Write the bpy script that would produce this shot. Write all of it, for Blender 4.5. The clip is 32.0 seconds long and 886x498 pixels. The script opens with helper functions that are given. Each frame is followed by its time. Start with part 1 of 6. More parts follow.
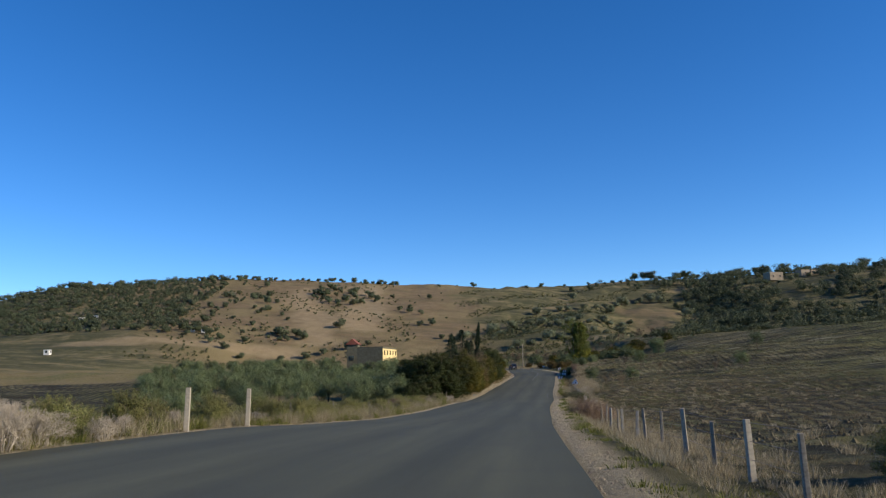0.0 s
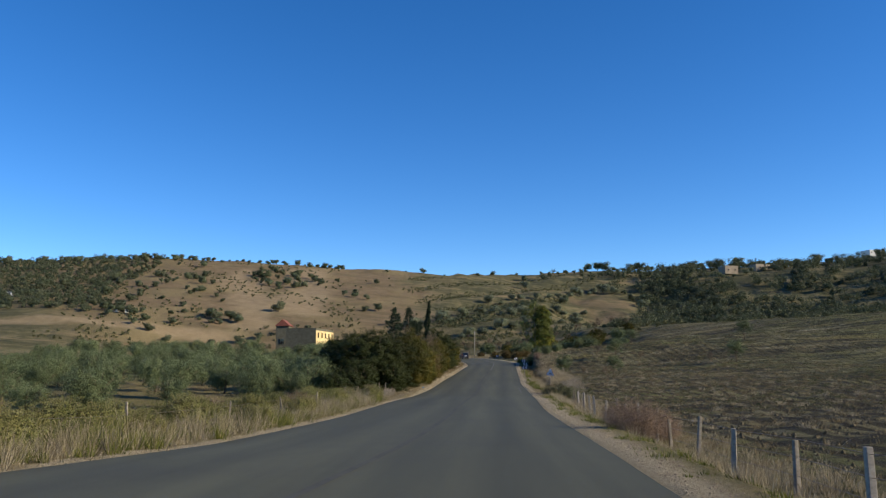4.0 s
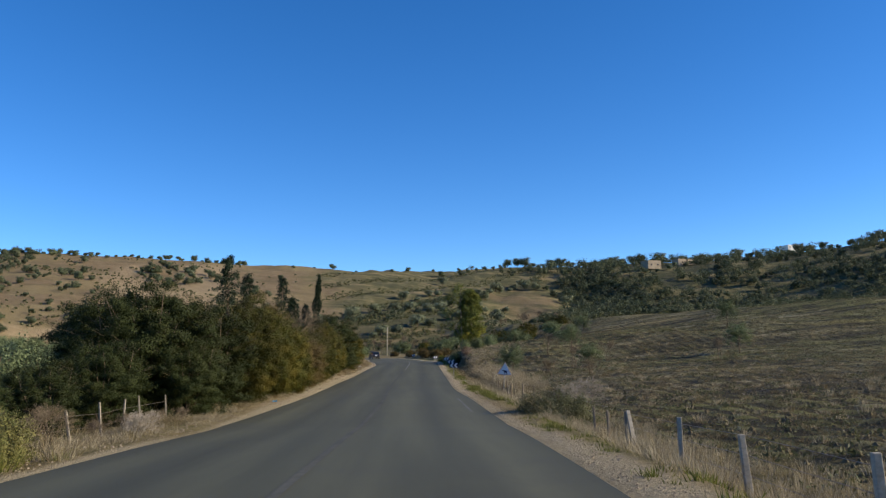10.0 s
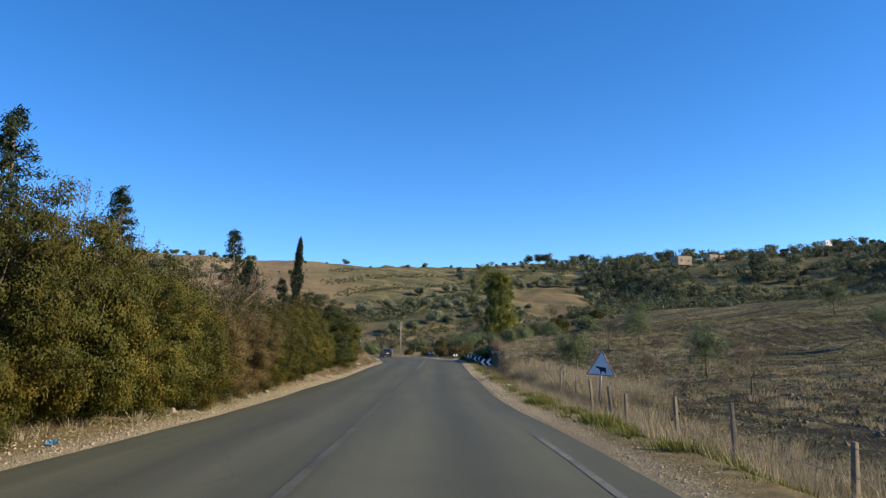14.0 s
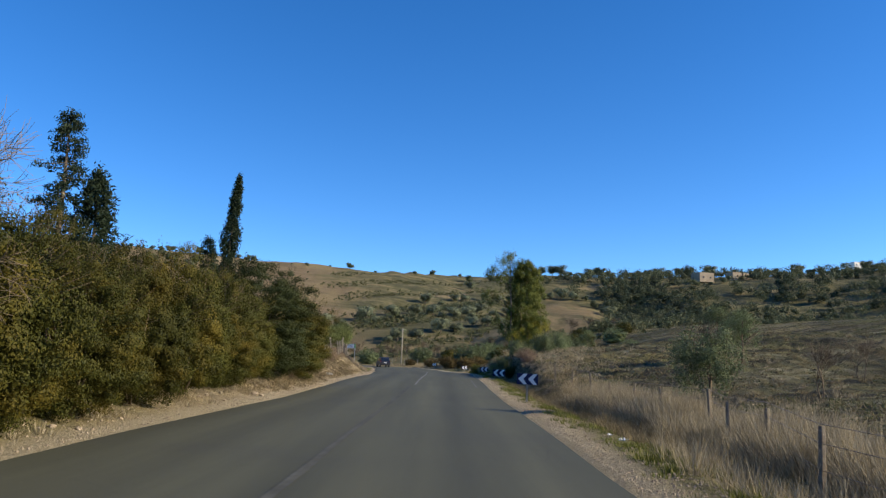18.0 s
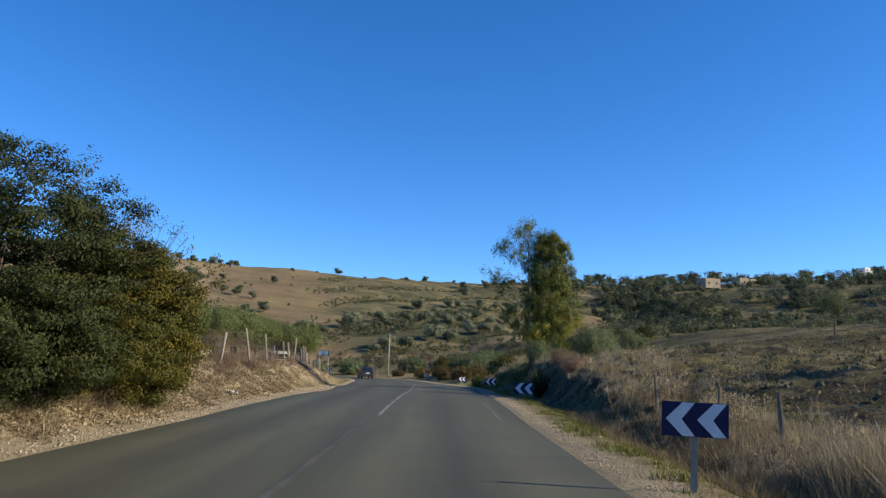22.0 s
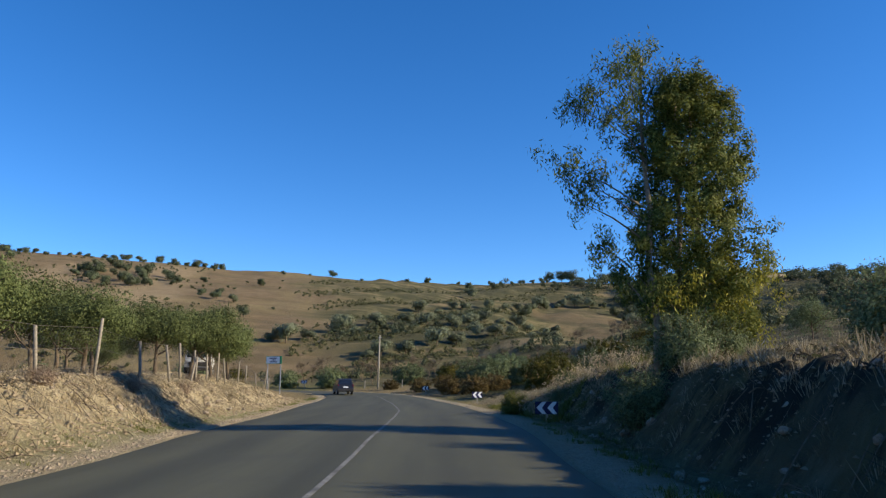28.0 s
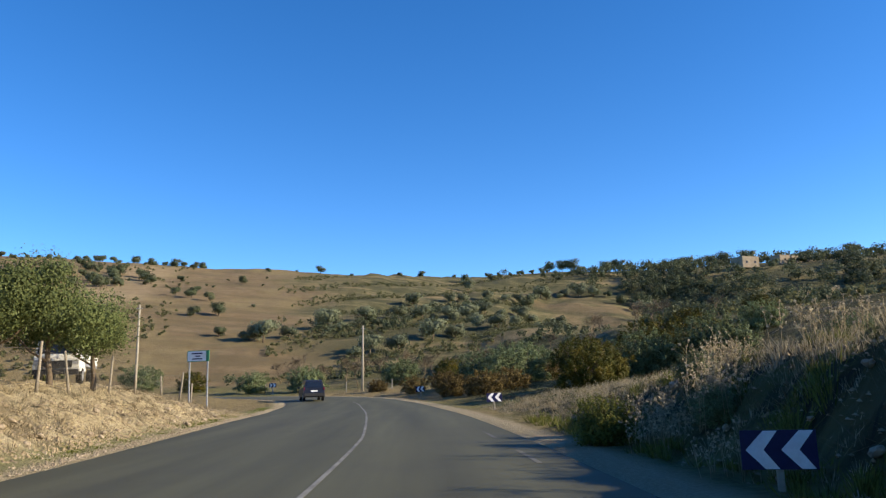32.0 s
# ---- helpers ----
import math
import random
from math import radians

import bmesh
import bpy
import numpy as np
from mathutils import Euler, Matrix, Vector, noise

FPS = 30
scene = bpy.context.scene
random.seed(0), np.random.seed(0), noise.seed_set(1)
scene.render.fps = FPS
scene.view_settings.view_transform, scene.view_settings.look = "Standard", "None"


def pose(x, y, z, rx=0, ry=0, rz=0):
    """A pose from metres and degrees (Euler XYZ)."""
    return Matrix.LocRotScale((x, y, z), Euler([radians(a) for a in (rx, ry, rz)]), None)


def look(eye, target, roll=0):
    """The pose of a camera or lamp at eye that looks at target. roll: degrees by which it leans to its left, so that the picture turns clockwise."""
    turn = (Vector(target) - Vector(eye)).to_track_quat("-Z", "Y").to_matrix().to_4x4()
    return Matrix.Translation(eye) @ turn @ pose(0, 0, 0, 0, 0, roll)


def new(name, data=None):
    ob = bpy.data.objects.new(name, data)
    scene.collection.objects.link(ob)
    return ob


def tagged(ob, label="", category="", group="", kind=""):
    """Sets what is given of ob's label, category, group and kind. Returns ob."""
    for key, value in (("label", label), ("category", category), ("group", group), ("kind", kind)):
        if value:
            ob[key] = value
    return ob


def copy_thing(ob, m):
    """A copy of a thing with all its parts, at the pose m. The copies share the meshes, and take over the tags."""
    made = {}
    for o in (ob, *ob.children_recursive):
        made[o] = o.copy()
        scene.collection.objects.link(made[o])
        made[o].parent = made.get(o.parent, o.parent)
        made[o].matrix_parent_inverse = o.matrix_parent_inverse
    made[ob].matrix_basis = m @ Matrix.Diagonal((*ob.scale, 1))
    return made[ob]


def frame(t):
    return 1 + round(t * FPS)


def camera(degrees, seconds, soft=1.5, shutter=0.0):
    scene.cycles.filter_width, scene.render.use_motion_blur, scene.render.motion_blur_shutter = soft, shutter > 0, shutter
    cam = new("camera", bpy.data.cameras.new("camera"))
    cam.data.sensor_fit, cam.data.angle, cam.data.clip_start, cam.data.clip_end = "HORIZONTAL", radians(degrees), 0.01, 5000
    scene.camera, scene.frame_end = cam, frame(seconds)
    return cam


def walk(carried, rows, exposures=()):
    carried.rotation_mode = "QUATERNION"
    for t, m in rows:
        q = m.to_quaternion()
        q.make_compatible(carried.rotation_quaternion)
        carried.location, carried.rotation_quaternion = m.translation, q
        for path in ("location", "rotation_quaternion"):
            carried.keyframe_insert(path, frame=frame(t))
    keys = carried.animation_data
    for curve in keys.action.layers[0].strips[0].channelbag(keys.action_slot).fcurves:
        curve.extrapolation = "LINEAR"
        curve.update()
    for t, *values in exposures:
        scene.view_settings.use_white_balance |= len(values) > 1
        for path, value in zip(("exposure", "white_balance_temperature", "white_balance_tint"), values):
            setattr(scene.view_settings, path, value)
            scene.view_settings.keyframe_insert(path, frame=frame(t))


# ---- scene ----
# seconds, place, yaw to the left, pitch up, roll
PATH = (
    (0.0, 0.00, 0.00, 1.85, 7.03, 8.36, -1.28),
    (0.5, -0.39, 2.74, 1.77, 6.46, 8.29, -1.06),
    (1.0, -0.74, 5.54, 1.70, 6.01, 8.03, -0.74),
    (1.5, -1.04, 8.33, 1.63, 5.43, 7.95, -0.31),
    (2.0, -1.30, 11.04, 1.54, 5.09, 8.15, -0.11),
    (2.5, -1.53, 13.61, 1.49, 4.82, 8.20, -0.04),
    (3.0, -1.72, 16.07, 1.43, 4.31, 8.06, -0.01),
    (3.5, -1.90, 18.45, 1.35, 3.82, 7.83, -0.05),
    (4.0, -2.05, 20.80, 1.28, 3.40, 7.62, -0.19),
    (4.5, -2.19, 23.16, 1.20, 2.97, 7.54, -0.41),
    (5.0, -2.32, 25.56, 1.14, 2.29, 7.69, -0.48),
    (5.5, -2.41, 27.98, 1.03, 1.40, 7.46, -0.32),
    (6.0, -2.48, 30.44, 0.96, 0.45, 7.32, -0.18),
    (6.5, -2.52, 32.96, 0.92, -0.36, 7.24, -0.03),
    (7.0, -2.54, 35.55, 0.84, -1.44, 6.98, 0.32),
    (7.5, -2.52, 38.20, 0.77, -1.66, 7.36, 0.13),
    (8.0, -2.47, 40.93, 0.69, -2.25, 7.81, -0.20),
    (8.5, -2.38, 43.72, 0.62, -2.75, 7.46, -0.16),
    (9.0, -2.27, 46.53, 0.54, -3.07, 7.56, -0.81),
    (9.5, -2.15, 49.37, 0.43, -2.92, 7.83, -1.21),
    (10.0, -2.03, 52.24, 0.38, -2.76, 7.78, -1.06),
    (10.5, -1.94, 55.10, 0.32, -2.70, 7.87, -0.51),
    (11.0, -1.86, 57.90, 0.26, -2.39, 7.63, -0.13),
    (11.5, -1.80, 60.65, 0.21, -2.25, 7.32, -0.00),
    (12.0, -1.75, 63.37, 0.17, -2.07, 7.95, -0.19),
    (12.5, -1.73, 66.11, 0.12, -1.79, 7.37, -0.34),
    (13.0, -1.72, 68.83, 0.06, -1.46, 7.28, -0.44),
    (13.5, -1.71, 71.47, -0.02, -1.54, 7.65, -0.67),
    (14.0, -1.70, 74.03, -0.09, -1.50, 7.86, -0.80),
    (14.5, -1.68, 76.59, -0.11, -1.26, 8.33, -0.72),
    (15.0, -1.66, 79.19, -0.07, -1.16, 8.30, -0.32),
    (15.5, -1.63, 81.84, -0.01, -1.19, 8.02, 0.14),
    (16.0, -1.61, 84.52, 0.03, -1.29, 7.75, 0.69),
    (16.5, -1.58, 87.21, 0.03, -1.34, 7.72, 1.25),
    (17.0, -1.56, 89.89, -0.04, -1.10, 8.21, 1.05),
    (17.5, -1.52, 92.56, -0.11, -0.86, 8.53, 1.18),
    (18.0, -1.48, 95.21, -0.12, -0.86, 8.75, 1.38),
    (18.5, -1.42, 97.84, -0.15, -0.79, 9.18, 1.41),
    (19.0, -1.35, 100.48, -0.15, -0.70, 9.07, 1.77),
    (19.5, -1.29, 103.13, -0.14, -0.84, 9.44, 1.37),
    (20.0, -1.23, 105.76, -0.11, -0.84, 10.02, 0.71),
    (20.5, -1.19, 108.36, -0.07, -0.97, 9.86, 0.92),
    (21.0, -1.14, 110.91, -0.01, -1.23, 10.29, 1.32),
    (21.5, -1.10, 113.40, 0.03, -1.25, 10.14, 1.44),
    (22.0, -1.05, 115.88, 0.05, -1.34, 9.53, 1.27),
    (22.5, -1.02, 118.33, 0.05, -1.48, 9.90, 1.03),
    (23.0, -1.00, 120.74, 0.11, -1.62, 10.64, 1.23),
    (23.5, -0.99, 123.14, 0.14, -1.76, 10.66, 1.59),
    (24.0, -0.98, 125.54, 0.16, -1.92, 9.81, 1.61),
    (24.5, -0.96, 127.97, 0.22, -1.94, 11.26, 1.32),
    (25.0, -0.92, 130.42, 0.29, -1.93, 10.73, 1.08),
    (25.5, -0.84, 132.89, 0.33, -1.75, 9.43, 0.77),
    (26.0, -0.73, 135.47, 0.42, -2.14, 9.35, 0.34),
    (26.5, -0.59, 138.18, 0.53, -2.25, 9.92, 0.15),
    (27.0, -0.44, 141.01, 0.64, -1.78, 10.61, 0.19),
    (27.5, -0.33, 143.85, 0.74, -1.08, 10.85, 0.33),
    (28.0, -0.26, 146.60, 0.81, -1.11, 10.10, 0.23),
    (28.5, -0.22, 149.22, 0.86, -1.05, 9.62, -0.02),
    (29.0, -0.20, 151.79, 0.87, -1.06, 9.64, -0.88),
    (29.5, -0.18, 154.36, 0.89, -0.95, 9.17, -1.13),
    (30.0, -0.15, 156.93, 0.88, -1.40, 9.61, -1.01),
    (30.5, -0.11, 159.46, 0.89, -1.68, 9.59, -1.26),
    (31.0, -0.07, 161.94, 0.92, -1.94, 9.67, -1.36),
    (31.5, -0.02, 164.44, 0.94, -1.93, 9.03, -1.58),
    (32.0, 0.00, 167.04, 1.02, -1.57, 9.98, -1.59),
)
cam = camera(58.2, 32.0, soft=1.3)
ROWS = []
for t, px, py, pz, yaw, pitch, roll in PATH:
    a, b = radians(yaw), radians(pitch)
    ahead = Vector((-math.sin(a) * math.cos(b), math.cos(a) * math.cos(b), math.sin(b)))
    eye = Vector((px, py, pz))
    ROWS.append((t, look(eye, eye + ahead, roll)))
walk(cam, ROWS, ((0.0, 0.38, 6650, 7), (6.0, 0.54, 6850, 7), (10.0, 0.62, 6850, 7), (13.0, 0.86, 7050, 7), (14.0, 0.92, 7100, 7), (17.0, 0.78, 6950, 7), (19.0, 0.8, 6850, 7), (21.0, 0.76, 6850, 7), (23.0, 0.85, 6900, 7), (25.0, 0.66, 6800, 7), (28.0, 0.72, 6900, 7), (29.0, 0.85, 7200, 7), (30.0, 1.16, 7500, 7), (31.0, 1.08, 7350, 7), (32.0, 0.97, 7200, 7)))

# ---- light ----
SUN_AZ, SUN_EL = 99.0, 22.5          # degrees from +y towards +x, and above the horizon
sa, se = radians(SUN_AZ), radians(SUN_EL)
SUN_DIR = Vector((math.sin(sa) * math.cos(se), math.cos(sa) * math.cos(se), math.sin(se)))
world = bpy.data.worlds.new("sky")
scene.world = world
world.use_nodes = True
wn = world.node_tree
wn.nodes.clear()
sky = wn.nodes.new("ShaderNodeTexSky")
sky.sky_type = 'NISHITA'
sky.sun_disc = False
sky.sun_elevation, sky.sun_rotation = se, sa
sky.altitude, sky.air_density, sky.dust_density, sky.ozone_density = 3500.0, 1.0, 1.5, 3.0
bg = wn.nodes.new("ShaderNodeBackground")
bg.inputs["Strength"].default_value = 0.144
wo = wn.nodes.new("ShaderNodeOutputWorld")
deep = wn.nodes.new("ShaderNodeHueSaturation")
deep.inputs["Hue"].default_value, deep.inputs["Saturation"].default_value = 0.508, 1.28
wn.links.new(sky.outputs[0], deep.inputs["Color"])
wn.links.new(deep.outputs[0], bg.inputs[0])
wn.links.new(bg.outputs[0], wo.inputs[0])
sun = new("sun", bpy.data.lights.new("sun", 'SUN'))
sun.data.energy, sun.data.angle, sun.data.color = 4.9, radians(0.6), (1.0, 0.87, 0.69)
sun.matrix_world = look(SUN_DIR * 100, (0, 0, 0))


# ---- materials ----
def shader(name, rough=0.9, spec=0.2):
    m = bpy.data.materials.new(name)
    m.use_nodes = True
    nt = m.node_tree
    b = nt.nodes["Principled BSDF"]
    b.inputs["Roughness"].default_value = rough
    b.inputs["Specular IOR Level"].default_value = spec
    return m, nt, b


def noise_node(nt, scale, detail=4.0, rough=0.6, vec=None, kind="ShaderNodeTexNoise"):
    n = nt.nodes.new(kind)
    n.inputs["Scale"].default_value = scale
    if kind == "ShaderNodeTexNoise":
        n.inputs["Detail"].default_value, n.inputs["Roughness"].default_value = detail, rough
    if vec is not None:
        nt.links.new(vec, n.inputs["Vector"])
    return n


def ramp_node(nt, fac, stops):
    r = nt.nodes.new("ShaderNodeValToRGB")
    el = r.color_ramp.elements
    while len(el) < len(stops):
        el.new(0.5)
    for e, (p, c) in zip(el, stops):
        e.position, e.color = p, (c if len(c) == 4 else (*c, 1.0))
    nt.links.new(fac, r.inputs[0])
    return r


def mix_node(nt, fac, a, b, mode='MIX'):
    m = nt.nodes.new("ShaderNodeMix")
    m.data_type, m.blend_type = 'RGBA', mode
    for sock, val in ((m.inputs["Factor"], fac), (m.inputs[6], a), (m.inputs[7], b)):
        if isinstance(val, (int, float)):
            sock.default_value = val
        elif isinstance(val, tuple):
            sock.default_value = (*val, 1.0)
        else:
            nt.links.new(val, sock)
    return m.outputs[2]


def bump_node(nt, b, height, strength=0.5, dist=0.02):
    n = nt.nodes.new("ShaderNodeBump")
    n.inputs["Strength"].default_value, n.inputs["Distance"].default_value = strength, dist
    nt.links.new(height, n.inputs["Height"])
    nt.links.new(n.outputs[0], b.inputs["Normal"])


def position(nt):
    return nt.nodes.new("ShaderNodeNewGeometry").outputs["Position"]


def grainy(name, dark, light, scale=8.0, rough=0.9, spec=0.2, bump=0.3, dist=0.01, big=0.6, metal=0.0, coord="Object"):
    """A surface that varies at two scales between two tones."""
    m, nt, b = shader(name, rough, spec)
    tc = nt.nodes.new("ShaderNodeTexCoord").outputs[coord]
    n1, n2 = noise_node(nt, scale, 6.0, 0.7, tc), noise_node(nt, scale * 0.13, 3.0, 0.6, tc)
    c1 = ramp_node(nt, n1.outputs[0], ((0.3, dark), (0.7, light))).outputs[0]
    mid = tuple(0.72 * a + 0.05 * c for a, c in zip(dark, light))
    c2 = mix_node(nt, ramp_node(nt, n2.outputs[0], ((0.45, (0, 0, 0)), (0.7, (big, big, big)))).outputs[0], c1, mid)
    nt.links.new(c2, b.inputs["Base Color"])
    b.inputs["Metallic"].default_value = metal
    if bump:
        bump_node(nt, b, n1.outputs[0], bump, dist)
    return m


def leafy(name, dark, light, yellow=None, amount=0.15, rough=0.6, patch=0.9):
    """Leaves: tones per leaf, with some light passing through."""
    m, nt, b = shader(name, rough, 0.12)
    g = nt.nodes.new("ShaderNodeNewGeometry")
    oi = nt.nodes.new("ShaderNodeObjectInfo")
    c = ramp_node(nt, g.outputs["Random Per Island"], ((0.0, dark), (0.75, light))).outputs[0]
    if yellow:
        n = noise_node(nt, patch, 3.0, 0.6, g.outputs["Position"])
        fac = ramp_node(nt, n.outputs[0], ((0.48, (0, 0, 0)), (0.48 + 0.25, (amount * 3, amount * 3, amount * 3)))).outputs[0]
        c = mix_node(nt, fac, c, yellow)
    v = nt.nodes.new("ShaderNodeMapRange")
    v.inputs[3].default_value, v.inputs[4].default_value = 0.75, 1.2
    nt.links.new(oi.outputs["Random"], v.inputs[0])
    h = nt.nodes.new("ShaderNodeHueSaturation")
    nt.links.new(v.outputs[0], h.inputs["Value"])
    nt.links.new(c, h.inputs["Color"])
    nt.links.new(h.outputs[0], b.inputs["Base Color"])
    tr = nt.nodes.new("ShaderNodeBsdfTranslucent")
    nt.links.new(h.outputs[0], tr.inputs[0])
    ms = nt.nodes.new("ShaderNodeMixShader")
    ms.inputs[0].default_value = 0.3
    nt.links.new(b.outputs[0], ms.inputs[1])
    nt.links.new(tr.outputs[0], ms.inputs[2])
    nt.links.new(ms.outputs[0], nt.nodes["Material Output"].inputs[0])
    return m


def attr(nt, name):
    n = nt.nodes.new("ShaderNodeAttribute")
    n.attribute_name = name
    return n.outputs["Fac"]


def ground_material():
    """Bare tan soil, dry grass, green scrub, ploughed earth and gravel, by what grows where, with some shade in the
    colours.
    """
    m, nt, b = shader("ground_soil", 0.95, 0.1)
    p = position(nt)
    fine, mid, wide = noise_node(nt, 3.0, 8.0, 0.7, p), noise_node(nt, 0.22, 6.0, 0.65, p), noise_node(nt, 0.035, 5.0, 0.6, p)
    tan = ramp_node(nt, mid.outputs[0], ((0.3, (0.134, 0.096, 0.053)), (0.7, (0.236, 0.174, 0.100)))).outputs[0]
    dry = ramp_node(nt, fine.outputs[0], ((0.25, (0.10, 0.08, 0.042)), (0.5, (0.21, 0.165, 0.085)), (0.8, (0.33, 0.26, 0.14)))).outputs[0]
    scrub = ramp_node(nt, mid.outputs[0], ((0.3, (0.045, 0.050, 0.024)), (0.48, (0.105, 0.098, 0.048)), (0.66, (0.19, 0.155, 0.085)))).outputs[0]
    earth = ramp_node(nt, fine.outputs[0], ((0.25, (0.052, 0.050, 0.032)), (0.75, (0.142, 0.132, 0.082)))).outputs[0]
    gravel_n = noise_node(nt, 16.0, 4.0, 0.8, p)
    gravel = ramp_node(nt, gravel_n.outputs[0], ((0.3, (0.255, 0.212, 0.135)), (0.7, (0.45, 0.385, 0.262)))).outputs[0]
    green = ramp_node(nt, fine.outputs[0], ((0.3, (0.045, 0.07, 0.02)), (0.75, (0.13, 0.16, 0.05)))).outputs[0]
    patch = ramp_node(nt, wide.outputs[0], ((0.42, (0, 0, 0)), (0.6, (1, 1, 1)))).outputs[0]
    c = mix_node(nt, mix_node(nt, 0.5, patch, (0, 0, 0)), dry, green)
    # Dark hillside bands: scrub stripes plus terrace and tree-row shadows put into the colour.
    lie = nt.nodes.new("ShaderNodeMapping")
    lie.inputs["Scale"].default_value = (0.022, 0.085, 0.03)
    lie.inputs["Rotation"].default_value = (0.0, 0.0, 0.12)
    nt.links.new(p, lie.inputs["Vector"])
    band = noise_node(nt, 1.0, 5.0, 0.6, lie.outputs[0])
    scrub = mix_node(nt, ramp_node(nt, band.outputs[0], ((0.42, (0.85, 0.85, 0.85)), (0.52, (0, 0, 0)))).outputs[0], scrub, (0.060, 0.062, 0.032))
    scrub = mix_node(nt, ramp_node(nt, band.outputs[0], ((0.56, (0, 0, 0)), (0.66, (0.7, 0.7, 0.7)))).outputs[0], scrub, (0.26, 0.195, 0.105))
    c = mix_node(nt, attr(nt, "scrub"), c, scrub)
    # Tan slope: darker soil stripes and bush shading, both in the colour.
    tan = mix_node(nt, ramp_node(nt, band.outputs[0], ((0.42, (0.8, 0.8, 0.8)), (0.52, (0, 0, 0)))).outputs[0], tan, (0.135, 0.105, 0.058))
    litter = noise_node(nt, 0.5, 7.0, 0.75, p)
    tan = mix_node(nt, ramp_node(nt, litter.outputs[0], ((0.50, (0, 0, 0)), (0.64, (0.6, 0.6, 0.6)))).outputs[0], tan, (0.125, 0.105, 0.068))
    tanmask = nt.nodes.new("ShaderNodeMath")
    tanmask.operation = 'MULTIPLY'
    nt.links.new(attr(nt, "tan"), tanmask.inputs[0])
    nt.links.new(ramp_node(nt, wide.outputs[0], ((0.40, (0.1, 0.1, 0.1)), (0.52, (1, 1, 1)))).outputs[0], tanmask.inputs[1])
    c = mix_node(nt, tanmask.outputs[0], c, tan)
    c = mix_node(nt, mix_node(nt, 0.75, (0, 0, 0), attr(nt, "bare")), c, ramp_node(nt, mid.outputs[0], ((0.3, (0.24, 0.18, 0.105)), (0.7, (0.33, 0.255, 0.155)))).outputs[0])
    bank = ramp_node(nt, fine.outputs[0], ((0.25, (0.30, 0.24, 0.138)), (0.5, (0.50, 0.41, 0.25)), (0.75, (0.66, 0.56, 0.36)))).outputs[0]
    bank = mix_node(nt, ramp_node(nt, litter.outputs[0], ((0.50, (0, 0, 0)), (0.62, (0.75, 0.75, 0.75)))).outputs[0], bank, (0.15, 0.122, 0.078))
    worn = nt.nodes.new("ShaderNodeMath")
    worn.operation = 'MULTIPLY'
    nt.links.new(attr(nt, "litter"), worn.inputs[0])
    nt.links.new(ramp_node(nt, noise_node(nt, 0.9, 8.0, 0.8, p).outputs[0], ((0.40, (0.2, 0.2, 0.2)), (0.56, (0.95, 0.95, 0.95)))).outputs[0], worn.inputs[1])
    bank = mix_node(nt, worn.outputs[0], bank, (0.145, 0.118, 0.078))
    c = mix_node(nt, attr(nt, "bank"), c, bank)
    # furrows of the ploughed field, and grass that comes up in patches between them
    wv = nt.nodes.new("ShaderNodeTexWave")
    wv.wave_type, wv.bands_direction = 'BANDS', 'X'
    wv.inputs["Scale"].default_value, wv.inputs["Distortion"].default_value, wv.inputs["Detail Scale"].default_value = 0.26, 1.2, 0.35
    turn = nt.nodes.new("ShaderNodeMapping")
    turn.inputs["Rotation"].default_value = (0.0, 0.0, -0.08)
    nt.links.new(p, turn.inputs["Vector"])
    nt.links.new(turn.outputs[0], wv.inputs["Vector"])
    earth = mix_node(nt, ramp_node(nt, wv.outputs[0], ((0.3, (0, 0, 0)), (0.8, (0.75, 0.75, 0.75)))).outputs[0], earth, (0.14, 0.118, 0.064))
    earth = mix_node(nt, ramp_node(nt, band.outputs[0], ((0.54, (0, 0, 0)), (0.62, (0.8, 0.8, 0.8)))).outputs[0], earth, (0.175, 0.145, 0.068))
    earth = mix_node(nt, ramp_node(nt, band.outputs[0], ((0.36, (0.8, 0.8, 0.8)), (0.45, (0, 0, 0)))).outputs[0], earth, (0.050, 0.043, 0.026))
    earth = mix_node(nt, mix_node(nt, 0.3, patch, (0, 0, 0)), earth, (0.10, 0.11, 0.036))
    lie2 = nt.nodes.new("ShaderNodeMapping")
    lie2.inputs["Scale"].default_value = (0.10, 0.42, 0.2)
    lie2.inputs["Rotation"].default_value = (0.0, 0.0, -0.1)
    nt.links.new(p, lie2.inputs["Vector"])
    clump = noise_node(nt, 1.0, 6.0, 0.72, lie2.outputs[0])
    earth = mix_node(nt, ramp_node(nt, clump.outputs[0], ((0.43, (0.9, 0.9, 0.9)), (0.52, (0, 0, 0)))).outputs[0], earth, (0.031, 0.031, 0.024))
    earth = mix_node(nt, ramp_node(nt, clump.outputs[0], ((0.56, (0, 0, 0)), (0.68, (0.75, 0.75, 0.75)))).outputs[0], earth, (0.255, 0.230, 0.158))
    # Furrow bottoms, low on the wave, are mixed darker.
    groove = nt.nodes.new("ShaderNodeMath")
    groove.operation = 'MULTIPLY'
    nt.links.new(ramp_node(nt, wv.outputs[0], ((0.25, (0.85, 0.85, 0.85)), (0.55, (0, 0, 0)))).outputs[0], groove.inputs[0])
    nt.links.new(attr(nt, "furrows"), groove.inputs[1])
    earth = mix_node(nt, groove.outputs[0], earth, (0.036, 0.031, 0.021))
    c = mix_node(nt, attr(nt, "plough_and_shade"), c, earth)
    c = mix_node(nt, attr(nt, "gravel"), c, gravel)
    c = mix_node(nt, mix_node(nt, 0.35, attr(nt, "greens"), (0, 0, 0)), c, green)
    nt.links.new(c, b.inputs["Base Color"])
    add = nt.nodes.new("ShaderNodeMath")
    add.operation = 'ADD'
    furrow = nt.nodes.new("ShaderNodeMath")
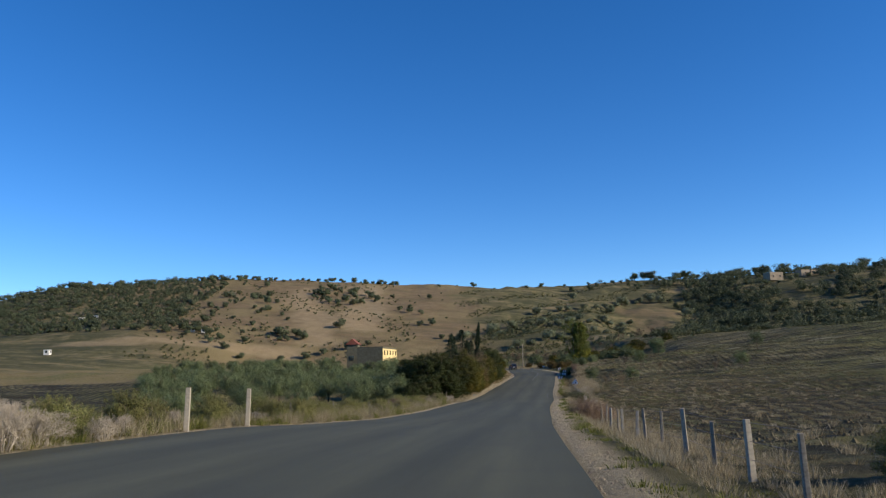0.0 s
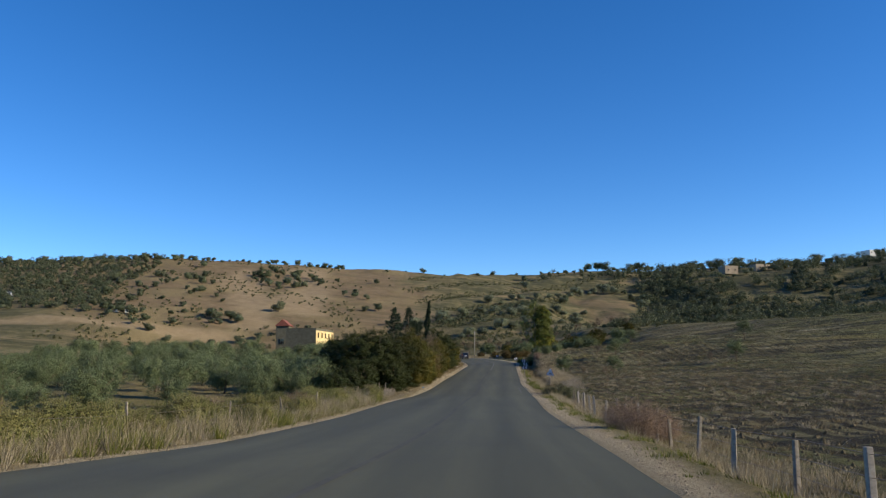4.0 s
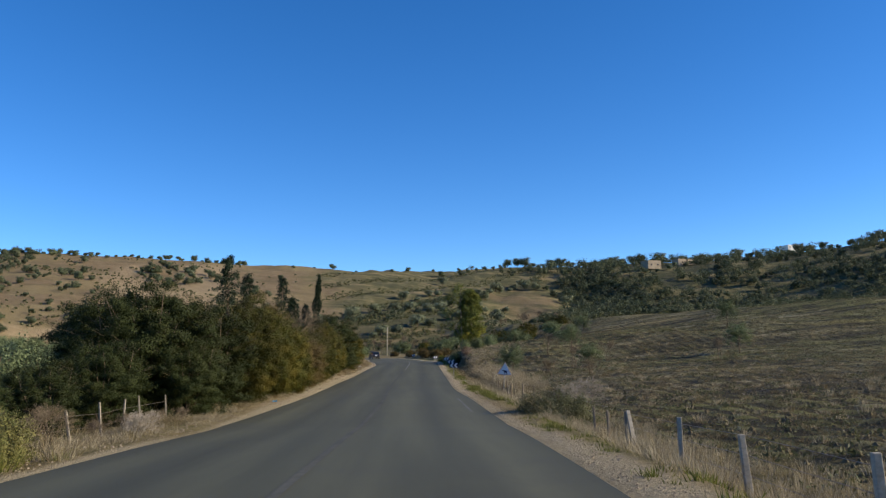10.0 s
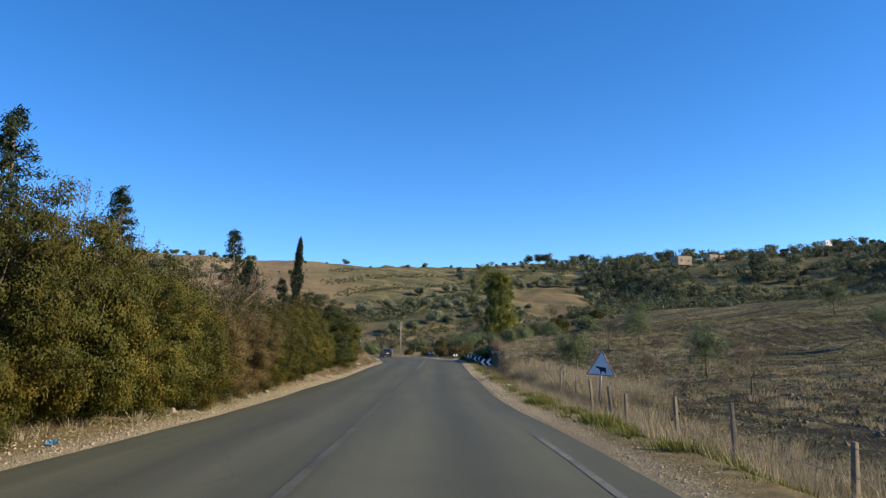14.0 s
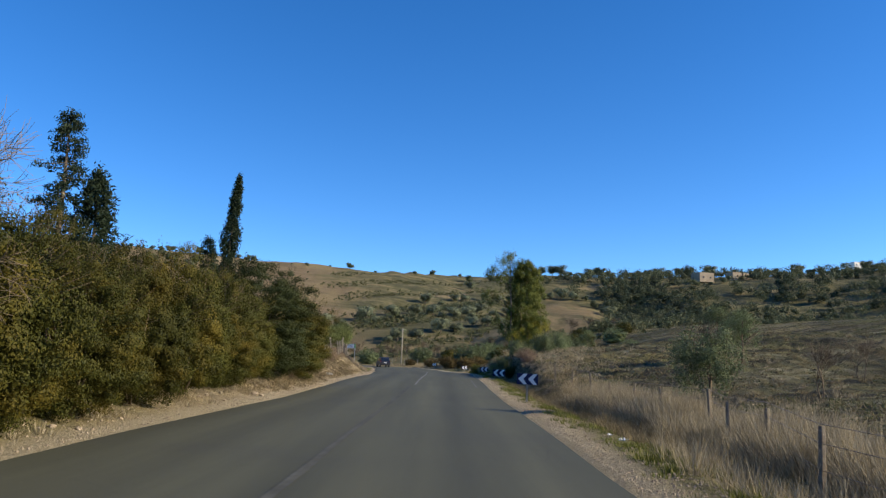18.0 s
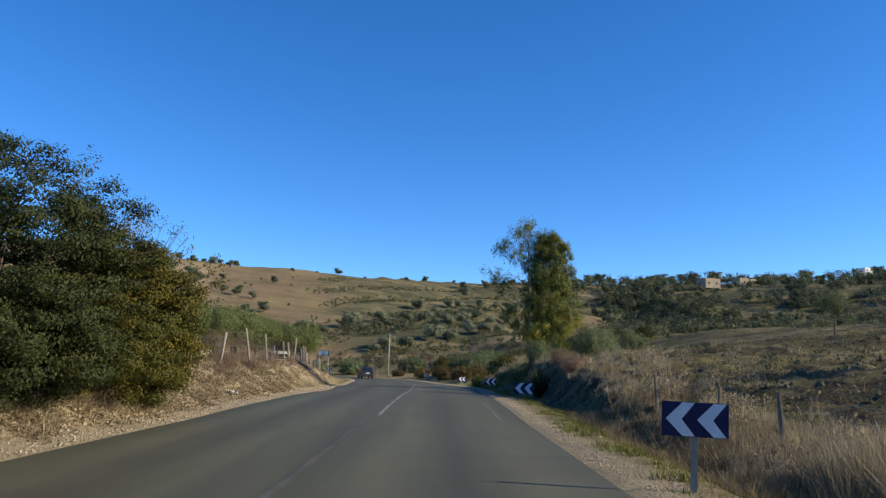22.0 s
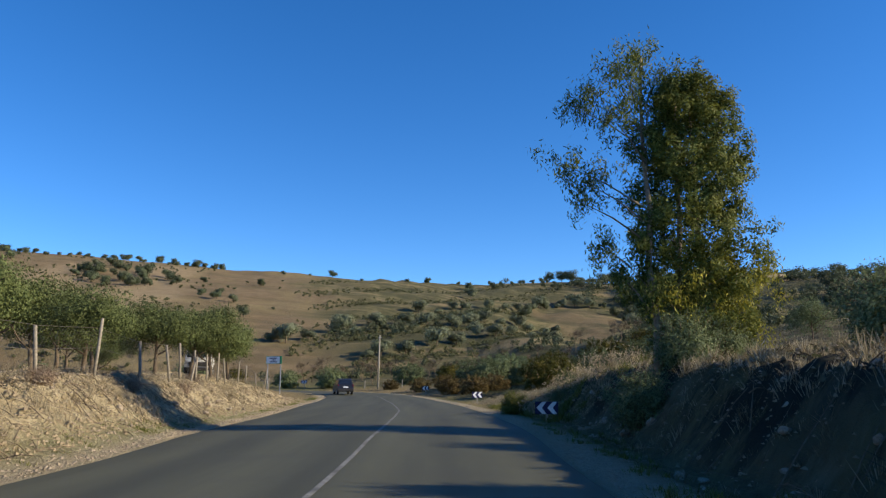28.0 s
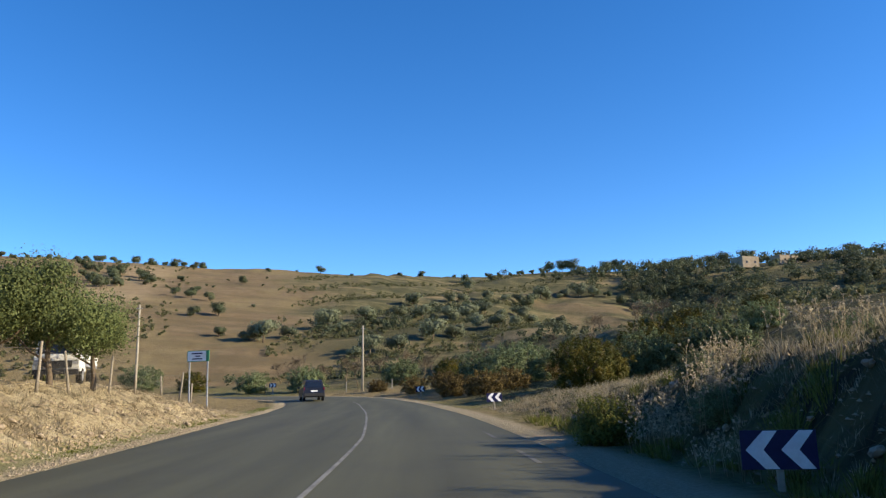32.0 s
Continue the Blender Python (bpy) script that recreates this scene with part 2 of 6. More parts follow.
    furrow.operation = 'MULTIPLY_ADD'
    nt.links.new(wv.outputs[0], furrow.inputs[0])
    nt.links.new(attr(nt, "plough_and_shade"), furrow.inputs[1])
    nt.links.new(fine.outputs[0], furrow.inputs[2])
    nt.links.new(furrow.outputs[0], add.inputs[0])
    nt.links.new(gravel_n.outputs[0], add.inputs[1])
    bump_node(nt, b, add.outputs[0], 1.0, 0.14)
    return m


def asphalt_material():
    m, nt, b = shader("asphalt", 0.75, 0.3)
    p = position(nt)
    mp = nt.nodes.new("ShaderNodeMapping")
    mp.inputs["Scale"].default_value = (1.2, 0.05, 1.0)
    nt.links.new(p, mp.inputs["Vector"])
    streak, fine, mid = noise_node(nt, 1.0, 4.0, 0.6, mp.outputs[0]), noise_node(nt, 40.0, 3.0, 0.8, p), noise_node(nt, 0.35, 5.0, 0.65, p)
    c = ramp_node(nt, streak.outputs[0], ((0.3, (0.046, 0.046, 0.026)), (0.7, (0.079, 0.078, 0.044)))).outputs[0]
    c = mix_node(nt, ramp_node(nt, mid.outputs[0], ((0.5, (0, 0, 0)), (0.75, (0.6, 0.6, 0.6)))).outputs[0], c, (0.043, 0.042, 0.030))
    c = mix_node(nt, ramp_node(nt, fine.outputs[0], ((0.45, (0, 0, 0)), (0.75, (0.5, 0.5, 0.5)))).outputs[0], c, (0.108, 0.107, 0.066))
    # worn wheel tracks, darker in the middle of each lane
    track = ramp_node(nt, attr(nt, "across"), ((0.0, (0.75, 0.75, 0.75)), (0.12, (1.18, 1.18, 1.18)), (0.24, (0.8, 0.8, 0.8)), (0.37, (1.15, 1.15, 1.15)), (0.5, (0.85, 0.85, 0.85)),
                                               (0.63, (1.18, 1.18, 1.18)), (0.76, (0.78, 0.78, 0.78)), (0.88, (1.15, 1.15, 1.15)), (1.0, (0.8, 0.8, 0.8)))).outputs[0]
    c = mix_node(nt, 0.8, c, track, 'MULTIPLY')
    # thin cracks where the surface is old
    warp = mix_node(nt, 0.12, p, noise_node(nt, 1.5, 3.0, 0.6, p).outputs[1], 'ADD')
    vor = nt.nodes.new("ShaderNodeTexVoronoi")
    vor.feature = 'DISTANCE_TO_EDGE'
    vor.inputs["Scale"].default_value = 0.55
    nt.links.new(warp, vor.inputs["Vector"])
    crack = ramp_node(nt, vor.outputs["Distance"], ((0.0, (1, 1, 1)), (0.012, (0, 0, 0)))).outputs[0]
    old = ramp_node(nt, noise_node(nt, 0.16, 3.0, 0.6, p).outputs[0], ((0.54, (0, 0, 0)), (0.64, (0.4, 0.4, 0.4)))).outputs[0]
    c = mix_node(nt, mix_node(nt, 1.0, crack, old, 'MULTIPLY'), c, (0.018, 0.018, 0.016))
    nt.links.new(c, b.inputs["Base Color"])
    bump_node(nt, b, fine.outputs[0], 0.35, 0.006)
    return m


GROUND = ground_material()
ASPHALT = asphalt_material()
FAINT = grainy("faded_road_paint", (0.058, 0.058, 0.046), (0.098, 0.097, 0.080), 5.0, 0.8, 0.2, 0.0, big=0.9)
EDGEPAINT = grainy("worn_edge_paint", (0.085, 0.085, 0.074), (0.175, 0.172, 0.15), 7.0, 0.8, 0.2, 0.0, big=0.9)
MARKING = grainy("worn_road_paint", (0.10, 0.10, 0.09), (0.29, 0.29, 0.265), 9.0, 0.8, 0.2, 0.0, big=0.9)
CONCRETE = grainy("concrete", (0.24, 0.215, 0.17), (0.43, 0.385, 0.31), 14.0, 0.9)
POSTWOOD = grainy("weathered_wood", (0.15, 0.13, 0.10), (0.34, 0.30, 0.24), 16.0, 0.9)
OLDWOOD = grainy("old_wood", (0.12, 0.098, 0.07), (0.30, 0.25, 0.185), 16.0, 0.9)
WIRE = grainy("rusty_wire", (0.10, 0.085, 0.07), (0.22, 0.20, 0.18), 20.0, 0.6, 0.4, 0.0, metal=0.6)
BARK = grainy("bark", (0.07, 0.052, 0.036), (0.20, 0.155, 0.11), 9.0, 0.95, 0.1, 0.6, 0.03)
PALEBARK = grainy("pale_bark", (0.12, 0.095, 0.065), (0.33, 0.27, 0.20), 6.0, 0.85, 0.1, 0.4, 0.02)
TWIG = grainy("dry_twigs", (0.10, 0.077, 0.052), (0.235, 0.185, 0.125), 9.0, 0.95, 0.1, 0.0)
ROCK = grainy("pale_rock", (0.20, 0.155, 0.105), (0.41, 0.34, 0.25), 5.0, 0.95, 0.1, 0.6, 0.04)
STRAW = leafy("dry_grass", (0.14, 0.116, 0.072), (0.44, 0.375, 0.25), None)
GRASS = leafy("green_grass", (0.062, 0.078, 0.016), (0.185, 0.190, 0.046), None)
LEAF_SHRUB = leafy("shrub_leaves", (0.028, 0.034, 0.008), (0.070, 0.072, 0.014), (0.170, 0.125, 0.020), 0.27)
LEAF_DARK = leafy("dark_leaves", (0.016, 0.025, 0.009), (0.044, 0.056, 0.017), (0.075, 0.072, 0.018), 0.1)
LEAF_BROWN = leafy("autumn_leaves", (0.058, 0.045, 0.018), (0.150, 0.108, 0.042), (0.19, 0.145, 0.048), 0.15)
LEAF_OLIVE = leafy("olive_leaves", (0.058, 0.080, 0.036), (0.165, 0.200, 0.098), None)
LEAF_ORCHARD = leafy("orchard_leaves", (0.050, 0.072, 0.024), (0.145, 0.172, 0.064), None)
LEAF_YELLOW = leafy("yellowing_leaves", (0.20, 0.20, 0.03), (0.42, 0.38, 0.06), None)
LEAF_VERGE = leafy("verge_leaves", (0.078, 0.090, 0.028), (0.215, 0.215, 0.075), (0.25, 0.19, 0.09), 0.16)
PALETWIG = grainy("grey_twigs", (0.22, 0.19, 0.15), (0.44, 0.39, 0.32), 9.0, 0.95, 0.1, 0.0)
LEAF_EUC = leafy("eucalyptus_leaves", (0.052, 0.076, 0.020), (0.205, 0.235, 0.058), (0.38, 0.34, 0.05), 0.13)
LEAF_FIR = leafy("conifer_needles", (0.012, 0.024, 0.014), (0.040, 0.058, 0.032), None)
LEAF_FAR = leafy("hill_tree_leaves", (0.070, 0.090, 0.050), (0.098, 0.118, 0.066), (0.155, 0.155, 0.095), 0.24, 0.6, 0.14)
LEAF_HILLOLIVE = leafy("hill_olive_leaves", (0.115, 0.135, 0.082), (0.165, 0.185, 0.116), None)
LEAF_SCRUB = leafy("hill_scrub_leaves", (0.066, 0.076, 0.036), (0.118, 0.122, 0.060), (0.17, 0.14, 0.07), 0.12)
WEEDS = leafy("dead_weeds", (0.075, 0.060, 0.034), (0.22, 0.175, 0.098), None)
DRYLEAF = leafy("dry_bush_leaves", (0.13, 0.092, 0.066), (0.26, 0.185, 0.13), None)


# ---- building helpers ----
def mesh(name, verts, faces, mats, smooth=False):
    me = bpy.data.meshes.new(name)
    me.from_pydata([tuple(v) for v in verts], [], [tuple(f) for f in faces])
    for m in (mats if isinstance(mats, (list, tuple)) else (mats,)):
        me.materials.append(m)
    if smooth:
        me.polygons.foreach_set("use_smooth", [True] * len(me.polygons))
    me.update()
    return me


def quads(name, verts, mat):
    """A mesh of separate quads from an array of n x 4 x 3."""
    v = np.asarray(verts, np.float32).reshape(-1, 3)
    n = len(v) // 4
    me = bpy.data.meshes.new(name)
    me.vertices.add(len(v))
    me.vertices.foreach_set("co", v.ravel())
    me.loops.add(len(v))
    me.loops.foreach_set("vertex_index", np.arange(len(v), dtype=np.int32))
    me.polygons.add(n)
    me.polygons.foreach_set("loop_start", np.arange(0, len(v), 4, dtype=np.int32))
    me.materials.append(mat)
    me.update(calc_edges=True)
    return me


def part(name, data, parent, label=""):
    ob = new(name, data)
    ob.parent = parent
    return tagged(ob, label) if label else ob


def empty(name, m, label, category, group="", kind=""):
    ob = new(name)
    ob.matrix_world = m
    return tagged(ob, label, category, group, kind)


def tubes(paths, sides=6):
    """Tapered tubes along paths of (point, radius) rows: verts and faces."""
    V, Fc = [], []
    for path in paths:
        base = len(V)
        for i, (p, r) in enumerate(path):
            p = Vector(p)
            q = Vector(path[min(i + 1, len(path) - 1)][0]) - Vector(path[max(i - 1, 0)][0])
            q = q.normalized() if q.length > 1e-6 else Vector((0, 0, 1))
            u = q.orthogonal().normalized() if abs(q.z) < 0.9 else Vector((1, 0, 0))
            u = (u - q * u.dot(q)).normalized()
            w = q.cross(u)
            for k in range(sides):
                a = 2 * math.pi * k / sides
                V.append(p + (u * math.cos(a) + w * math.sin(a)) * r)
        n = len(path)
        for i in range(n - 1):
            for k in range(sides):
                a, b = base + i * sides + k, base + i * sides + (k + 1) % sides
                Fc.append((a, b, b + sides, a + sides))
        Fc.append(tuple(base + (n - 1) * sides + k for k in range(sides)))
        Fc.append(tuple(base + sides - 1 - k for k in range(sides)))
    return V, Fc


def box(V, Fc, c, s, rot=0.0, taper=1.0):
    """Adds a box with centre of base c and size s, turned about z."""
    base, ca, sn = len(V), math.cos(rot), math.sin(rot)
    for dz, k in ((0, 1.0), (s[2], taper)):
        for dx, dy in ((-1, -1), (1, -1), (1, 1), (-1, 1)):
            x, y = dx * s[0] / 2 * k, dy * s[1] / 2 * k
            V.append((c[0] + x * ca - y * sn, c[1] + x * sn + y * ca, c[2] + dz))
    for f in ((3, 2, 1, 0), (4, 5, 6, 7), (0, 1, 5, 4), (1, 2, 6, 5), (2, 3, 7, 6), (3, 0, 4, 7)):
        Fc.append(tuple(base + i for i in f))


def box_mesh(name, s, mat, c=(0, 0, 0), bevel=0.0, taper=1.0):
    V, Fc = [], []
    box(V, Fc, c, s, 0.0, taper)
    me = mesh(name, V, Fc, mat)
    if bevel:
        bm = bmesh.new()
        bm.from_mesh(me)
        bmesh.ops.bevel(bm, geom=bm.edges[:], offset=bevel, segments=2, affect='EDGES', profile=0.6)
        bm.to_mesh(me)
        bm.free()
    return me


def leaves(rng, centres, spread, per, size, slim=0.45, up=0.3, droop=0.0):
    """Leaf quads in clumps round the centres: n x 4 x 3."""
    n = len(centres) * per
    c = np.repeat(np.asarray(centres, float), per, 0) + rng.normal(0, 1, (n, 3)) * np.asarray(spread)
    d = rng.normal(0, 1, (n, 3))
    d[:, 2] = d[:, 2] * (1 - abs(droop)) - droop * 1.6
    d /= np.linalg.norm(d, axis=1, keepdims=True)
    o = rng.normal(0, 1, (n, 3))
    o[:, 2] += up
    w = np.cross(d, o)
    w /= np.linalg.norm(w, axis=1, keepdims=True) + 1e-9
    s = size * rng.uniform(0.6, 1.35, (n, 1))
    return np.stack([c - d * s, c + w * s * slim, c + d * s, c - w * s * slim], 1)


def tufts(rng, centres, spread, per, size, slim=0.5, heart=None, rough=0.45):
    """Leaf quads in clumps, each turned outwards from its clump (and from the heart of the crown), so that clumps have a lit and a shaded side."""
    cen = np.asarray(centres, float)
    n = len(cen) * per
    d = rng.normal(0, 1, (n, 3))
    d /= np.linalg.norm(d, axis=1, keepdims=True)
    base = np.repeat(cen, per, 0)
    c = base + d * np.asarray(spread) * rng.uniform(0.5, 1.75, (n, 1))
    nrm = d + rng.normal(0, rough, (n, 3))
    if heart is not None:
        out = base - np.asarray(heart, float)
        nrm = nrm + 0.7 * out / (np.linalg.norm(out, axis=1, keepdims=True) + 1e-6)
    u = np.cross(nrm, rng.normal(0, 1, (n, 3)))
    u /= np.linalg.norm(u, axis=1, keepdims=True) + 1e-9
    w = np.cross(nrm, u)
    w /= np.linalg.norm(w, axis=1, keepdims=True) + 1e-9
    k = size * rng.uniform(0.6, 1.35, (n, 1))
    return np.stack([c - u * k, c + w * k * slim, c + u * k, c - w * k * slim], 1)


def blob_points(rng, n, radii, centre, hollow=0.55, lumps=7):
    """Points for clumps: a lumpy, mostly hollow ellipsoid."""
    d = rng.normal(0, 1, (n, 3))
    d /= np.linalg.norm(d, axis=1, keepdims=True)
    lump = rng.normal(0, 1, (lumps, 3))
    lump /= np.linalg.norm(lump, axis=1, keepdims=True)
    k = 0.78 + 0.32 * np.max(np.clip(d @ lump.T, 0, 1) ** 6, axis=1)
    r = (hollow + (1 - hollow) * rng.uniform(0, 1, n) ** 0.6) * k
    return np.asarray(centre) + d * r[:, None] * np.asarray(radii)


def limb_paths(rng, height, radius, n, spread, start=0.25, lean=0.0, wob=0.08):
    """A leaning trunk and n bent limbs."""
    top = Vector((lean * height, rng.normal(0, 0.05) * height, height))
    trunk = []
    for i in range(6):
        f = i / 5
        trunk.append((top * f + Vector((rng.normal(0, wob), rng.normal(0, wob), 0)) * f * height * 0.3, radius * (1 - 0.8 * f) + 0.01))
    paths = [trunk]
    for k in range(n):
        f = start + (0.9 - start) * (k + rng.uniform(0, 1)) / n
        p, a = top * f, rng.uniform(0, 2 * math.pi)
        ln = spread * rng.uniform(0.6, 1.1) * (1.15 - f * 0.6)
        r0 = radius * (1 - 0.8 * f) * 0.55
        row = []
        for i in range(4):
            g = i / 3
            row.append((p + Vector((math.cos(a) * ln * g, math.sin(a) * ln * g, ln * (0.55 * g + 0.25 * g * g))) + Vector(rng.normal(0, 0.05 * ln, 3)) * g, r0 * (1 - 0.75 * g) + 0.006))
        paths.append(row)
    return paths


# ---- the line of the road ----
# left edge x, y; right edge x, y; height of the right edge above the line, of the left edge
STATIONS = ((-2.5, -40, 6.5, -38), (-6.8, -15, 2.6, -14), (-9.0, 0, 1.1, 0), (-10.2, 14, 0.55, 14), (-10.1, 24, 0.3, 24), (-9.0, 31, 0.2, 31), (-8.0, 38, 0.2, 38),
            (-7.55, 48, 0.2, 48), (-7.6, 58, 0.3, 58), (-7.4, 72, 0.65, 72), (-6.9, 86, 0.72, 86), (-7.25, 102, 0.88, 102), (-6.95, 120, 1.3, 120),
            (-6.55, 135, 1.6, 135), (-5.95, 148, 1.8, 148), (-6.05, 160, 2.2, 160), (-6.65, 172, 2.7, 172), (-7.1, 182, 2.65, 182), (-7.85, 192, 2.4, 192),
            (-8.75, 204, 1.8, 204), (-9.35, 215, 0.75, 216), (-10.1, 226, -1.2, 227), (-12.6, 236, -4.6, 239), (-18, 243, -11, 249), (-27, 248, -21, 256),
            (-46, 254, -43, 263), (-90, 263, -88, 272), (-160, 280, -158, 289))
Z_AT = ((-40, 0.7), (-15, 0.6), (0, 0.48), (5.6, 0.34), (11.1, 0.18), (16, 0.07), (25.6, -0.22), (30.4, -0.4), (35.5, -0.52), (41, -0.67), (46.5, -0.82), (52.2, -0.98), (57.9, -1.1),
        (63.4, -1.19), (68.8, -1.3), (74, -1.43), (79, -1.42), (84.5, -1.38), (89.9, -1.41), (95.2, -1.48), (100.5, -1.5), (105.8, -1.47), (110.9, -1.37), (115.9, -1.31), (120.7, -1.25),
        (125.5, -1.2), (130.4, -1.07), (135.5, -0.94), (141, -0.72), (146.6, -0.55), (151.8, -0.49), (156.9, -0.48), (161.9, -0.44), (167, -0.34), (190, -0.25), (215, -0.1), (250, 0.75), (300, 2.6))
zy, zv = np.array(Z_AT).T


def road_z(y):
    return np.interp(y, zy, zv)


def catmull(rows, step):
    p = np.array(rows, float)
    out = []
    for i in range(1, len(p) - 2):
        n = max(2, int(np.linalg.norm(p[i + 1, :2] - p[i, :2]) / step))
        for k in range(n):
            t = k / n
            out.append(0.5 * (2 * p[i] + (p[i + 1] - p[i - 1]) * t + (2 * p[i - 1] - 5 * p[i] + 4 * p[i + 1] - p[i + 2]) * t * t + (3 * p[i] - p[i - 1] - 3 * p[i + 1] + p[i + 2]) * t ** 3))
    return np.array(out)


EDGES = catmull(STATIONS, 1.0)
LEFT, RIGHT = EDGES[:, :2], EDGES[:, 2:]
MID = (LEFT + RIGHT) / 2
HALF = np.linalg.norm(LEFT - RIGHT, axis=1) / 2
DIRN = np.gradient(MID, axis=0)
DIRN /= np.linalg.norm(DIRN, axis=1, keepdims=True)
ZMID = road_z(MID[:, 1])


def bank_rise(y):
    """How much the left edge stands above the line where the first bend is banked."""
    return np.interp(y, (-40, 0, 25, 38), (0.1, 0.3, 0.25, 0.0))


def beside(x, y):
    """For points: the road's own y-like place, distance outside its edge, side (-1 left, 1 right), road height."""
    x, y = np.atleast_1d(np.asarray(x, float)), np.atleast_1d(np.asarray(y, float))
    sh = x.shape
    x, y = x.ravel(), y.ravel()
    out = np.empty((4, len(x)))
    for a in range(0, len(x), 4000):
        X, Y = x[a:a + 4000], y[a:a + 4000]
        d2 = (X[:, None] - MID[None, :, 0]) ** 2 + (Y[:, None] - MID[None, :, 1]) ** 2
        i = d2.argmin(1)
        dx, dy = X - MID[i, 0], Y - MID[i, 1]
        lat = dx * DIRN[i, 1] - dy * DIRN[i, 0]
        far = np.sqrt(d2[np.arange(len(i)), i])
        out[:, a:a + 4000] = MID[i, 1], np.maximum(np.abs(lat), far * (far > HALF[i] * 1.5)) - HALF[i], np.sign(lat + 1e-9), ZMID[i] + bank_rise(MID[i, 1]) * np.clip(-lat / HALF[i], 0, 1)
    return out.reshape(4, *sh)


# ---- the lie of the land ----
RIDGE = np.array(((-120, 500, 8), (-75, 430, 14), (-52, 430, 32), (-42, 415, 50), (-30, 402, 57.5), (-20, 398, 56), (-10, 396, 53.5), (-4, 385, 49), (2, 430, 54),
                  (8, 455, 57.5), (16, 462, 58), (24, 470, 58.5), (30, 490, 62), (40, 480, 66), (60, 450, 66), (90, 420, 60), (130, 420, 40))).T


def fbm(x, y, scale, octaves=4, seed=0.0):
    """Cheap smooth noise in numpy: sums of turned sine waves."""
    r = np.random.RandomState(int(seed * 10) + 7)
    v, amp, f = np.zeros_like(np.asarray(x, float)), 1.0, 1.0 / scale
    for _ in range(octaves):
        for _ in range(3):
            a, ph = r.uniform(0, 6.28), r.uniform(0, 6.28, 2)
            v = v + amp * np.sin((x * math.cos(a) + y * math.sin(a)) * f * 6.28 + ph[0] + 1.3 * np.sin((x * math.sin(a) - y * math.cos(a)) * f * 4.1 + ph[1])) / 3
        amp, f = amp * 0.5, f * 2.03
    return v


def smooth(a, b, v):
    t = np.clip((v - a) / (b - a), 0, 1)
    return t * t * (3 - 2 * t)


def terrace(x, y):
    """The phase of the terrace lines that climb across the middle slope."""
    return (y - 1.35 * x) * 0.15 + 0.9 * np.sin(x * 0.05)


def hills(x, y):
    """The hills: an even slope on the left; on the right a field crest, a valley, then a steep wooded side with a spur and a gully."""
    az, d = np.degrees(np.arctan2(x, y - 120)), np.hypot(x, y - 120)
    D, Z = np.interp(az, RIDGE[0], RIDGE[1]), np.interp(az, RIDGE[0], RIDGE[2])
    foot = np.interp(az, (-60, -25, -8, 3, 8, 12, 20, 45), (165, 175, 182, 178, 150, 115, 85, 80))
    t = (d - foot) / (D - foot)
    tc = np.clip(t, 0, 1)
    dip = np.interp(tc, (0, 0.12, 0.22, 0.44, 0.62, 0.85, 1.0), (0, 0.095, 0.125, 0.15, 0.36, 0.82, 1.0))
    k = smooth(3, 11, az)
    up = (tc * (1 - k) + dip * k) * Z
    up = up - np.clip(t - 1, 0, None) * 0.6 * Z + (0.9 * fbm(x, y, 110, 2, 1.0) + 0.07 * fbm(x, y, 26, 2, 2.0)) * smooth(0.02, 0.4, t)
    up = up + 5.0 * np.exp(-((x - 58) / 15) ** 2 - ((y - 448) / 30) ** 2) - 6.0 * np.exp(-((x - 94) / 17) ** 2 - ((y - 462) / 42) ** 2)
    # terrace steps across the middle slope
    up = up + 0.5 * np.clip(np.sin(terrace(x, y)) * 2.5, -1, 1) * smooth(0.05, 0.2, t) * (1 - smooth(0.85, 0.98, t)) * smooth(-7, -3, az) * (1 - smooth(8, 13, az))
    return np.where(t > 0, np.maximum(up, -20), 0.0)


def land(x, y):
    """Height of the ground, with the road's bed cut into it."""
    s, e, side, zr = beside(x, y)
    x, y = np.asarray(x, float).reshape(s.shape), np.asarray(y, float).reshape(s.shape)
    ec = np.clip(e, 0, None)
    # left: olive ground that falls away, then a cut bank
    fall = -0.9 * smooth(1.5, 9, ec) - 1.3 * smooth(8, 60, ec)
    low = np.interp(s, (60, 78, 112, 122, 206, 226), (1, 0.35, 0.2, 0, 0, 0.3))
    bank = np.interp(s, (76, 100, 125, 133, 140, 150, 160, 165, 175, 190, 206, 218), (0, 0.25, 0.45, 0.75, 1.05, 1.25, 1.26, 1.46, 1.5, 1.4, 1.2, 0.2))
    left = fall * low + bank * smooth(0.5, np.interp(s, (128, 142, 176, 192, 206), (2.4, 3.3, 3.4, 4.6, 4.6)), ec) + 0.025 * np.clip(ec - 4, 0, 40) + 0.5 * smooth(3, 7, ec) * smooth(180, 196, s) * smooth(110, 150, s)
    # right: a level verge, a shallow ditch, a field that climbs, then a steep bank
    rise = np.interp(s, (0, 60, 100, 130, 150, 200, 230, 260), (0.035, 0.045, 0.05, 0.07, 0.11, 0.13, 0.10, 0.06))
    steep = np.interp(s, (112, 126, 134, 146, 156, 168, 182, 192, 205, 222), (0, 0.15, 0.45, 1.3, 1.95, 1.85, 1.65, 1.1, 0.5, 0.0))
    ditch = np.interp(s, (0, 22, 36, 60, 92, 102, 110, 125, 160, 175), (0.25, 0.32, 0.62, 0.66, 0.6, 0.3, 0.2, 0.4, 0.35, 0.05))
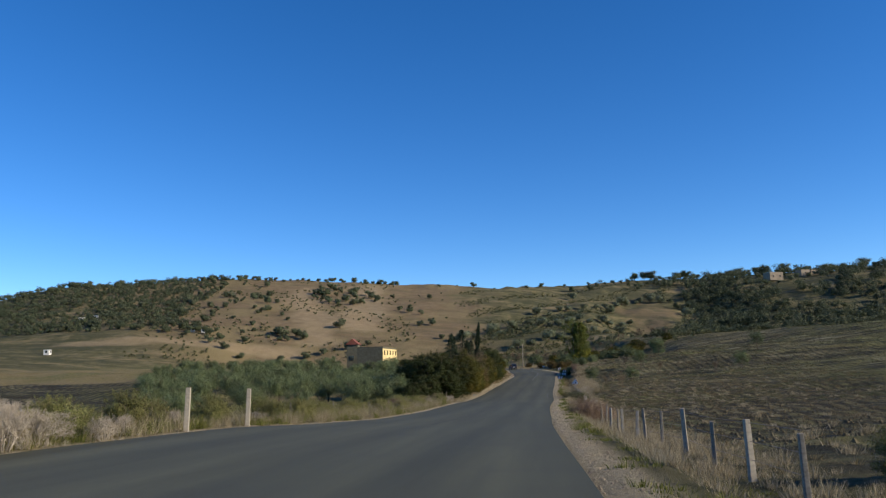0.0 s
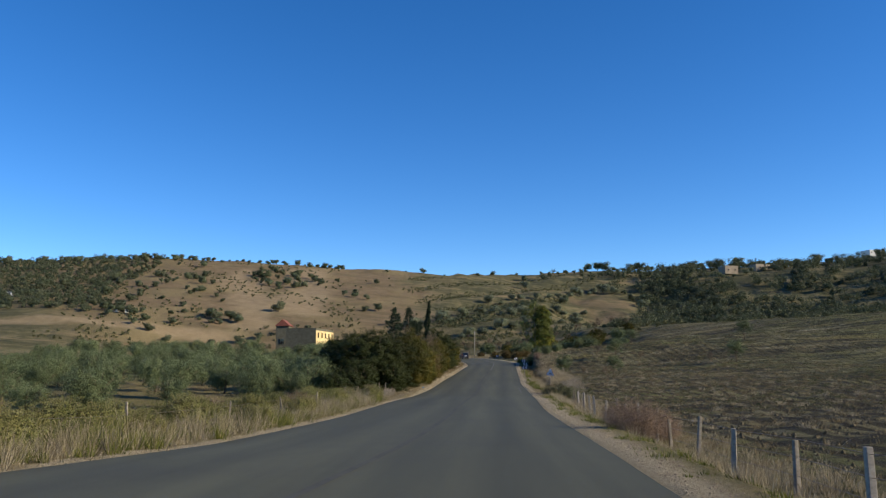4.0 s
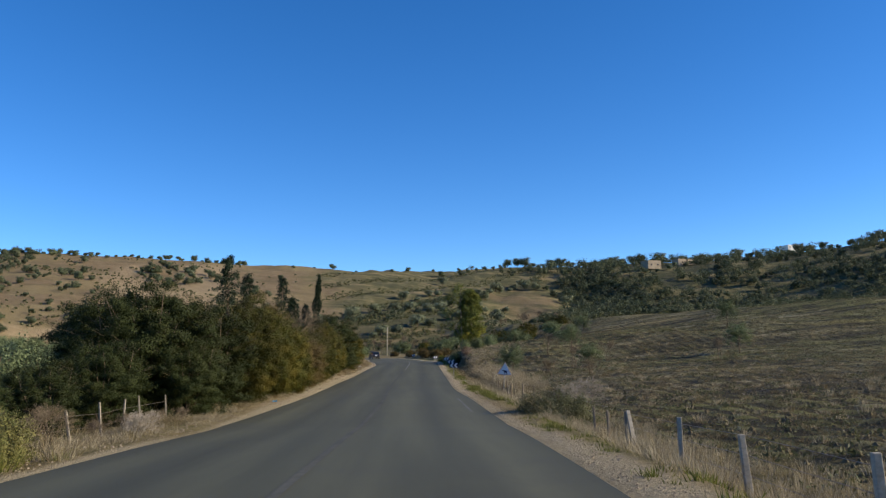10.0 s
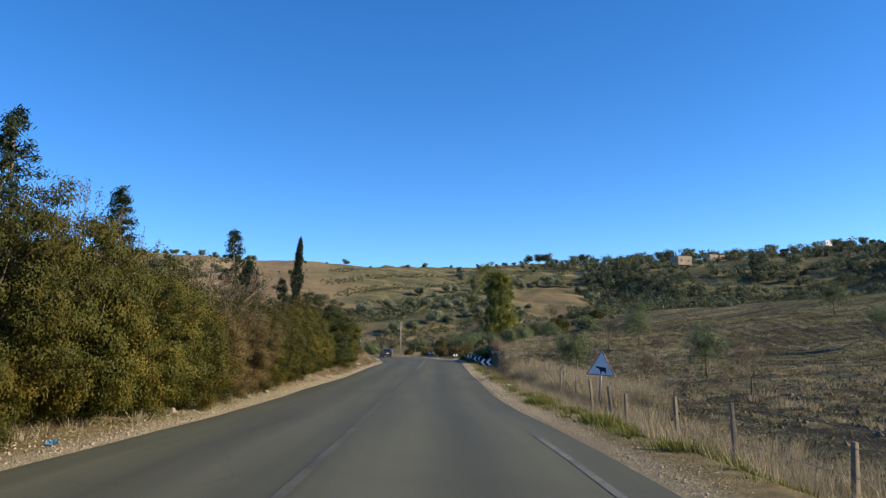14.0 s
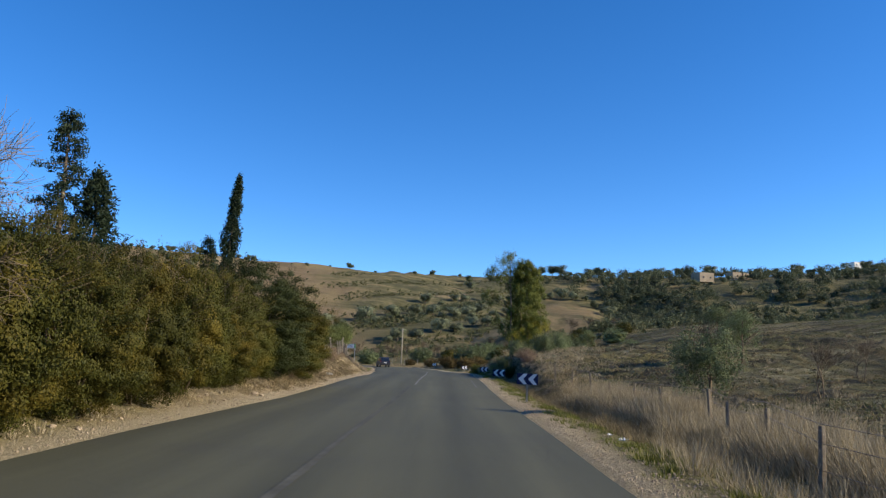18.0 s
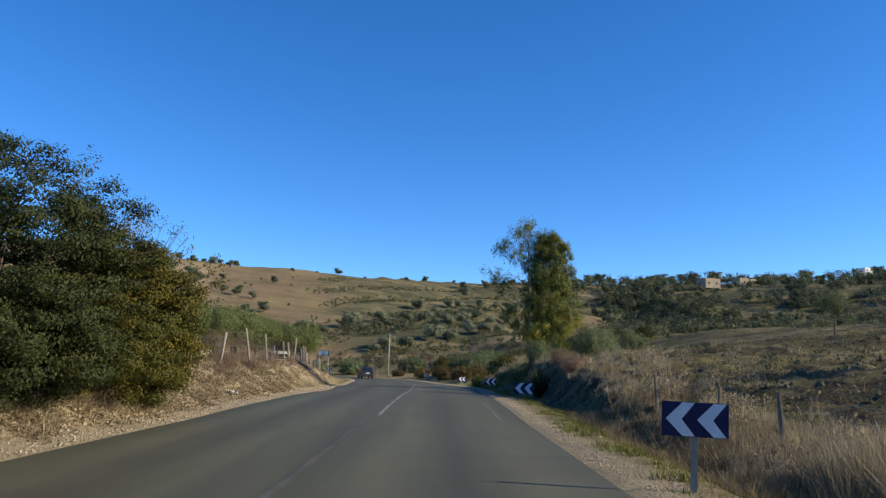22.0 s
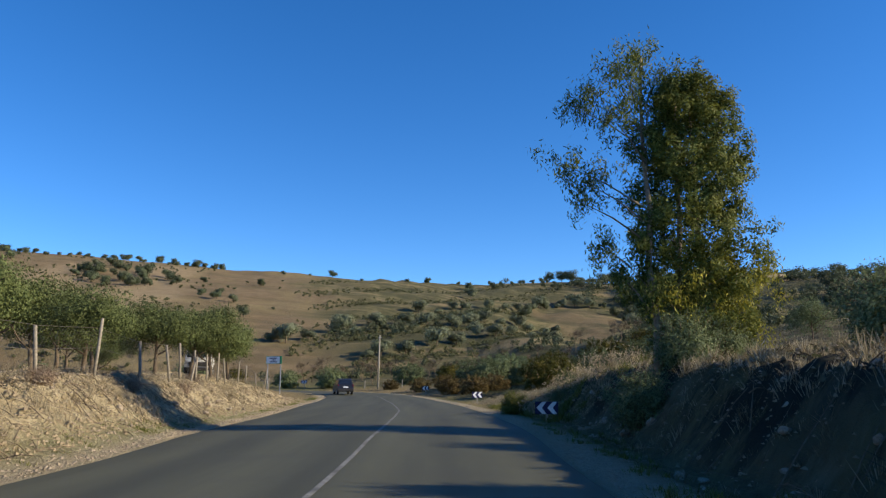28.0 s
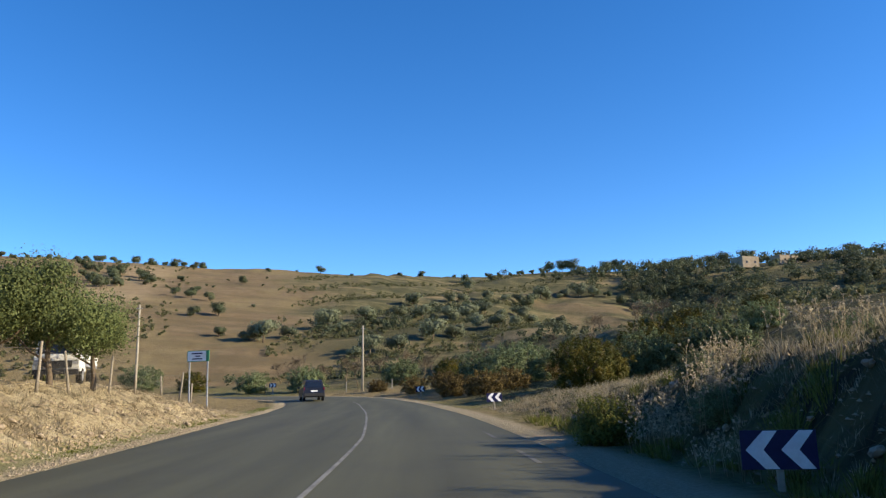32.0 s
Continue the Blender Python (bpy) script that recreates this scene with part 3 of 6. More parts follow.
    right = -ditch * smooth(1.2, 2.3, ec) + steep * smooth(1.9, np.interp(s, (178, 190, 200), (4.0, 6.0, 9.0)), ec) + rise * 60 * (1 - np.exp(-np.clip(ec - 2.5, 0, None) / 60)) * (1 - smooth(45, 170, ec))
    z = zr + np.where(side < 0, left, right)
    rough = 0.05 * fbm(x, y, 2.7, 3, 3.0) * smooth(0.7, 2.5, ec) + 0.35 * fbm(x, y, 22, 2, 4.0) * smooth(8, 30, ec)
    z = z + 0.10 * fbm(x, y, 5.5, 3, 9.0) * smooth(4, 9, ec) * (side > 0) * (1 - smooth(60, 120, ec))
    z = z + rough + 0.17 * np.clip(fbm(x, y, 1.7, 3, 5.0), -1, 1) * smooth(1.2, 2.0, ec) * np.where(side < 0, np.clip(bank, 0, 1), np.clip(steep, 0, 1))
    z = z + 0.09 * np.clip(fbm(x, y, 0.75, 2, 7.0), -1, 1) * smooth(1.0, 1.8, ec) * (1 - smooth(6, 12, ec)) * np.where(side < 0, np.clip(bank, 0, 1), np.clip(steep, 0, 1))
    h = hills(x, y)
    z = np.where(e < 0.15, zr - 0.07, z)
    return z + np.where(h != 0, h * smooth(5, 40, ec), 0)


def spot(x, y):
    return float(land(np.array([x]), np.array([y]))[0])


def spaced(lo, hi, fine_lo, fine_hi, fine, grow):
    v = list(np.arange(fine_lo, fine_hi + 1e-6, fine))
    st, q = fine, fine_hi
    while q < hi:
        st *= grow
        q += st
        v.append(q)
    st, q = fine, fine_lo
    while q > lo:
        st *= grow
        q -= st
        v.insert(0, q)
    return np.array(v)


gx = spaced(-1800, 1800, -14, 12, 0.3, 1.05)
gy = spaced(-500, 2200, -12, 230, 0.6, 1.04)
GX, GY = np.meshgrid(gx, gy)
GZ = land(GX.ravel(), GY.ravel()).reshape(GX.shape)
nx, ny = len(gx), len(gy)
idx = np.arange(nx * ny).reshape(ny, nx)
gf = np.stack([idx[:-1, :-1], idx[:-1, 1:], idx[1:, 1:], idx[1:, :-1]], -1).reshape(-1, 4)
gme = bpy.data.meshes.new("ground")
gme.vertices.add(nx * ny)
gme.vertices.foreach_set("co", np.stack([GX, GY, GZ], -1).astype(np.float32).ravel())
gme.loops.add(gf.size)
gme.loops.foreach_set("vertex_index", gf.astype(np.int32).ravel())
gme.polygons.add(len(gf))
gme.polygons.foreach_set("loop_start", np.arange(0, gf.size, 4, dtype=np.int32))
gme.materials.append(GROUND)
gme.update(calc_edges=True)
gme.polygons.foreach_set("use_smooth", [True] * len(gf))
S, E_, SIDE, ZR = beside(GX.ravel(), GY.ravel())
AZ, DD = np.degrees(np.arctan2(GX.ravel(), GY.ravel() - 120)), np.hypot(GX.ravel(), GY.ravel() - 120)
wob = fbm(GX.ravel(), GY.ravel(), 60, 3, 6.0)


def band_near(x, y, a, b, half):
    """1 within half metres of the line from a to b, fading out over as much again."""
    dx, dy = b[0] - a[0], b[1] - a[1]
    f = np.clip(((x - a[0]) * dx + (y - a[1]) * dy) / (dx * dx + dy * dy), 0, 1)
    return 1 - smooth(half, half * 1.8, np.hypot(x - a[0] - f * dx, y - a[1] - f * dy))


zone = {
    "gravel": np.where(SIDE > 0, 1 - smooth(np.interp(S, (20, 60, 90, 120), (0.6, 0.4, 0.3, 0.7)), np.interp(S, (20, 60, 90, 120), (1.15, 0.9, 0.75, 1.15)), E_ + 0.25 * wob), 1 - smooth(np.interp(S, (74, 84), (0.15, 0.5)), np.interp(S, (74, 84), (0.4, 1.2)), E_ + 0.2 * wob)),
    "tan": np.maximum(smooth(150, 190, DD) * (1 - smooth(-9.5, -4.0, AZ + 2.6 * wob)) * smooth(-46, -36, AZ),
                      np.maximum(np.where(SIDE < 0, smooth(112, 124, S) * (1 - smooth(200, 214, S)) * (1 - smooth(3, 9, E_)), 0),
                                 0.9 * (1 - smooth(13, 19, np.hypot(GX.ravel() - 57, (GY.ravel() - 455) * 0.42) + 3 * wob)))),
    "bare": np.maximum(np.maximum(band_near(GX.ravel(), GY.ravel(), (-140, 452), (-90, 315), 6 + 2.5 * wob), band_near(GX.ravel(), GY.ravel(), (-107, 478), (-80, 345), 7 + 3 * wob)),
                       band_near(GX.ravel(), GY.ravel(), (-175, 276), (-96, 299), 3.5)),
    "bank": np.where(SIDE < 0, smooth(112, 124, S) * (1 - smooth(206, 220, S)) * (1 - smooth(9, 17, E_)), 0),
    "litter": np.where(SIDE < 0, smooth(112, 124, S) * (1 - smooth(140, 156, S + 5 * wob)), 0),
    "scrub": np.maximum(np.maximum(smooth(130, 160, DD) * smooth(-9.5, -4.0, AZ + 2.6 * wob), smooth(70, 105, DD + 8 * wob) * smooth(8, 14, AZ)), smooth(150, 190, DD) * (1 - smooth(-46, -34, AZ))),
    "greens": np.where(SIDE < 0, smooth(140, 176, S) * (1 - smooth(222, 228, S)) * smooth(0.55, 0.85, E_ + 0.2 * wob) * (1 - smooth(1.2, 1.7, E_ + 0.3 * wob)), 0),
    "furrows": np.maximum(np.where(SIDE > 0, smooth(20, 34, S) * (1 - smooth(96, 108, S)) * smooth(3.6, 5.5, E_) * (1 - smooth(30, 42, E_ + 8 * wob)), 0), np.where(SIDE < 0, smooth(26, 40, E_) * smooth(48, 60, S) * (1 - smooth(120, 130, GY.ravel())), 0)),
    # Past 122 the dark earth also covers the right bank, its shade put into colour.
    "plough_and_shade": np.where(SIDE < 0, smooth(26, 34, E_ + 3 * wob) * smooth(40, 55, S) * (1 - smooth(120, 130, GY.ravel())) * (1 - smooth(90, 120, E_)), 0) + np.where(SIDE > 0, smooth(3.0 - 1.4 * smooth(122, 135, S), 6.0 - 3.2 * smooth(122, 135, S), E_ + 0.6 * wob) * (1 - smooth(80, 130, E_)) * (1 - smooth(215, 240, S)), 0),
}
for key, val in zone.items():
    at_ = gme.attributes.new(key, 'FLOAT', 'POINT')
    at_.data.foreach_set("value", np.clip(val, 0, 1).astype(np.float32))
ground = tagged(new("ground", gme), "dry tan and scrub-covered valley with ploughed fields and hills", "ground", kind="structure")

# ---- the road ----
cols = 17
RV, RF = [], []
for i in range(len(EDGES)):
    for k in range(cols):
        f = k / (cols - 1)
        p = LEFT[i] * (1 - f) + RIGHT[i] * f
        crown = 0.05 * (1 - (2 * f - 1) ** 2)
        RV.append((p[0], p[1], ZMID[i] + crown + float(bank_rise(MID[i, 1])) * max(0.0, 1 - 2 * f)))
        if i and k:
            b = i * cols + k
            RF.append((b - cols - 1, b - cols, b, b - 1))
road_mesh = mesh("road", RV, RF, ASPHALT, True)
across = road_mesh.attributes.new("across", 'FLOAT', 'POINT')
across.data.foreach_set("value", [k / (cols - 1) for _ in range(len(EDGES)) for k in range(cols)])
road = tagged(new("road", road_mesh), "grey worn two-lane asphalt country road", "road", kind="structure")


def along(y):
    return int(np.abs(MID[:, 1] - y).argmin())


def strip(i0, i1, share, half, paint):
    """A painted strip on the road between two stations, at a fraction of its width."""
    V, Fc = [], []
    for i in range(i0, i1 + 1):
        f = float(np.interp(MID[i, 1], *share)) if isinstance(share, tuple) else share
        p = LEFT[i] * (1 - f) + RIGHT[i] * f
        w = (RIGHT[i] - LEFT[i]) / (2 * HALF[i]) * half
        z = ZMID[i] + 0.05 * (1 - (2 * f - 1) ** 2) + float(bank_rise(MID[i, 1])) * max(0.0, 1 - 2 * f) + 0.006
        V += [(*(p - w), z), (*(p + w), z)]
        if i > i0:
            b = (i - i0) * 2
            Fc.append((b - 2, b - 1, b + 1, b))
    return mesh("road_marking", V, Fc, paint)


markings = empty("road_markings", Matrix(), "worn white paint lines on the asphalt", "road marking", kind="structure")
part("faded_line", strip(along(30), along(136), 0.51, 0.07, FAINT), markings, "almost worn away centre line")
part("centre_line", strip(along(137), along(228), ((165, 176, 189, 206, 219), (0.535, 0.55, 0.585, 0.575, 0.553)), 0.045, MARKING), markings, "white continuous centre line")
for y0, y1 in ((78.5, 88), (136.5, 144.5), (181, 184), (188, 191)):
    part("edge_dash", strip(along(y0), along(y1), 0.925, 0.05, EDGEPAINT), markings)


# ---- kinds of plants ----
def on_ground(x, y, sink=0.05, turn=0.0, size=1.0, lean=(0.0, 0.0)):
    return pose(x, y, spot(x, y) - sink, lean[0], lean[1], turn) @ Matrix.Scale(size, 4)


def make_plant(name, label, category, group, trunk, crown, extra=()):
    ob = empty(name, Matrix(), label, category, group)
    if trunk:
        part("trunk", trunk, ob)
    if crown:
        part("crown", crown, ob)
    for nm, data, lab in extra:
        part(nm, data, ob, lab)
    return ob


def trunk_mesh(paths, mat, sides=6):
    V, Fc = tubes(paths, sides)
    return mesh("trunk", V, Fc, mat, True)


def shrub(seed, height, width, mat, clumps=210, per=60, leaf=0.085, wood=BARK, pad=(0.20, 0.20, 0.17)):
    """A tall, many-stemmed roadside shrub with feathery outer twigs."""
    rng = np.random.default_rng(seed)
    paths = []
    for k in range(9):
        a, r = rng.uniform(0, 6.28), rng.uniform(0.3, 0.85)
        tip = Vector((math.cos(a) * width * 0.42 * r, math.sin(a) * width * 0.42 * r, height * rng.uniform(0.6, 0.9)))
        paths.append([(Vector((math.cos(a) * 0.15, math.sin(a) * 0.15, 0)), 0.05), (tip * 0.4 + Vector(rng.normal(0, 0.1, 3)), 0.035), (tip * 0.75 + Vector(rng.normal(0, 0.12, 3)), 0.02), (tip, 0.008)])
    c1 = blob_points(rng, clumps, (width / 2, width / 2, height * 0.5), (0, 0, height * 0.5), 0.5, 12)
    c2 = blob_points(rng, clumps // 3, (width * 0.55, width * 0.55, height * 0.28), (0, 0, height * 0.26), 0.6)
    c = np.concatenate([c1, c2])
    c = c[c[:, 2] > 0.1]
    q = tufts(rng, c, pad, per, leaf, 0.45, (0, 0, height * 0.4))
    # sprays that stand out of the crown
    d = rng.normal(0, 1, (60, 3))
    d[:, 2] = np.abs(d[:, 2]) + 0.3
    d /= np.linalg.norm(d, axis=1, keepdims=True)
    tips = d * np.array([width * 0.5, width * 0.5, height * 0.52]) + np.array([0, 0, height * 0.48])
    ln = rng.uniform(0.1, 0.36, (60, 1))
    spr = np.concatenate([tips + d * ln * f for f in (0.0, 0.35, 0.7, 1.0)])
    q = np.concatenate([q, leaves(rng, spr, (0.05, 0.05, 0.05), 9, leaf * 0.8, 0.4)])
    for k in range(60):
        paths.append([(tips[k] * 0.8 + np.array([0, 0, height * 0.09]), 0.008), (tips[k] + d[k] * ln[k], 0.003)])
    return trunk_mesh(paths, wood, 4), quads("crown", q, mat)


def round_tree(seed, height, width, mat, clumps=60, per=40, leaf=0.12, trunk_r=0.12, low=0.3):
    """A tree with a short trunk, limbs and an uneven round crown."""
    rng = np.random.default_rng(seed)
    paths = limb_paths(rng, height * 0.75, trunk_r, 7, width * 0.42, 0.3)
    c = []
    for k in range(6):
        a, r = rng.uniform(0, 6.28), rng.uniform(0.1, 0.32) * width
        c.append(blob_points(rng, clumps // 6, (width * 0.27, width * 0.27, height * (1 - low) * 0.33),
                             (math.cos(a) * r, math.sin(a) * r, height * (low + (1 - low) * rng.uniform(0.35, 0.68))), 0.4, 5))
    q = tufts(rng, np.concatenate(c), (width * 0.062,) * 3, per, leaf, 0.45, (0, 0, height * 0.55))
    return trunk_mesh(paths, BARK, 5), quads("crown", q, mat)


def bare_tree(seed, height, width, depth=4, mat=TWIG, r0=0.07, stems=3):
    """A leafless tree: limbs that fork down to fine twigs."""
    rng = np.random.default_rng(seed)
    paths = []

    def grow(p, d, ln, r, lev):
        q = p + d * ln
        paths.append([(p, r), ((p + q) / 2 + Vector(rng.normal(0, 0.05 * ln, 3)), r * 0.85), (q, r * 0.65)])
        if lev == 0:
            return
        for _ in range(3 if lev > 2 else 6):
            e = (d + Vector(rng.normal(0, 0.48, 3)) * (width / height + 0.35) + Vector((0, 0, 0.12))).normalized()
            grow(q if rng.uniform() > 0.3 else p + d * ln * 0.7, e, ln * rng.uniform(0.6, 0.82), r * 0.58, lev - 1)

    for k in range(stems):
        a = 2 * math.pi * k / stems + rng.uniform(0, 1)
        d = Vector((math.cos(a) * 0.35 * width / height, math.sin(a) * 0.35 * width / height, 1)).normalized()
        grow(Vector((math.cos(a) * 0.08, math.sin(a) * 0.08, 0)), d, height * 0.36, r0, depth)
    cut = r0 * 0.45
    thick, thin = [p for p in paths if p[0][1] > cut], [p for p in paths if p[0][1] <= cut]
    V, Fc = tubes(thin, 3)
    return trunk_mesh(thick, mat, 5), mesh("crown", V, Fc, mat)


def fir(seed, height, width, per=11):
    """A conifer with level, drooping tiers of branches."""
    rng = np.random.default_rng(seed)
    paths = [[((0, 0, 0), 0.13), ((0.03, 0, height * 0.5), 0.08), ((0, 0.02, height), 0.012)]]
    c = []
    n = int(height * 17)
    for k in range(n):
        f = 0.12 + 0.87 * k / n
        a, ln = rng.uniform(0, 6.28), width / 2 * (1 - f) ** 0.8 * rng.uniform(0.4, 1.2) + 0.1
        z = height * f
        tip = np.array([math.cos(a) * ln, math.sin(a) * ln, z - 0.12 * ln + rng.normal(0, 0.08)])
        paths.append([((0, 0, z), 0.02), (tip, 0.005)])
        for g in (0.3, 0.45, 0.6, 0.72, 0.84, 0.93, 1.0):
            c.append(np.array([tip[0] * g, tip[1] * g, z + (tip[2] - z) * g]))
    c.append(np.array([0, 0, height]))
    q = leaves(rng, np.array(c), (0.085, 0.085, 0.06), per, 0.07, 0.24, 0.3)
    return trunk_mesh(paths, BARK, 4), quads("crown", q, LEAF_FIR)


def cypress(seed, height, width):
    """A narrow, leaning column cypress with a ragged edge."""
    rng = np.random.default_rng(seed)
    paths = [[((0, 0, 0), 0.14), ((0.02, 0, height * 0.5), 0.08), ((0, 0, height), 0.01)]]
    n = 520
    f = rng.uniform(0.08, 1, n) ** 0.9
    r = width / 2 * np.minimum(1, (1.03 - f) * 3.2) ** 0.8 * rng.uniform(0.35, 1.15, n) * (0.85 + 0.25 * np.sin(f * 30))
    a = rng.uniform(0, 6.28, n)
    c = np.stack([np.cos(a) * r, np.sin(a) * r, f * height], 1)
    q = leaves(rng, c, (0.06, 0.06, 0.16), 30, 0.07, 0.3, 0.0, -0.5)
    return trunk_mesh(paths, BARK, 5), quads("crown", q, LEAF_FIR)


def eucalyptus(seed):
    """A group of stems: a dense column of hanging leaves and, beside it, a thin tall crown with gaps."""
    rng = np.random.default_rng(seed)
    stems = (((0.0, 0.0), (-0.1, 0.3), 10.3, 0.13), ((0.9, 0.5), (1.1, 0.7), 9.6, 0.12), ((1.7, 0.6), (1.6, 0.8), 9.2, 0.11))
    # clumps of the thin crown: place and reach, leaf points
    sprays = ((-0.9, 0.1, 9.8, 0.75, 26), (-0.1, 0.4, 10.3, 0.65, 24), (0.5, 0.3, 9.6, 0.6, 18), (-1.7, 0.2, 9.0, 0.6, 18), (-2.3, 0.3, 8.5, 0.55, 18), (-1.2, -0.2, 8.0, 0.6, 16),
              (-2.7, 0.0, 6.5, 0.6, 22), (-2.0, 0.2, 6.0, 0.6, 22), (-2.3, 0.1, 5.4, 0.4, 10),
              (-1.5, 0.0, 3.9, 0.65, 24), (-1.0, 0.3, 3.1, 0.6, 20), (-0.2, -0.3, 2.6, 0.5, 14), (-0.6, 0.2, 8.7, 0.6, 22), (0.3, 0.3, 8.9, 0.6, 22), (0.0, 0.2, 7.6, 0.6, 16))
    paths, c = [], []
    for (bx, by), (tx, ty), h, r in stems:
        row = []
        for i in range(7):
            f = i / 6
            row.append((Vector((bx + (tx - bx) * f + rng.normal(0, 0.05), by + (ty - by) * f + rng.normal(0, 0.05), h * f)), r * (1 - 0.85 * f) + 0.012))
        paths.append(row)
    for x0, y0, z0, rr, n in sprays:
        f = max(0.15, (z0 - 1.3) / 10.3)
        p, tip = Vector((-0.1 * f, 0.3 * f, 10.3 * f)), Vector((x0, y0, z0 + 0.1))
        paths.append([(p, 0.035 * (1.1 - f) + 0.012), (p.lerp(tip, 0.5) + Vector((0, 0, 0.12)), 0.022 * (1.1 - f) + 0.01), (tip, 0.007)])
        n, x0 = int(n * 0.58), x0 + 0.15
        q = np.array([x0, y0, z0]) + rng.normal(0, 1, (n, 3)) * rr * np.array([0.55, 0.5, 0.42])
        for w in q[:6]:
            paths.append([(tip, 0.007), (Vector(w), 0.003)])
        c.append(q)
    for k in range(46):
        f, a, ln = rng.uniform(0.12, 0.97), rng.uniform(0, 6.28), rng.uniform(0.6, 1.6)
        p = Vector((1.0 + 0.6 * (k % 2), 0.6, 9.3 * f))
        tip = p + Vector((math.cos(a) * ln, math.sin(a) * ln, 0.45 * ln))
        paths.append([(p, 0.03 * (1 - f) + 0.012), (p.lerp(tip, 0.6) + Vector((0, 0, 0.08)), 0.012), (tip, 0.005)])
    # the dense column, uneven in girth
    m = 980
    f = rng.uniform(0, 1, m) ** 0.85
    a = rng.uniform(0, 6.28, m)
    girth = np.interp(f, (0, 0.1, 0.35, 0.6, 0.85, 1.0), (1.4, 2.15, 2.45, 2.25, 1.85, 0.75)) * (0.80 + 0.26 * np.sin(6 * f + 2 * a) * np.cos(17 * f - a) + 0.16 * np.sin(31 * f + 3 * a))
    rad = girth * rng.uniform(0.15, 1.05, m) ** 0.55
    c.append(np.stack([1.45 + np.cos(a) * rad, 0.7 + np.sin(a) * rad, 1.0 + f * 8.7 + rng.normal(0, 0.15, m)], 1))
    pts = np.concatenate(c)
    thin = len(pts) - m
    q = np.concatenate([leaves(rng, pts[:thin], (0.14, 0.14, 0.19), 66, 0.074, 0.26, 0.0, 0.7), tufts(rng, pts[thin:], (0.17, 0.17, 0.22), 80, 0.07, 0.32, (1.45, 0.7, 5.0), 0.5)])
    low = np.concatenate([np.array(p) + rng.normal(0, 1, (n, 3)) * np.array([0.45, 0.45, 0.5]) for p, n in (((2.6, 0.2, 3.4), 14), ((2.9, 0.4, 2.6), 12), ((2.1, -0.8, 2.6), 9), ((0.4, -0.9, 2.3), 7))])
    gold = leaves(rng, low, (0.16, 0.16, 0.2), 70, 0.07, 0.26, 0.0, 0.7)
    return trunk_mesh(paths, PALEBARK, 6), quads("crown", q, LEAF_EUC), [("yellow_sprays", quads("yellow_sprays", gold, LEAF_YELLOW), "yellowing lower leaves")]


def spiky_plant(seed, n, length, mat, width=0.05):
    """Long arching blades from one foot, like a dwarf palm or giant reed."""
    rng = np.random.default_rng(seed)
    V, Fc = [], []
    for k in range(n):
        a, tilt, ln = rng.uniform(0, 6.28), rng.uniform(0.15, 1.35), length * rng.uniform(0.6, 1.1)
        d, w = Vector((math.cos(a), math.sin(a), 0)), Vector((-math.sin(a), math.cos(a), 0)) * width
        b = len(V)
        for i in range(5):
            f = i / 4
            p = d * (ln * math.sin(tilt) * f) + Vector((0, 0, ln * (math.cos(tilt) * f - 0.28 * f * f * math.sin(tilt))))
            ww = w * (1 - f) * (0.6 + f) + w * 0.05
            V += [p - ww, p + ww]
            if i:
                Fc.append((b + 2 * i - 2, b + 2 * i - 1, b + 2 * i + 1, b + 2 * i))
    return mesh("blades", V, Fc, mat)


# ---- the shrubs along the left side ----
SHRUBS = [make_plant("roadside_shrub", lab, "shrub", "shrubs along the road", *shrub(sd, h, w, mt, 240, 300, lf * 0.54, BARK, (0.23, 0.23, 0.14)))
          for sd, h, w, mt, lf, lab in (
              (11, 4.4, 4.6, LEAF_SHRUB, 0.068, "dense olive-green and yellowing tall roadside shrub"),
              (12, 4.0, 4.2, LEAF_SHRUB, 0.062, "dense olive-green and yellowing tall roadside shrub"),
              (13, 4.6, 4.8, LEAF_DARK, 0.07, "dark green tall roadside shrub over the gravel verge"),
              (14, 4.2, 4.6, LEAF_BROWN, 0.055, "brown half-bare tall roadside shrub with fine twigs"))]
rs = random.Random(5)
rows_ = [(-11.2, 80.5, 2, 1.12), (-11.2, 77.2, 2, 0.62), (-11.7, 74.2, 2, 0.5), (-12.0, 71.2, 2, 0.42), (-9.4, 79.8, 2, 0.6), (-13.4, 83.4, 2, 1.05), (-10.0, 83.2, 2, 0.95), (-12.6, 86.5, 0, 1.02), (-9.6, 86.8, 0, 0.92), (-12.4, 90.0, 1, 1.08), (-9.3, 90.4, 1, 0.95), (-12.2, 93.6, 0, 1.0),
         (-9.2, 93.8, 0, 0.9), (-12.0, 97.0, 3, 1.02), (-9.2, 97.2, 1, 0.95), (-11.8, 100.6, 3, 1.0), (-9.2, 100.8, 3, 0.92), (-11.6, 104.4, 3, 1.05), (-9.2, 104.4, 3, 0.95), (-11.9, 108.2, 3, 1.05),
         (-9.2, 108.0, 1, 0.98), (-11.8, 112.2, 0, 1.05), (-9.1, 111.6, 0, 0.93), (-11.7, 116.0, 1, 1.08), (-9.1, 115.2, 0, 0.95), (-11.6, 119.8, 0, 1.03), (-9.2, 119.0, 1, 0.98),
         (-11.6, 124.0, 1, 1.05), (-9.3, 122.8, 0, 0.95), (-11.4, 128.2, 0, 1.0), (-9.4, 126.8, 1, 1.0), (-14.5, 96.0, 0, 1.0), (-14.2, 114.0, 1, 1.1)]
done = set()
for x, y, k, s in rows_:
    s *= 0.92 if y < 96 else 0.86 if y < 110 else 0.8
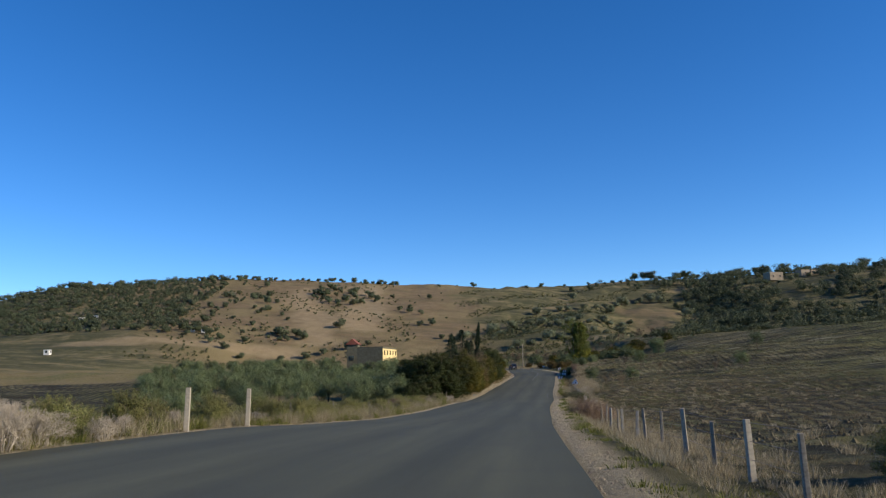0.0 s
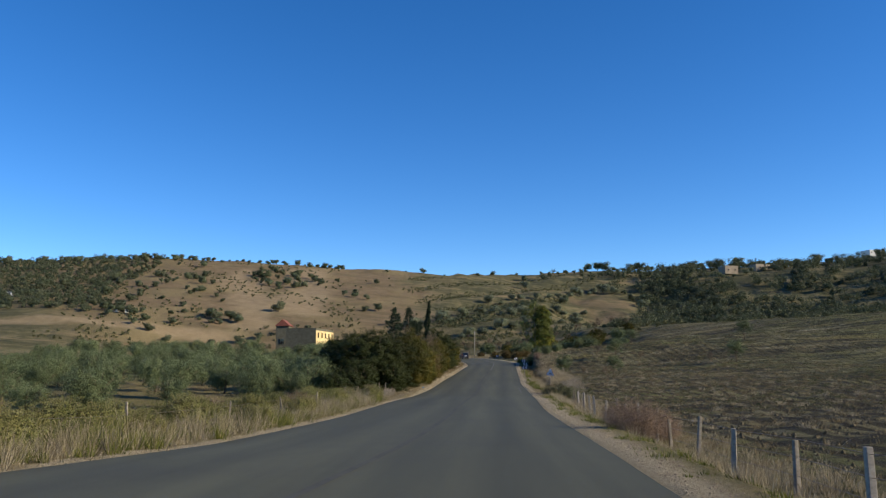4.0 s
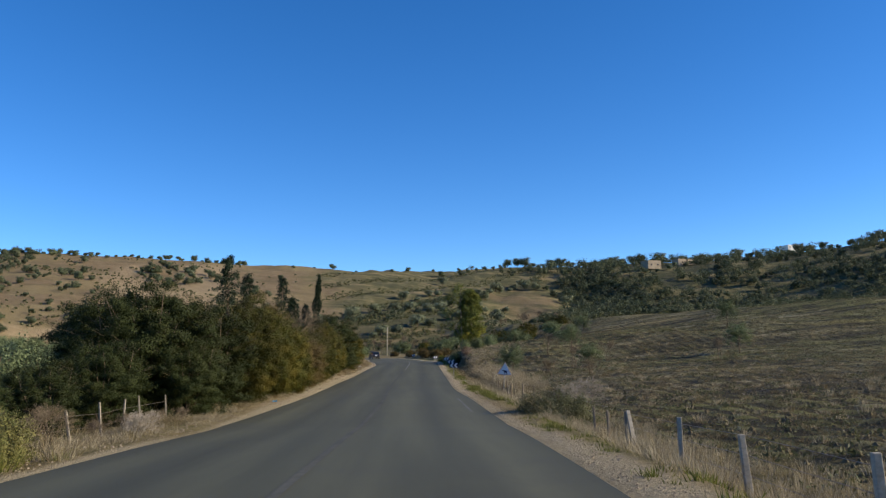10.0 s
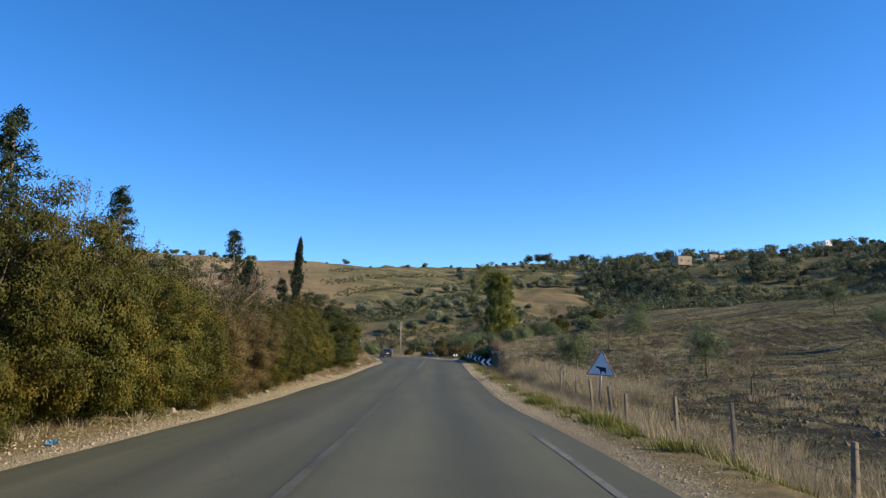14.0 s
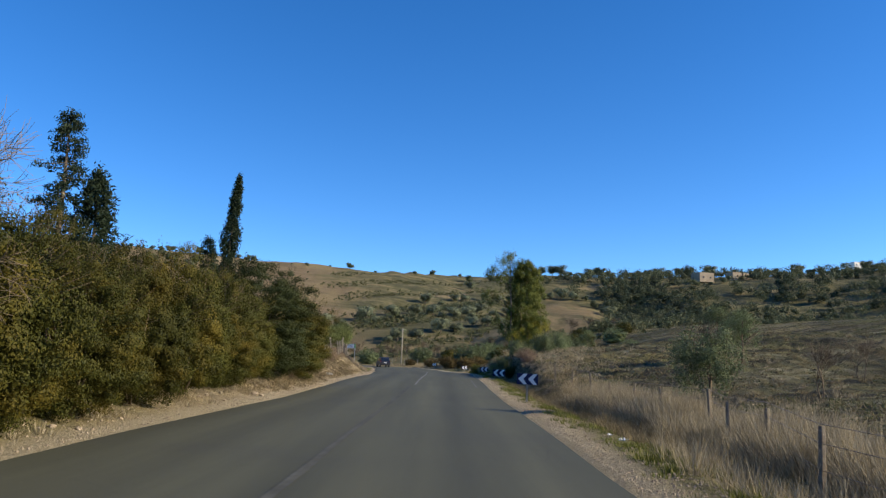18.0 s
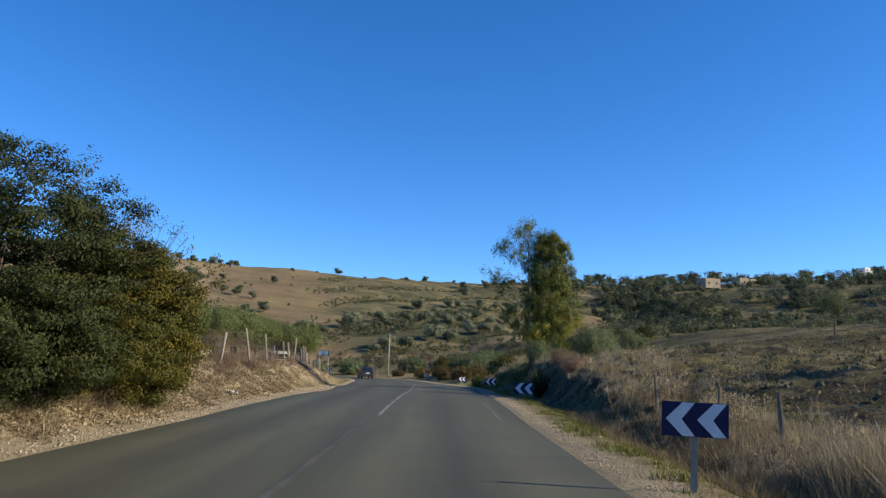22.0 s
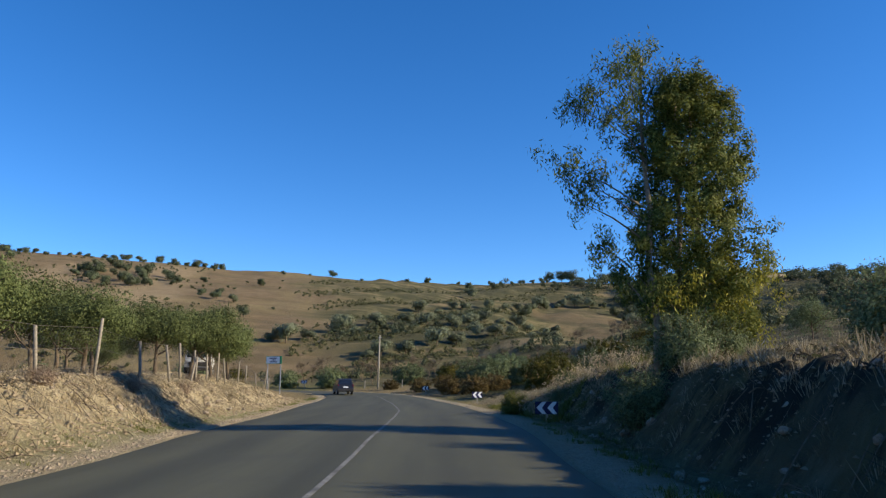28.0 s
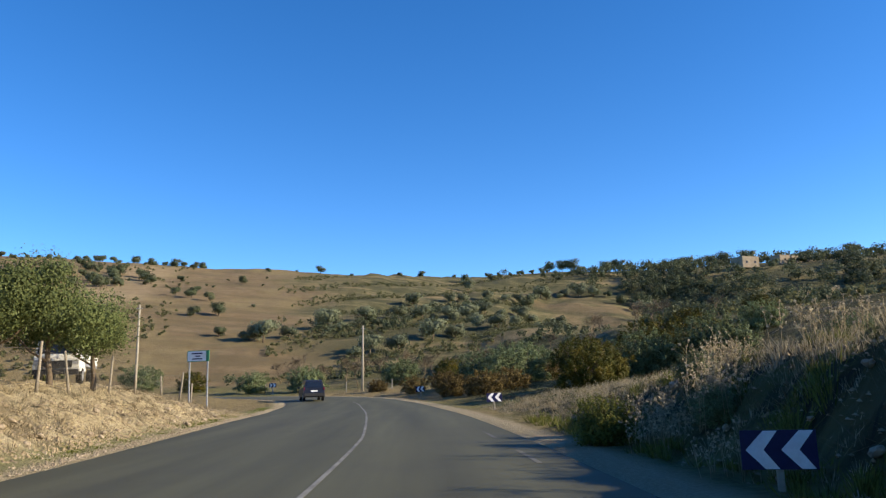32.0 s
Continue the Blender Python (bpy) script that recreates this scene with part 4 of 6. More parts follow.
    tall = float(np.interp(y, (84, 87, 90, 93, 97, 102, 112, 116, 124, 128), (1.0, 1.12, 1.17, 1.13, 1.07, 1.0, 1.0, 1.16, 1.16, 1.0)))
    m = on_ground(x + (0.4 if x > -10.1 and y > 86 else 0), y, 0.1, rs.uniform(0, 360), s) @ Matrix.Diagonal((1.0, 1.0, tall, 1.0))
    if k in done:
        copy_thing(SHRUBS[k], m)
    else:
        SHRUBS[k].matrix_world = m
        done.add(k)

VB = make_plant("verge_bush", "yellow-green leafy bush in the tall grass behind the roadside", "bush", "bushes behind the verge", *shrub(77, 1.7, 2.4, LEAF_VERGE, 120, 110, 0.04, TWIG))
VB.matrix_world = on_ground(-12.6, 9.0, 0.05)
for x, y, s in ((-12.9, 11.8, 0.8), (-12.6, 14.6, 0.6), (-13.6, 17.0, 0.6), (-12.7, 19.6, 0.6), (-12.4, 22.8, 0.65), (-13.4, 25.4, 0.6), (-12.2, 28.6, 0.65), (-11.6, 32.0, 0.6), (-12.8, 34.5, 0.65), (-11.2, 37.4, 0.6), (-12.0, 41.5, 0.6), (-11.0, 45.0, 0.5), (-12.2, 48.5, 0.55), (-11.4, 53.0, 0.45), (-12.6, 57.5, 0.5), (-11.6, 62.0, 0.5), (-12.2, 65.5, 0.6)):
    copy_thing(VB, on_ground(x, y, 0.05, rs.uniform(0, 360), s))
for n in range(70):
    y = rs.uniform(7, 67)
    i = int(np.abs(MID[:, 1] - y).argmin())
    copy_thing(VB, on_ground(LEFT[i, 0] - rs.uniform(1.1, 4.2), y, 0.05, rs.uniform(0, 360), rs.uniform(0.26, 0.56)))
big = make_plant("roadside_tree", "dark green bushy tree hanging over the gravel verge", "tree", "", *shrub(21, 5.6, 6.2, LEAF_DARK, 420, 330, 0.036, BARK, (0.28, 0.28, 0.12)))
big.matrix_world = on_ground(-9.6, 131.4, 0.55, 20)
last = make_plant("roadside_tree", "olive-green and rust-tinged bushy tree at the end of the hedge", "tree", "", *shrub(22, 4.4, 4.6, LEAF_SHRUB, 330, 320, 0.034, BARK, (0.24, 0.24, 0.12)))
last.matrix_world = on_ground(-8.45, 135.5, 0.3, 70, 1.05)

for sd, x, y, h, w in ((31, -10.6, 91.2, 6.9, 4.2), (34, -11.2, 99.0, 6.9, 3.2), (32, -12.05, 117.7, 8.1, 4.3), (33, -12.1, 132.8, 6.3, 3.6)):
    f_ = make_plant("fir_tree", "dark green pointed conifer behind the roadside shrubs", "conifer", "conifers behind the shrubs", *fir(sd, h, w))
    f_.matrix_world = on_ground(x, y, 0.1, sd * 40)
cyp = make_plant("cypress_tree", "slim dark leaning column cypress behind the shrubs", "cypress", "", *cypress(41, 9.0, 0.78))
cyp.matrix_world = on_ground(-11.35, 132.1, 0.1, 0, 1.0, (0, 4.5))
cyp2 = make_plant("conifer", "dense dark green conical conifer beside a taller fir", "conifer", "conifers behind the shrubs", *cypress(42, 6.4, 1.7))
cyp2.matrix_world = on_ground(-11.3, 118.2, 0.1, 30)
for sd, x, y, h, w in ((51, -11.4, 108.0, 5.6, 5.8), (52, -13.4, 112.5, 4.5, 5.0)):
    b_ = make_plant("bare_tree", "leafless brown tree rising over the roadside shrubs", "tree", "bare trees", *bare_tree(sd, h, w, 5))
    b_.matrix_world = on_ground(x, y, 0.1, sd * 10)

# ---- the eucalyptus and plants on the right bank ----
euc = make_plant("eucalyptus_tree", "tall eucalyptus with pale stems and yellow-green leaves on the bank", "tree", "", *eucalyptus(61))
euc.matrix_world = on_ground(6.1, 168.6, 0.15, 0, 0.92)
palm = new("reed_clump", spiky_plant(62, 420, 1.7, LEAF_DARK, 0.028))
palm.matrix_world = on_ground(4.5, 153.2, 0.05)
tagged(palm, "green reed-like plant with arching blades on the shaded bank", "plant")

RB = [make_plant("bush", "dull grey-green twiggy bush beside the gravel shoulder", "bush", "bushes by the field", *shrub(71, 1.7, 2.8, LEAF_SCRUB, 150, 130, 0.03, TWIG)),
      make_plant("bush", "grey-green leafy weed bush by the fence", "bush", "bushes by the field", *shrub(72, 1.3, 1.7, LEAF_OLIVE, 100, 90, 0.035, TWIG)),
      make_plant("bush", "dry reddish-brown bush beside the fence", "bush", "bushes by the field", *shrub(73, 1.2, 2.0, DRYLEAF, 150, 120, 0.017, TWIG))]
RB[0].matrix_world = on_ground(2.75, 78.2, 0.05, 30, 1.0) @ Matrix.Diagonal((1.0, 1.0, 0.72, 1.0))
RB[1].matrix_world = on_ground(7.2, 156.0, 0.05, 30, 1.0)
copy_thing(VB, on_ground(5.7, 13.4, 0.05, 30, 0.5))
RB[2].matrix_world = on_ground(2.9, 50.5, 0.05, 10, 0.9)
for k, x, y, s in ((1, -12.6, 12.5, 0.8), (2, 2.0, 43.8, 1.0), (2, 2.3, 46.2, 0.9), (2, 3.3, 47.2, 0.8), (2, 3.2, 54.2, 0.75), (2, -11.8, 48.0, 0.9), (2, -10.8, 57.0, 0.8),
                   (1, 5.6, 182.5, 0.55), (1, -11.6, 61.5, 0.7), (2, -12.4, 40.0, 0.8), (1, -12.8, 31.0, 0.45), (1, -12.4, 21.0, 0.45), (1, 9.5, 163.0, 1.2), (2, -9.3, 139.5, 0.5), (2, -8.9, 143.0, 0.45), (2, -8.6, 147.5, 0.5), (2, -9.4, 153.5, 0.6), (2, -9.2, 159.0, 0.5), (2, -9.0, 165.0, 0.4), (2, 5.4, 150.0, 0.7), (2, 5.6, 154.0, 0.7), (1, 6.8, 187.0, 0.6), (2, -8.5, 131.5, 0.4), (2, -8.3, 134.5, 0.45), (2, -9.0, 141.0, 0.5), (2, -8.4, 145.2, 0.35), (2, -9.8, 144.5, 0.5), (2, -8.2, 150.0, 0.4), (2, -9.6, 150.2, 0.55), (2, -8.6, 156.0, 0.4), (2, -10.2, 161.5, 0.5), (2, -9.1, 171.0, 0.35), (2, -9.4, 177.0, 0.4), (2, -10.8, 183.0, 0.45), (2, -9.4, 137.6, 0.5), (1, 5.2, 167.0, 1.0), (1, 6.5, 167.4, 1.0), (1, 7.6, 168.2, 0.9), (1, 8.4, 169.4, 0.8)):
    copy_thing(RB[k], on_ground(x, y, 0.05, rs.uniform(0, 360), s))

WEED = make_plant("weed_bush", "leafy bright green weed bush at the foot of the bank", "bush", "", *shrub(75, 1.05, 1.5, GRASS, 90, 60, 0.045, TWIG))
WEED.matrix_world = on_ground(3.9, 184.8, 0.05, 40, 0.85)


def thistle(seed, n):
    """Dead branching stalks with seed heads."""
    rng = np.random.default_rng(seed)
    paths, heads = [], []
    for k in range(n):
        p = Vector((rng.normal(0, 0.35), rng.normal(0, 0.35), 0))
        h = rng.uniform(0.5, 1.05)
        top = p + Vector((rng.normal(0, 0.12), rng.normal(0, 0.12), h))
        paths.append([(p, 0.008), (p.lerp(top, 0.5), 0.006), (top, 0.004)])
        tips = [top]
        for j in range(4):
            q = p.lerp(top, rng.uniform(0.4, 0.9))
            t = q + Vector((rng.normal(0, 0.14), rng.normal(0, 0.14), rng.uniform(0.1, 0.3)))
            paths.append([(q, 0.005), (t, 0.003)])
            tips.append(t)
        for t in tips:
            heads.append(np.array(t))
    q = leaves(rng, np.array(heads), (0.015, 0.015, 0.015), 7, 0.028, 0.7)
    return trunk_mesh(paths, STRAWWOOD, 3), quads("crown", q, STRAW)


STRAWWOOD = grainy("dead_stalks", (0.25, 0.20, 0.12), (0.46, 0.38, 0.25), 9.0, 0.95, 0.1, 0.0)
TH = make_plant("dead_thistle", "dead straw-coloured thistle with dry seed heads", "weed", "dead thistles on the bank", *thistle(76, 16))
TH.matrix_world = on_ground(4.9, 183.6, 0.03)
for x, y, s in ((5.4, 183.0, 1.0), (5.9, 182.4, 0.9), (5.0, 184.6, 0.9), (6.2, 184.2, 1.1), (4.6, 182.6, 0.8), (6.9, 185.6, 1.0), (7.3, 181.4, 1.0), (5.6, 187.0, 0.8), (8.2, 179.0, 0.9), (6.6, 176.4, 0.8), (4.9, 189.0, 0.7), (4.4, 178.6, 0.7), (9.2, 184.0, 1.0), (7.9, 188.0, 0.9), (5.2, 132.5, 0.7), (6.1, 134.0, 0.8), (5.6, 137.5, 0.8), (5.0, 140.2, 0.6), (6.4, 142.0, 0.8), (7.4, 145.0, 0.9), (6.0, 129.2, 0.7), (5.0, 146.5, 0.6), (8.8, 139.0, 0.8), (4.4, 127.8, 0.6)):
    copy_thing(TH, on_ground(x, y, 0.03, rs.uniform(0, 360), s))

SAP = make_plant("young_tree", "young grey-green leafy tree in the field", "tree", "young trees in the field", *round_tree(81, 3.0, 2.6, LEAF_OLIVE, 130, 60, 0.038, 0.05, 0.12))
SAP.matrix_world = on_ground(6.9, 119.0, 0.05)
for x, y, s in ((11.6, 111.5, 0.9), (16.2, 140.2, 1.1), (22, 160, 1.0), (30, 128, 1.1), (15, 178, 0.8), (38, 150, 1.2)):
    copy_thing(SAP, on_ground(x, y, 0.05, rs.uniform(0, 360), s))
BSAP = make_plant("bare_sapling", "small leafless dark sapling in the field", "tree", "bare saplings in the field", *bare_tree(82, 2.3, 1.5, 4, TWIG, 0.035, 2))
BSAP.matrix_world = on_ground(13.4, 125.4, 0.05)
for x, y, s in ((13.3, 138.3, 1.1), (9.3, 101.0, 0.8), (18.0, 131.0, 0.9), (8.0, 108.5, 0.7), (24, 118, 0.9)):
    copy_thing(BSAP, on_ground(x, y, 0.05, rs.uniform(0, 360), s))

# ---- olive grove on the left, and the trees behind the fence ----
OLIVES = [make_plant("olive_tree", "grey-green bushy olive tree in the grove", "olive tree", "olive trees of the grove", *round_tree(90 + k, 3.5 + 0.3 * k, 4.8, LEAF_OLIVE, 190, 64, 0.055, 0.12, 0.04)) for k in range(3)]
rs = random.Random(9)
spots = []
for row in range(11):
    for col in range(19):
        x, y = -17.0 - row * 4.9 - (col % 2) * 0.8 + rs.uniform(-0.8, 0.8), 58 + col * 5.2 + rs.uniform(-0.9, 0.9)
        if -44 - (y - 60) * 0.33 < x < -17 - max(0, 70 - y) * 0.6 and x > -0.52 * y and math.hypot(x + 33, (y - 155) * 0.7) > 8:
            spots.append((x, y))
spots += [(-16.2, 82.4), (-15.0, 77.6), (-17.6, 87.2), (-19.2, 83.6), (-14.9, 72.4), (-18.6, 92.0), (-15.9, 67.4), (-19.4, 78.4), (-20.6, 88.4)]
for n, (x, y) in enumerate(spots):
    m = on_ground(x, y, 0.08, rs.uniform(0, 360), rs.uniform(0.72, 0.98))
    if n < 3:
        OLIVES[n].matrix_world = m
    else:
        copy_thing(OLIVES[n % 3], m)
BANKTREE = [make_plant("orchard_tree", "leafy green olive tree behind the wire fence", "olive tree", "orchard trees behind the fence", *round_tree(95 + k, 4.0, 4.9, LEAF_ORCHARD, 330, 70, 0.05, 0.11, 0.3)) for k in range(2)]
for n, (x, y, s) in enumerate(((-13.8, 187.0, 1.05), (-13.4, 191.8, 1.08), (-14.2, 179.5, 0.95), (-13.6, 196.6, 1.05), (-14.0, 172.0, 0.9), (-18.5, 184.0, 1.05), (-17.5, 175.0, 1.0), (-13.4, 164.0, 0.75), (-12.9, 153.5, 0.83), (-17.4, 160.5, 1.0), (-13.6, 169.0, 0.9), (-13.4, 200.0, 0.95), (-21.0, 192.0, 1.1), (-18.2, 190.0, 1.0), (-24.0, 200.0, 1.0), (-26.0, 210.0, 1.0))):
    m = on_ground(x, y, 0.05, rs.uniform(0, 360), s)
    if n < 2:
        BANKTREE[n].matrix_world = m
    else:
        copy_thing(BANKTREE[n % 2], m)
bt = make_plant("bare_tree", "grey leafless spreading tree on the bank behind the fence", "tree", "bare trees", *bare_tree(53, 2.5, 2.4, 5, TWIG, 0.04, 4))
bt.matrix_world = on_ground(-9.9, 150.6, 0.05, 0, 0.62)
copy_thing(bt, on_ground(-10.2, 157.0, 0.05, 70, 0.9))

bb = make_plant("bare_tree", "pale leafless branches standing out of the roadside bush", "tree", "bare trees", *bare_tree(54, 2.7, 2.6, 5, PALETWIG, 0.03, 5))
bb.matrix_world = on_ground(3.6, 78.6, 0.05, 0, 0.62)
PILE = make_plant("branch_pile", "pale dead branches heaped against the wire fence", "branches", "", *bare_tree(56, 1.3, 2.0, 5, PALETWIG, 0.03, 7))
PILE.matrix_world = on_ground(-8.85, 73.2, 0.15, 0, 0.6)
BSH = make_plant("bare_shrub", "thin leafless grey-brown shrub by the wire fence", "shrub", "bare shrubs by the fence", *bare_tree(57, 1.5, 1.2, 5, TWIG, 0.02, 7))
BSH.matrix_world = on_ground(-9.4, 69.2, 0.05, 0, 0.6)
for x, y, s in ((-9.2, 71.4, 0.55), (-9.6, 74.6, 0.6), (-9.3, 76.2, 0.55), (-9.1, 78.0, 0.5)):
    copy_thing(BSH, on_ground(x, y, 0.05, rs.uniform(0, 360), s))

BRUSH = make_plant("dead_brush", "pale tangled dead brush in the verge grass", "brush", "dead brush on the verge", *bare_tree(58, 1.1, 1.5, 5, PALETWIG, 0.016, 9))
BRUSH.matrix_world = on_ground(-10.75, 15.0, 0.08)
for x, y, s in ((-11.3, 13.8, 1.1), (-10.9, 16.4, 0.8), (-11.6, 15.6, 1.0), (-10.6, 18.4, 0.6), (-11.2, 20.4, 0.6), (-11.0, 30.0, 0.5), (-10.9, 36.2, 0.5), (-11.8, 24.6, 0.6)):
    copy_thing(BRUSH, on_ground(x, y, 0.08, rs.uniform(0, 360), s))

# ---- thicket and trees past the bend ----
VALLEY = [make_plant("valley_bush", "olive-green rounded bush in the valley", "bush", "bushes in the valley", *shrub(101, 3.0, 4.4, LEAF_SHRUB, 150, 70, 0.075)),
          make_plant("valley_bush", "grey-green rounded bush in the valley", "bush", "bushes in the valley", *shrub(102, 2.6, 4.0, LEAF_OLIVE, 150, 70, 0.075)),
          make_plant("valley_bush", "brown dry thicket bush beyond the bend", "bush", "bushes in the valley", *shrub(103, 1.9, 3.4, LEAF_BROWN, 90, 36, 0.09, TWIG))]
put = [(0, 10.4, 219.7, 1.0), (0, 12.5, 224, 1.0), (1, 17.3, 229.0, 1.35), (0, 19.5, 234, 1.5), (1, 22.5, 228, 1.2), (0, 25, 238, 1.4), (2, 2.2, 233, 0.9), (2, 4.6, 229.5, 1.0), (2, 7.0, 232.5, 1.0), (1, 6.0, 237.5, 1.0),
       (2, -1.0, 244, 0.9), (2, 2.0, 247.5, 1.0), (2, 5.0, 245.0, 1.1), (1, 9.0, 243, 1.1), (2, 12, 247, 1.1), (0, 14.5, 240, 1.2), (1, -14, 262, 0.8), (1, -20.5, 264, 0.7), (0, -30, 272, 0.9), (1, -38, 276, 1.0),
       (2, -5, 253, 0.7), (0, 28, 250, 1.2), (1, 33, 244, 0.8), (0, 38, 256, 0.8), (1, 12, 258, 1.0), (2, 20, 262, 1.2), (0, 3, 262, 0.9), (1, -3, 268, 0.9), (1, 31, 224, 0.6), (0, -48, 268, 1.0), (1, -56, 262, 1.0)]
seen_ = set()
for k, x, y, s in put:
    m = on_ground(x, y, 0.1, rs.uniform(0, 360), s)
    if k not in seen_:
        VALLEY[k].matrix_world = m
        seen_.add(k)
    else:
        copy_thing(VALLEY[k], m)
BT = make_plant("bare_orchard_tree", "leafless brown orchard tree at the foot of the hill", "tree", "bare orchard trees", *bare_tree(55, 3.6, 3.6, 5, TWIG, 0.09, 1))
BT.matrix_world = on_ground(-9.0, 284, 0.05)
for n in range(26):
    copy_thing(BT, on_ground(-24 + 2.6 * n + rs.uniform(-1, 1), 272 + rs.uniform(0, 26), 0.05, rs.uniform(0, 360), rs.uniform(0.8, 1.25)))

# ---- trees on the hills ----
def hill_tree(seed, height, width, low, mat, lobes=7, per=190):
    """A far tree: a short trunk, a few limbs and a crown of rounded lobes."""
    rng = np.random.default_rng(seed)
    paths = limb_paths(rng, height * 0.7, 0.16, 5, width * 0.35, 0.25)
    a = np.arange(lobes) * 2.4 + rng.uniform(0, 1, lobes)
    r = width * rng.uniform(0.12, 0.3, lobes)
    z = height * (low + (1 - low) * rng.uniform(0.28, 0.74, lobes))
    c = np.stack([np.cos(a) * r, np.sin(a) * r, z], 1)
    q = tufts(rng, c, (width * 0.15, width * 0.15, height * (1 - low) * 0.16), per, 0.19, 0.7, (0, 0, height * 0.5), 0.4)
    return trunk_mesh(paths, BARK, 4), quads("crown", q, mat)


HT = [make_plant("hill_tree", lab, "tree", grp, *hill_tree(110 + k, h, w, lo, mt, n))
      for k, (h, w, lo, mt, n, lab, grp) in enumerate((
          (3.9, 5.0, 0.12, LEAF_FAR, 7, "small dark green tree on the hillside", "trees on the hillside"),
          (3.4, 4.2, 0.08, LEAF_FAR, 6, "small dark green tree on the hillside", "trees on the hillside"),
          (4.2, 5.4, 0.15, LEAF_HILLOLIVE, 8, "grey-green olive tree on the terraced slope", "olive trees on the slope"),
          (3.7, 4.6, 0.12, LEAF_HILLOLIVE, 7, "grey-green olive tree on the terraced slope", "olive trees on the slope"),
          (5.0, 6.0, 0.20, LEAF_FAR, 9, "dark spreading tree standing on the skyline", "trees on the skyline"),
          (4.6, 5.2, 0.18, LEAF_FAR, 8, "dark spreading tree standing on the skyline", "trees on the skyline")))]
rs = random.Random(21)
placed = set()


def hill_plant(k, x, y, s, sink=0.3):
    m = on_ground(x, y, sink, rs.uniform(0, 360), s)
    if k in placed:
        copy_thing(HT[k], m)
    else:
        HT[k].matrix_world = m
        placed.add(k)


# single trees on the bare tan slope, then the clumps on it
for k, x, y, s in ((0, -64, 450, 0.85), (1, -85, 447, 0.8), (0, -66, 395, 1.1), (1, -60, 392, 1.2), (1, -56, 363, 1.2), (0, -51, 367, 1.2), (1, -43, 336, 1.0), (0, -36, 333, 1.1), (0, -88, 340, 1.5), (1, -72, 400, 1.1),
                   (1, -69, 411, 0.9), (1, -47, 389, 0.45), (1, -71, 458, 0.4), (1, -66, 462, 0.35), (1, -73, 436, 0.4), (1, -69, 430, 0.45), (1, -60, 474, 0.4), (1, -56, 446, 0.4),
                   (0, -106, 316, 1.5), (1, -101, 318, 1.6), (0, -97, 316, 1.3), (1, -109, 319, 1.2), (0, -119, 288, 1.0), (1, -126, 292, 1.0), (0, -111, 284, 0.9), (1, -98, 290, 1.1), (0, -90, 296, 1.0), (1, -84, 300, 1.1), (0, -76, 306, 1.2), (1, -70, 314, 1.0),
                   (0, 19, 516, 1.3), (0, 31, 519, 1.25), (2, 18, 479, 1.3), (0, 37, 445, 1.7), (3, 58, 489, 1.2), (2, 64, 491, 1.25), (3, 70, 489, 1.2), (0, 77, 474, 1.4), (1, 79, 464, 1.3), (2, 80, 455, 1.2), (3, 12, 384, 1.3), (2, 46, 476, 1.1),
                   (0, 134, 497, 1.2), (1, 141, 496, 1.0), (0, 149, 499, 1.2), (1, 155, 508, 1.2), (0, 163, 510, 1.1), (1, 170, 513, 1.2), (0, 178, 517, 1.3)):
    hill_plant(k, x, y, s)
for n in range(34):
    a, r = rs.uniform(0, 6.28), rs.uniform(0.1, 1) ** 0.5
    hill_plant(n % 2, -110 + math.cos(a) * r * 19 - 6 * math.sin(a) * r, 436 + math.sin(a) * r * 26, rs.uniform(0.8, 1.5))
n = 0
while n < 120:
    x, y = rs.uniform(-205, -92), rs.uniform(296, 462)
    if band_near(x, y, (-140, 452), (-90, 315), 7.0) > 0.2 or band_near(x, y, (-107, 478), (-80, 345), 8.0) > 0.2 or band_near(x, y, (-175, 276), (-96, 299), 4.0) > 0.2:
        continue
    hill_plant(n % 2, x, y, rs.uniform(0.5, 1.3))
    n += 1
# olive rows along the terrace edges of the middle slope
for row, (lo, hi, count) in enumerate(((-34, 18, 10), (-44, 36, 15), (-36, 48, 16), (-8, 56, 10))):
    for j in range(count):
        x = lo + (hi - lo) * (j + rs.uniform(0.1, 0.9)) / count
        y = (6.283 * (6.9 + row) - 0.9 * math.sin(x * 0.05)) / 0.15 + 1.35 * x + rs.gauss(0, 3.0)
        az = math.degrees(math.atan2(x, y - 120))
        if math.hypot(x, y - 120) < 0.97 * float(np.interp(az, RIDGE[0], RIDGE[1])) and y > 316:
            hill_plant(2 + j % 2, x, y, rs.uniform(0.6, 1.05))
# the skyline: close on the left, sparse in the middle, a row of spreading trees on the right
az = -44.0
while az < 37:
    D = float(np.interp(az, RIDGE[0], RIDGE[1])) * rs.uniform(0.975, 1.0)
    x, y = math.sin(radians(az)) * D, 120 + math.cos(radians(az)) * D
    if az > 7:
        hill_plant(4 + rs.randrange(2), x, y, rs.uniform(0.75, 1.35), 0.8)
    else:
        hill_plant(rs.randrange(2), x, y, rs.uniform(0.35, 1.2) if az > -14 else rs.uniform(0.6, 1.4), 0.9)
    az += rs.uniform(0.25, 0.8) if az < -14 else rs.uniform(0.9, 2.2) if az < 7 else rs.uniform(0.3, 0.85)


def woods(seed, n, inside, leaf, size, per=120):
    """Many rounded crowns of several lobes over a stretch of hillside, told by a rule on x and y."""
    rng = np.random.default_rng(seed)
    x, y = inside(rng, n)
    s = rng.choice((0.6, 0.8, 1.0, 1.25), len(x)) * rng.uniform(0.85, 1.15, len(x)) * size
    z = land(x, y)
    C = []
    for j in range(4):
        a = rng.uniform(0, 6.28, len(x))
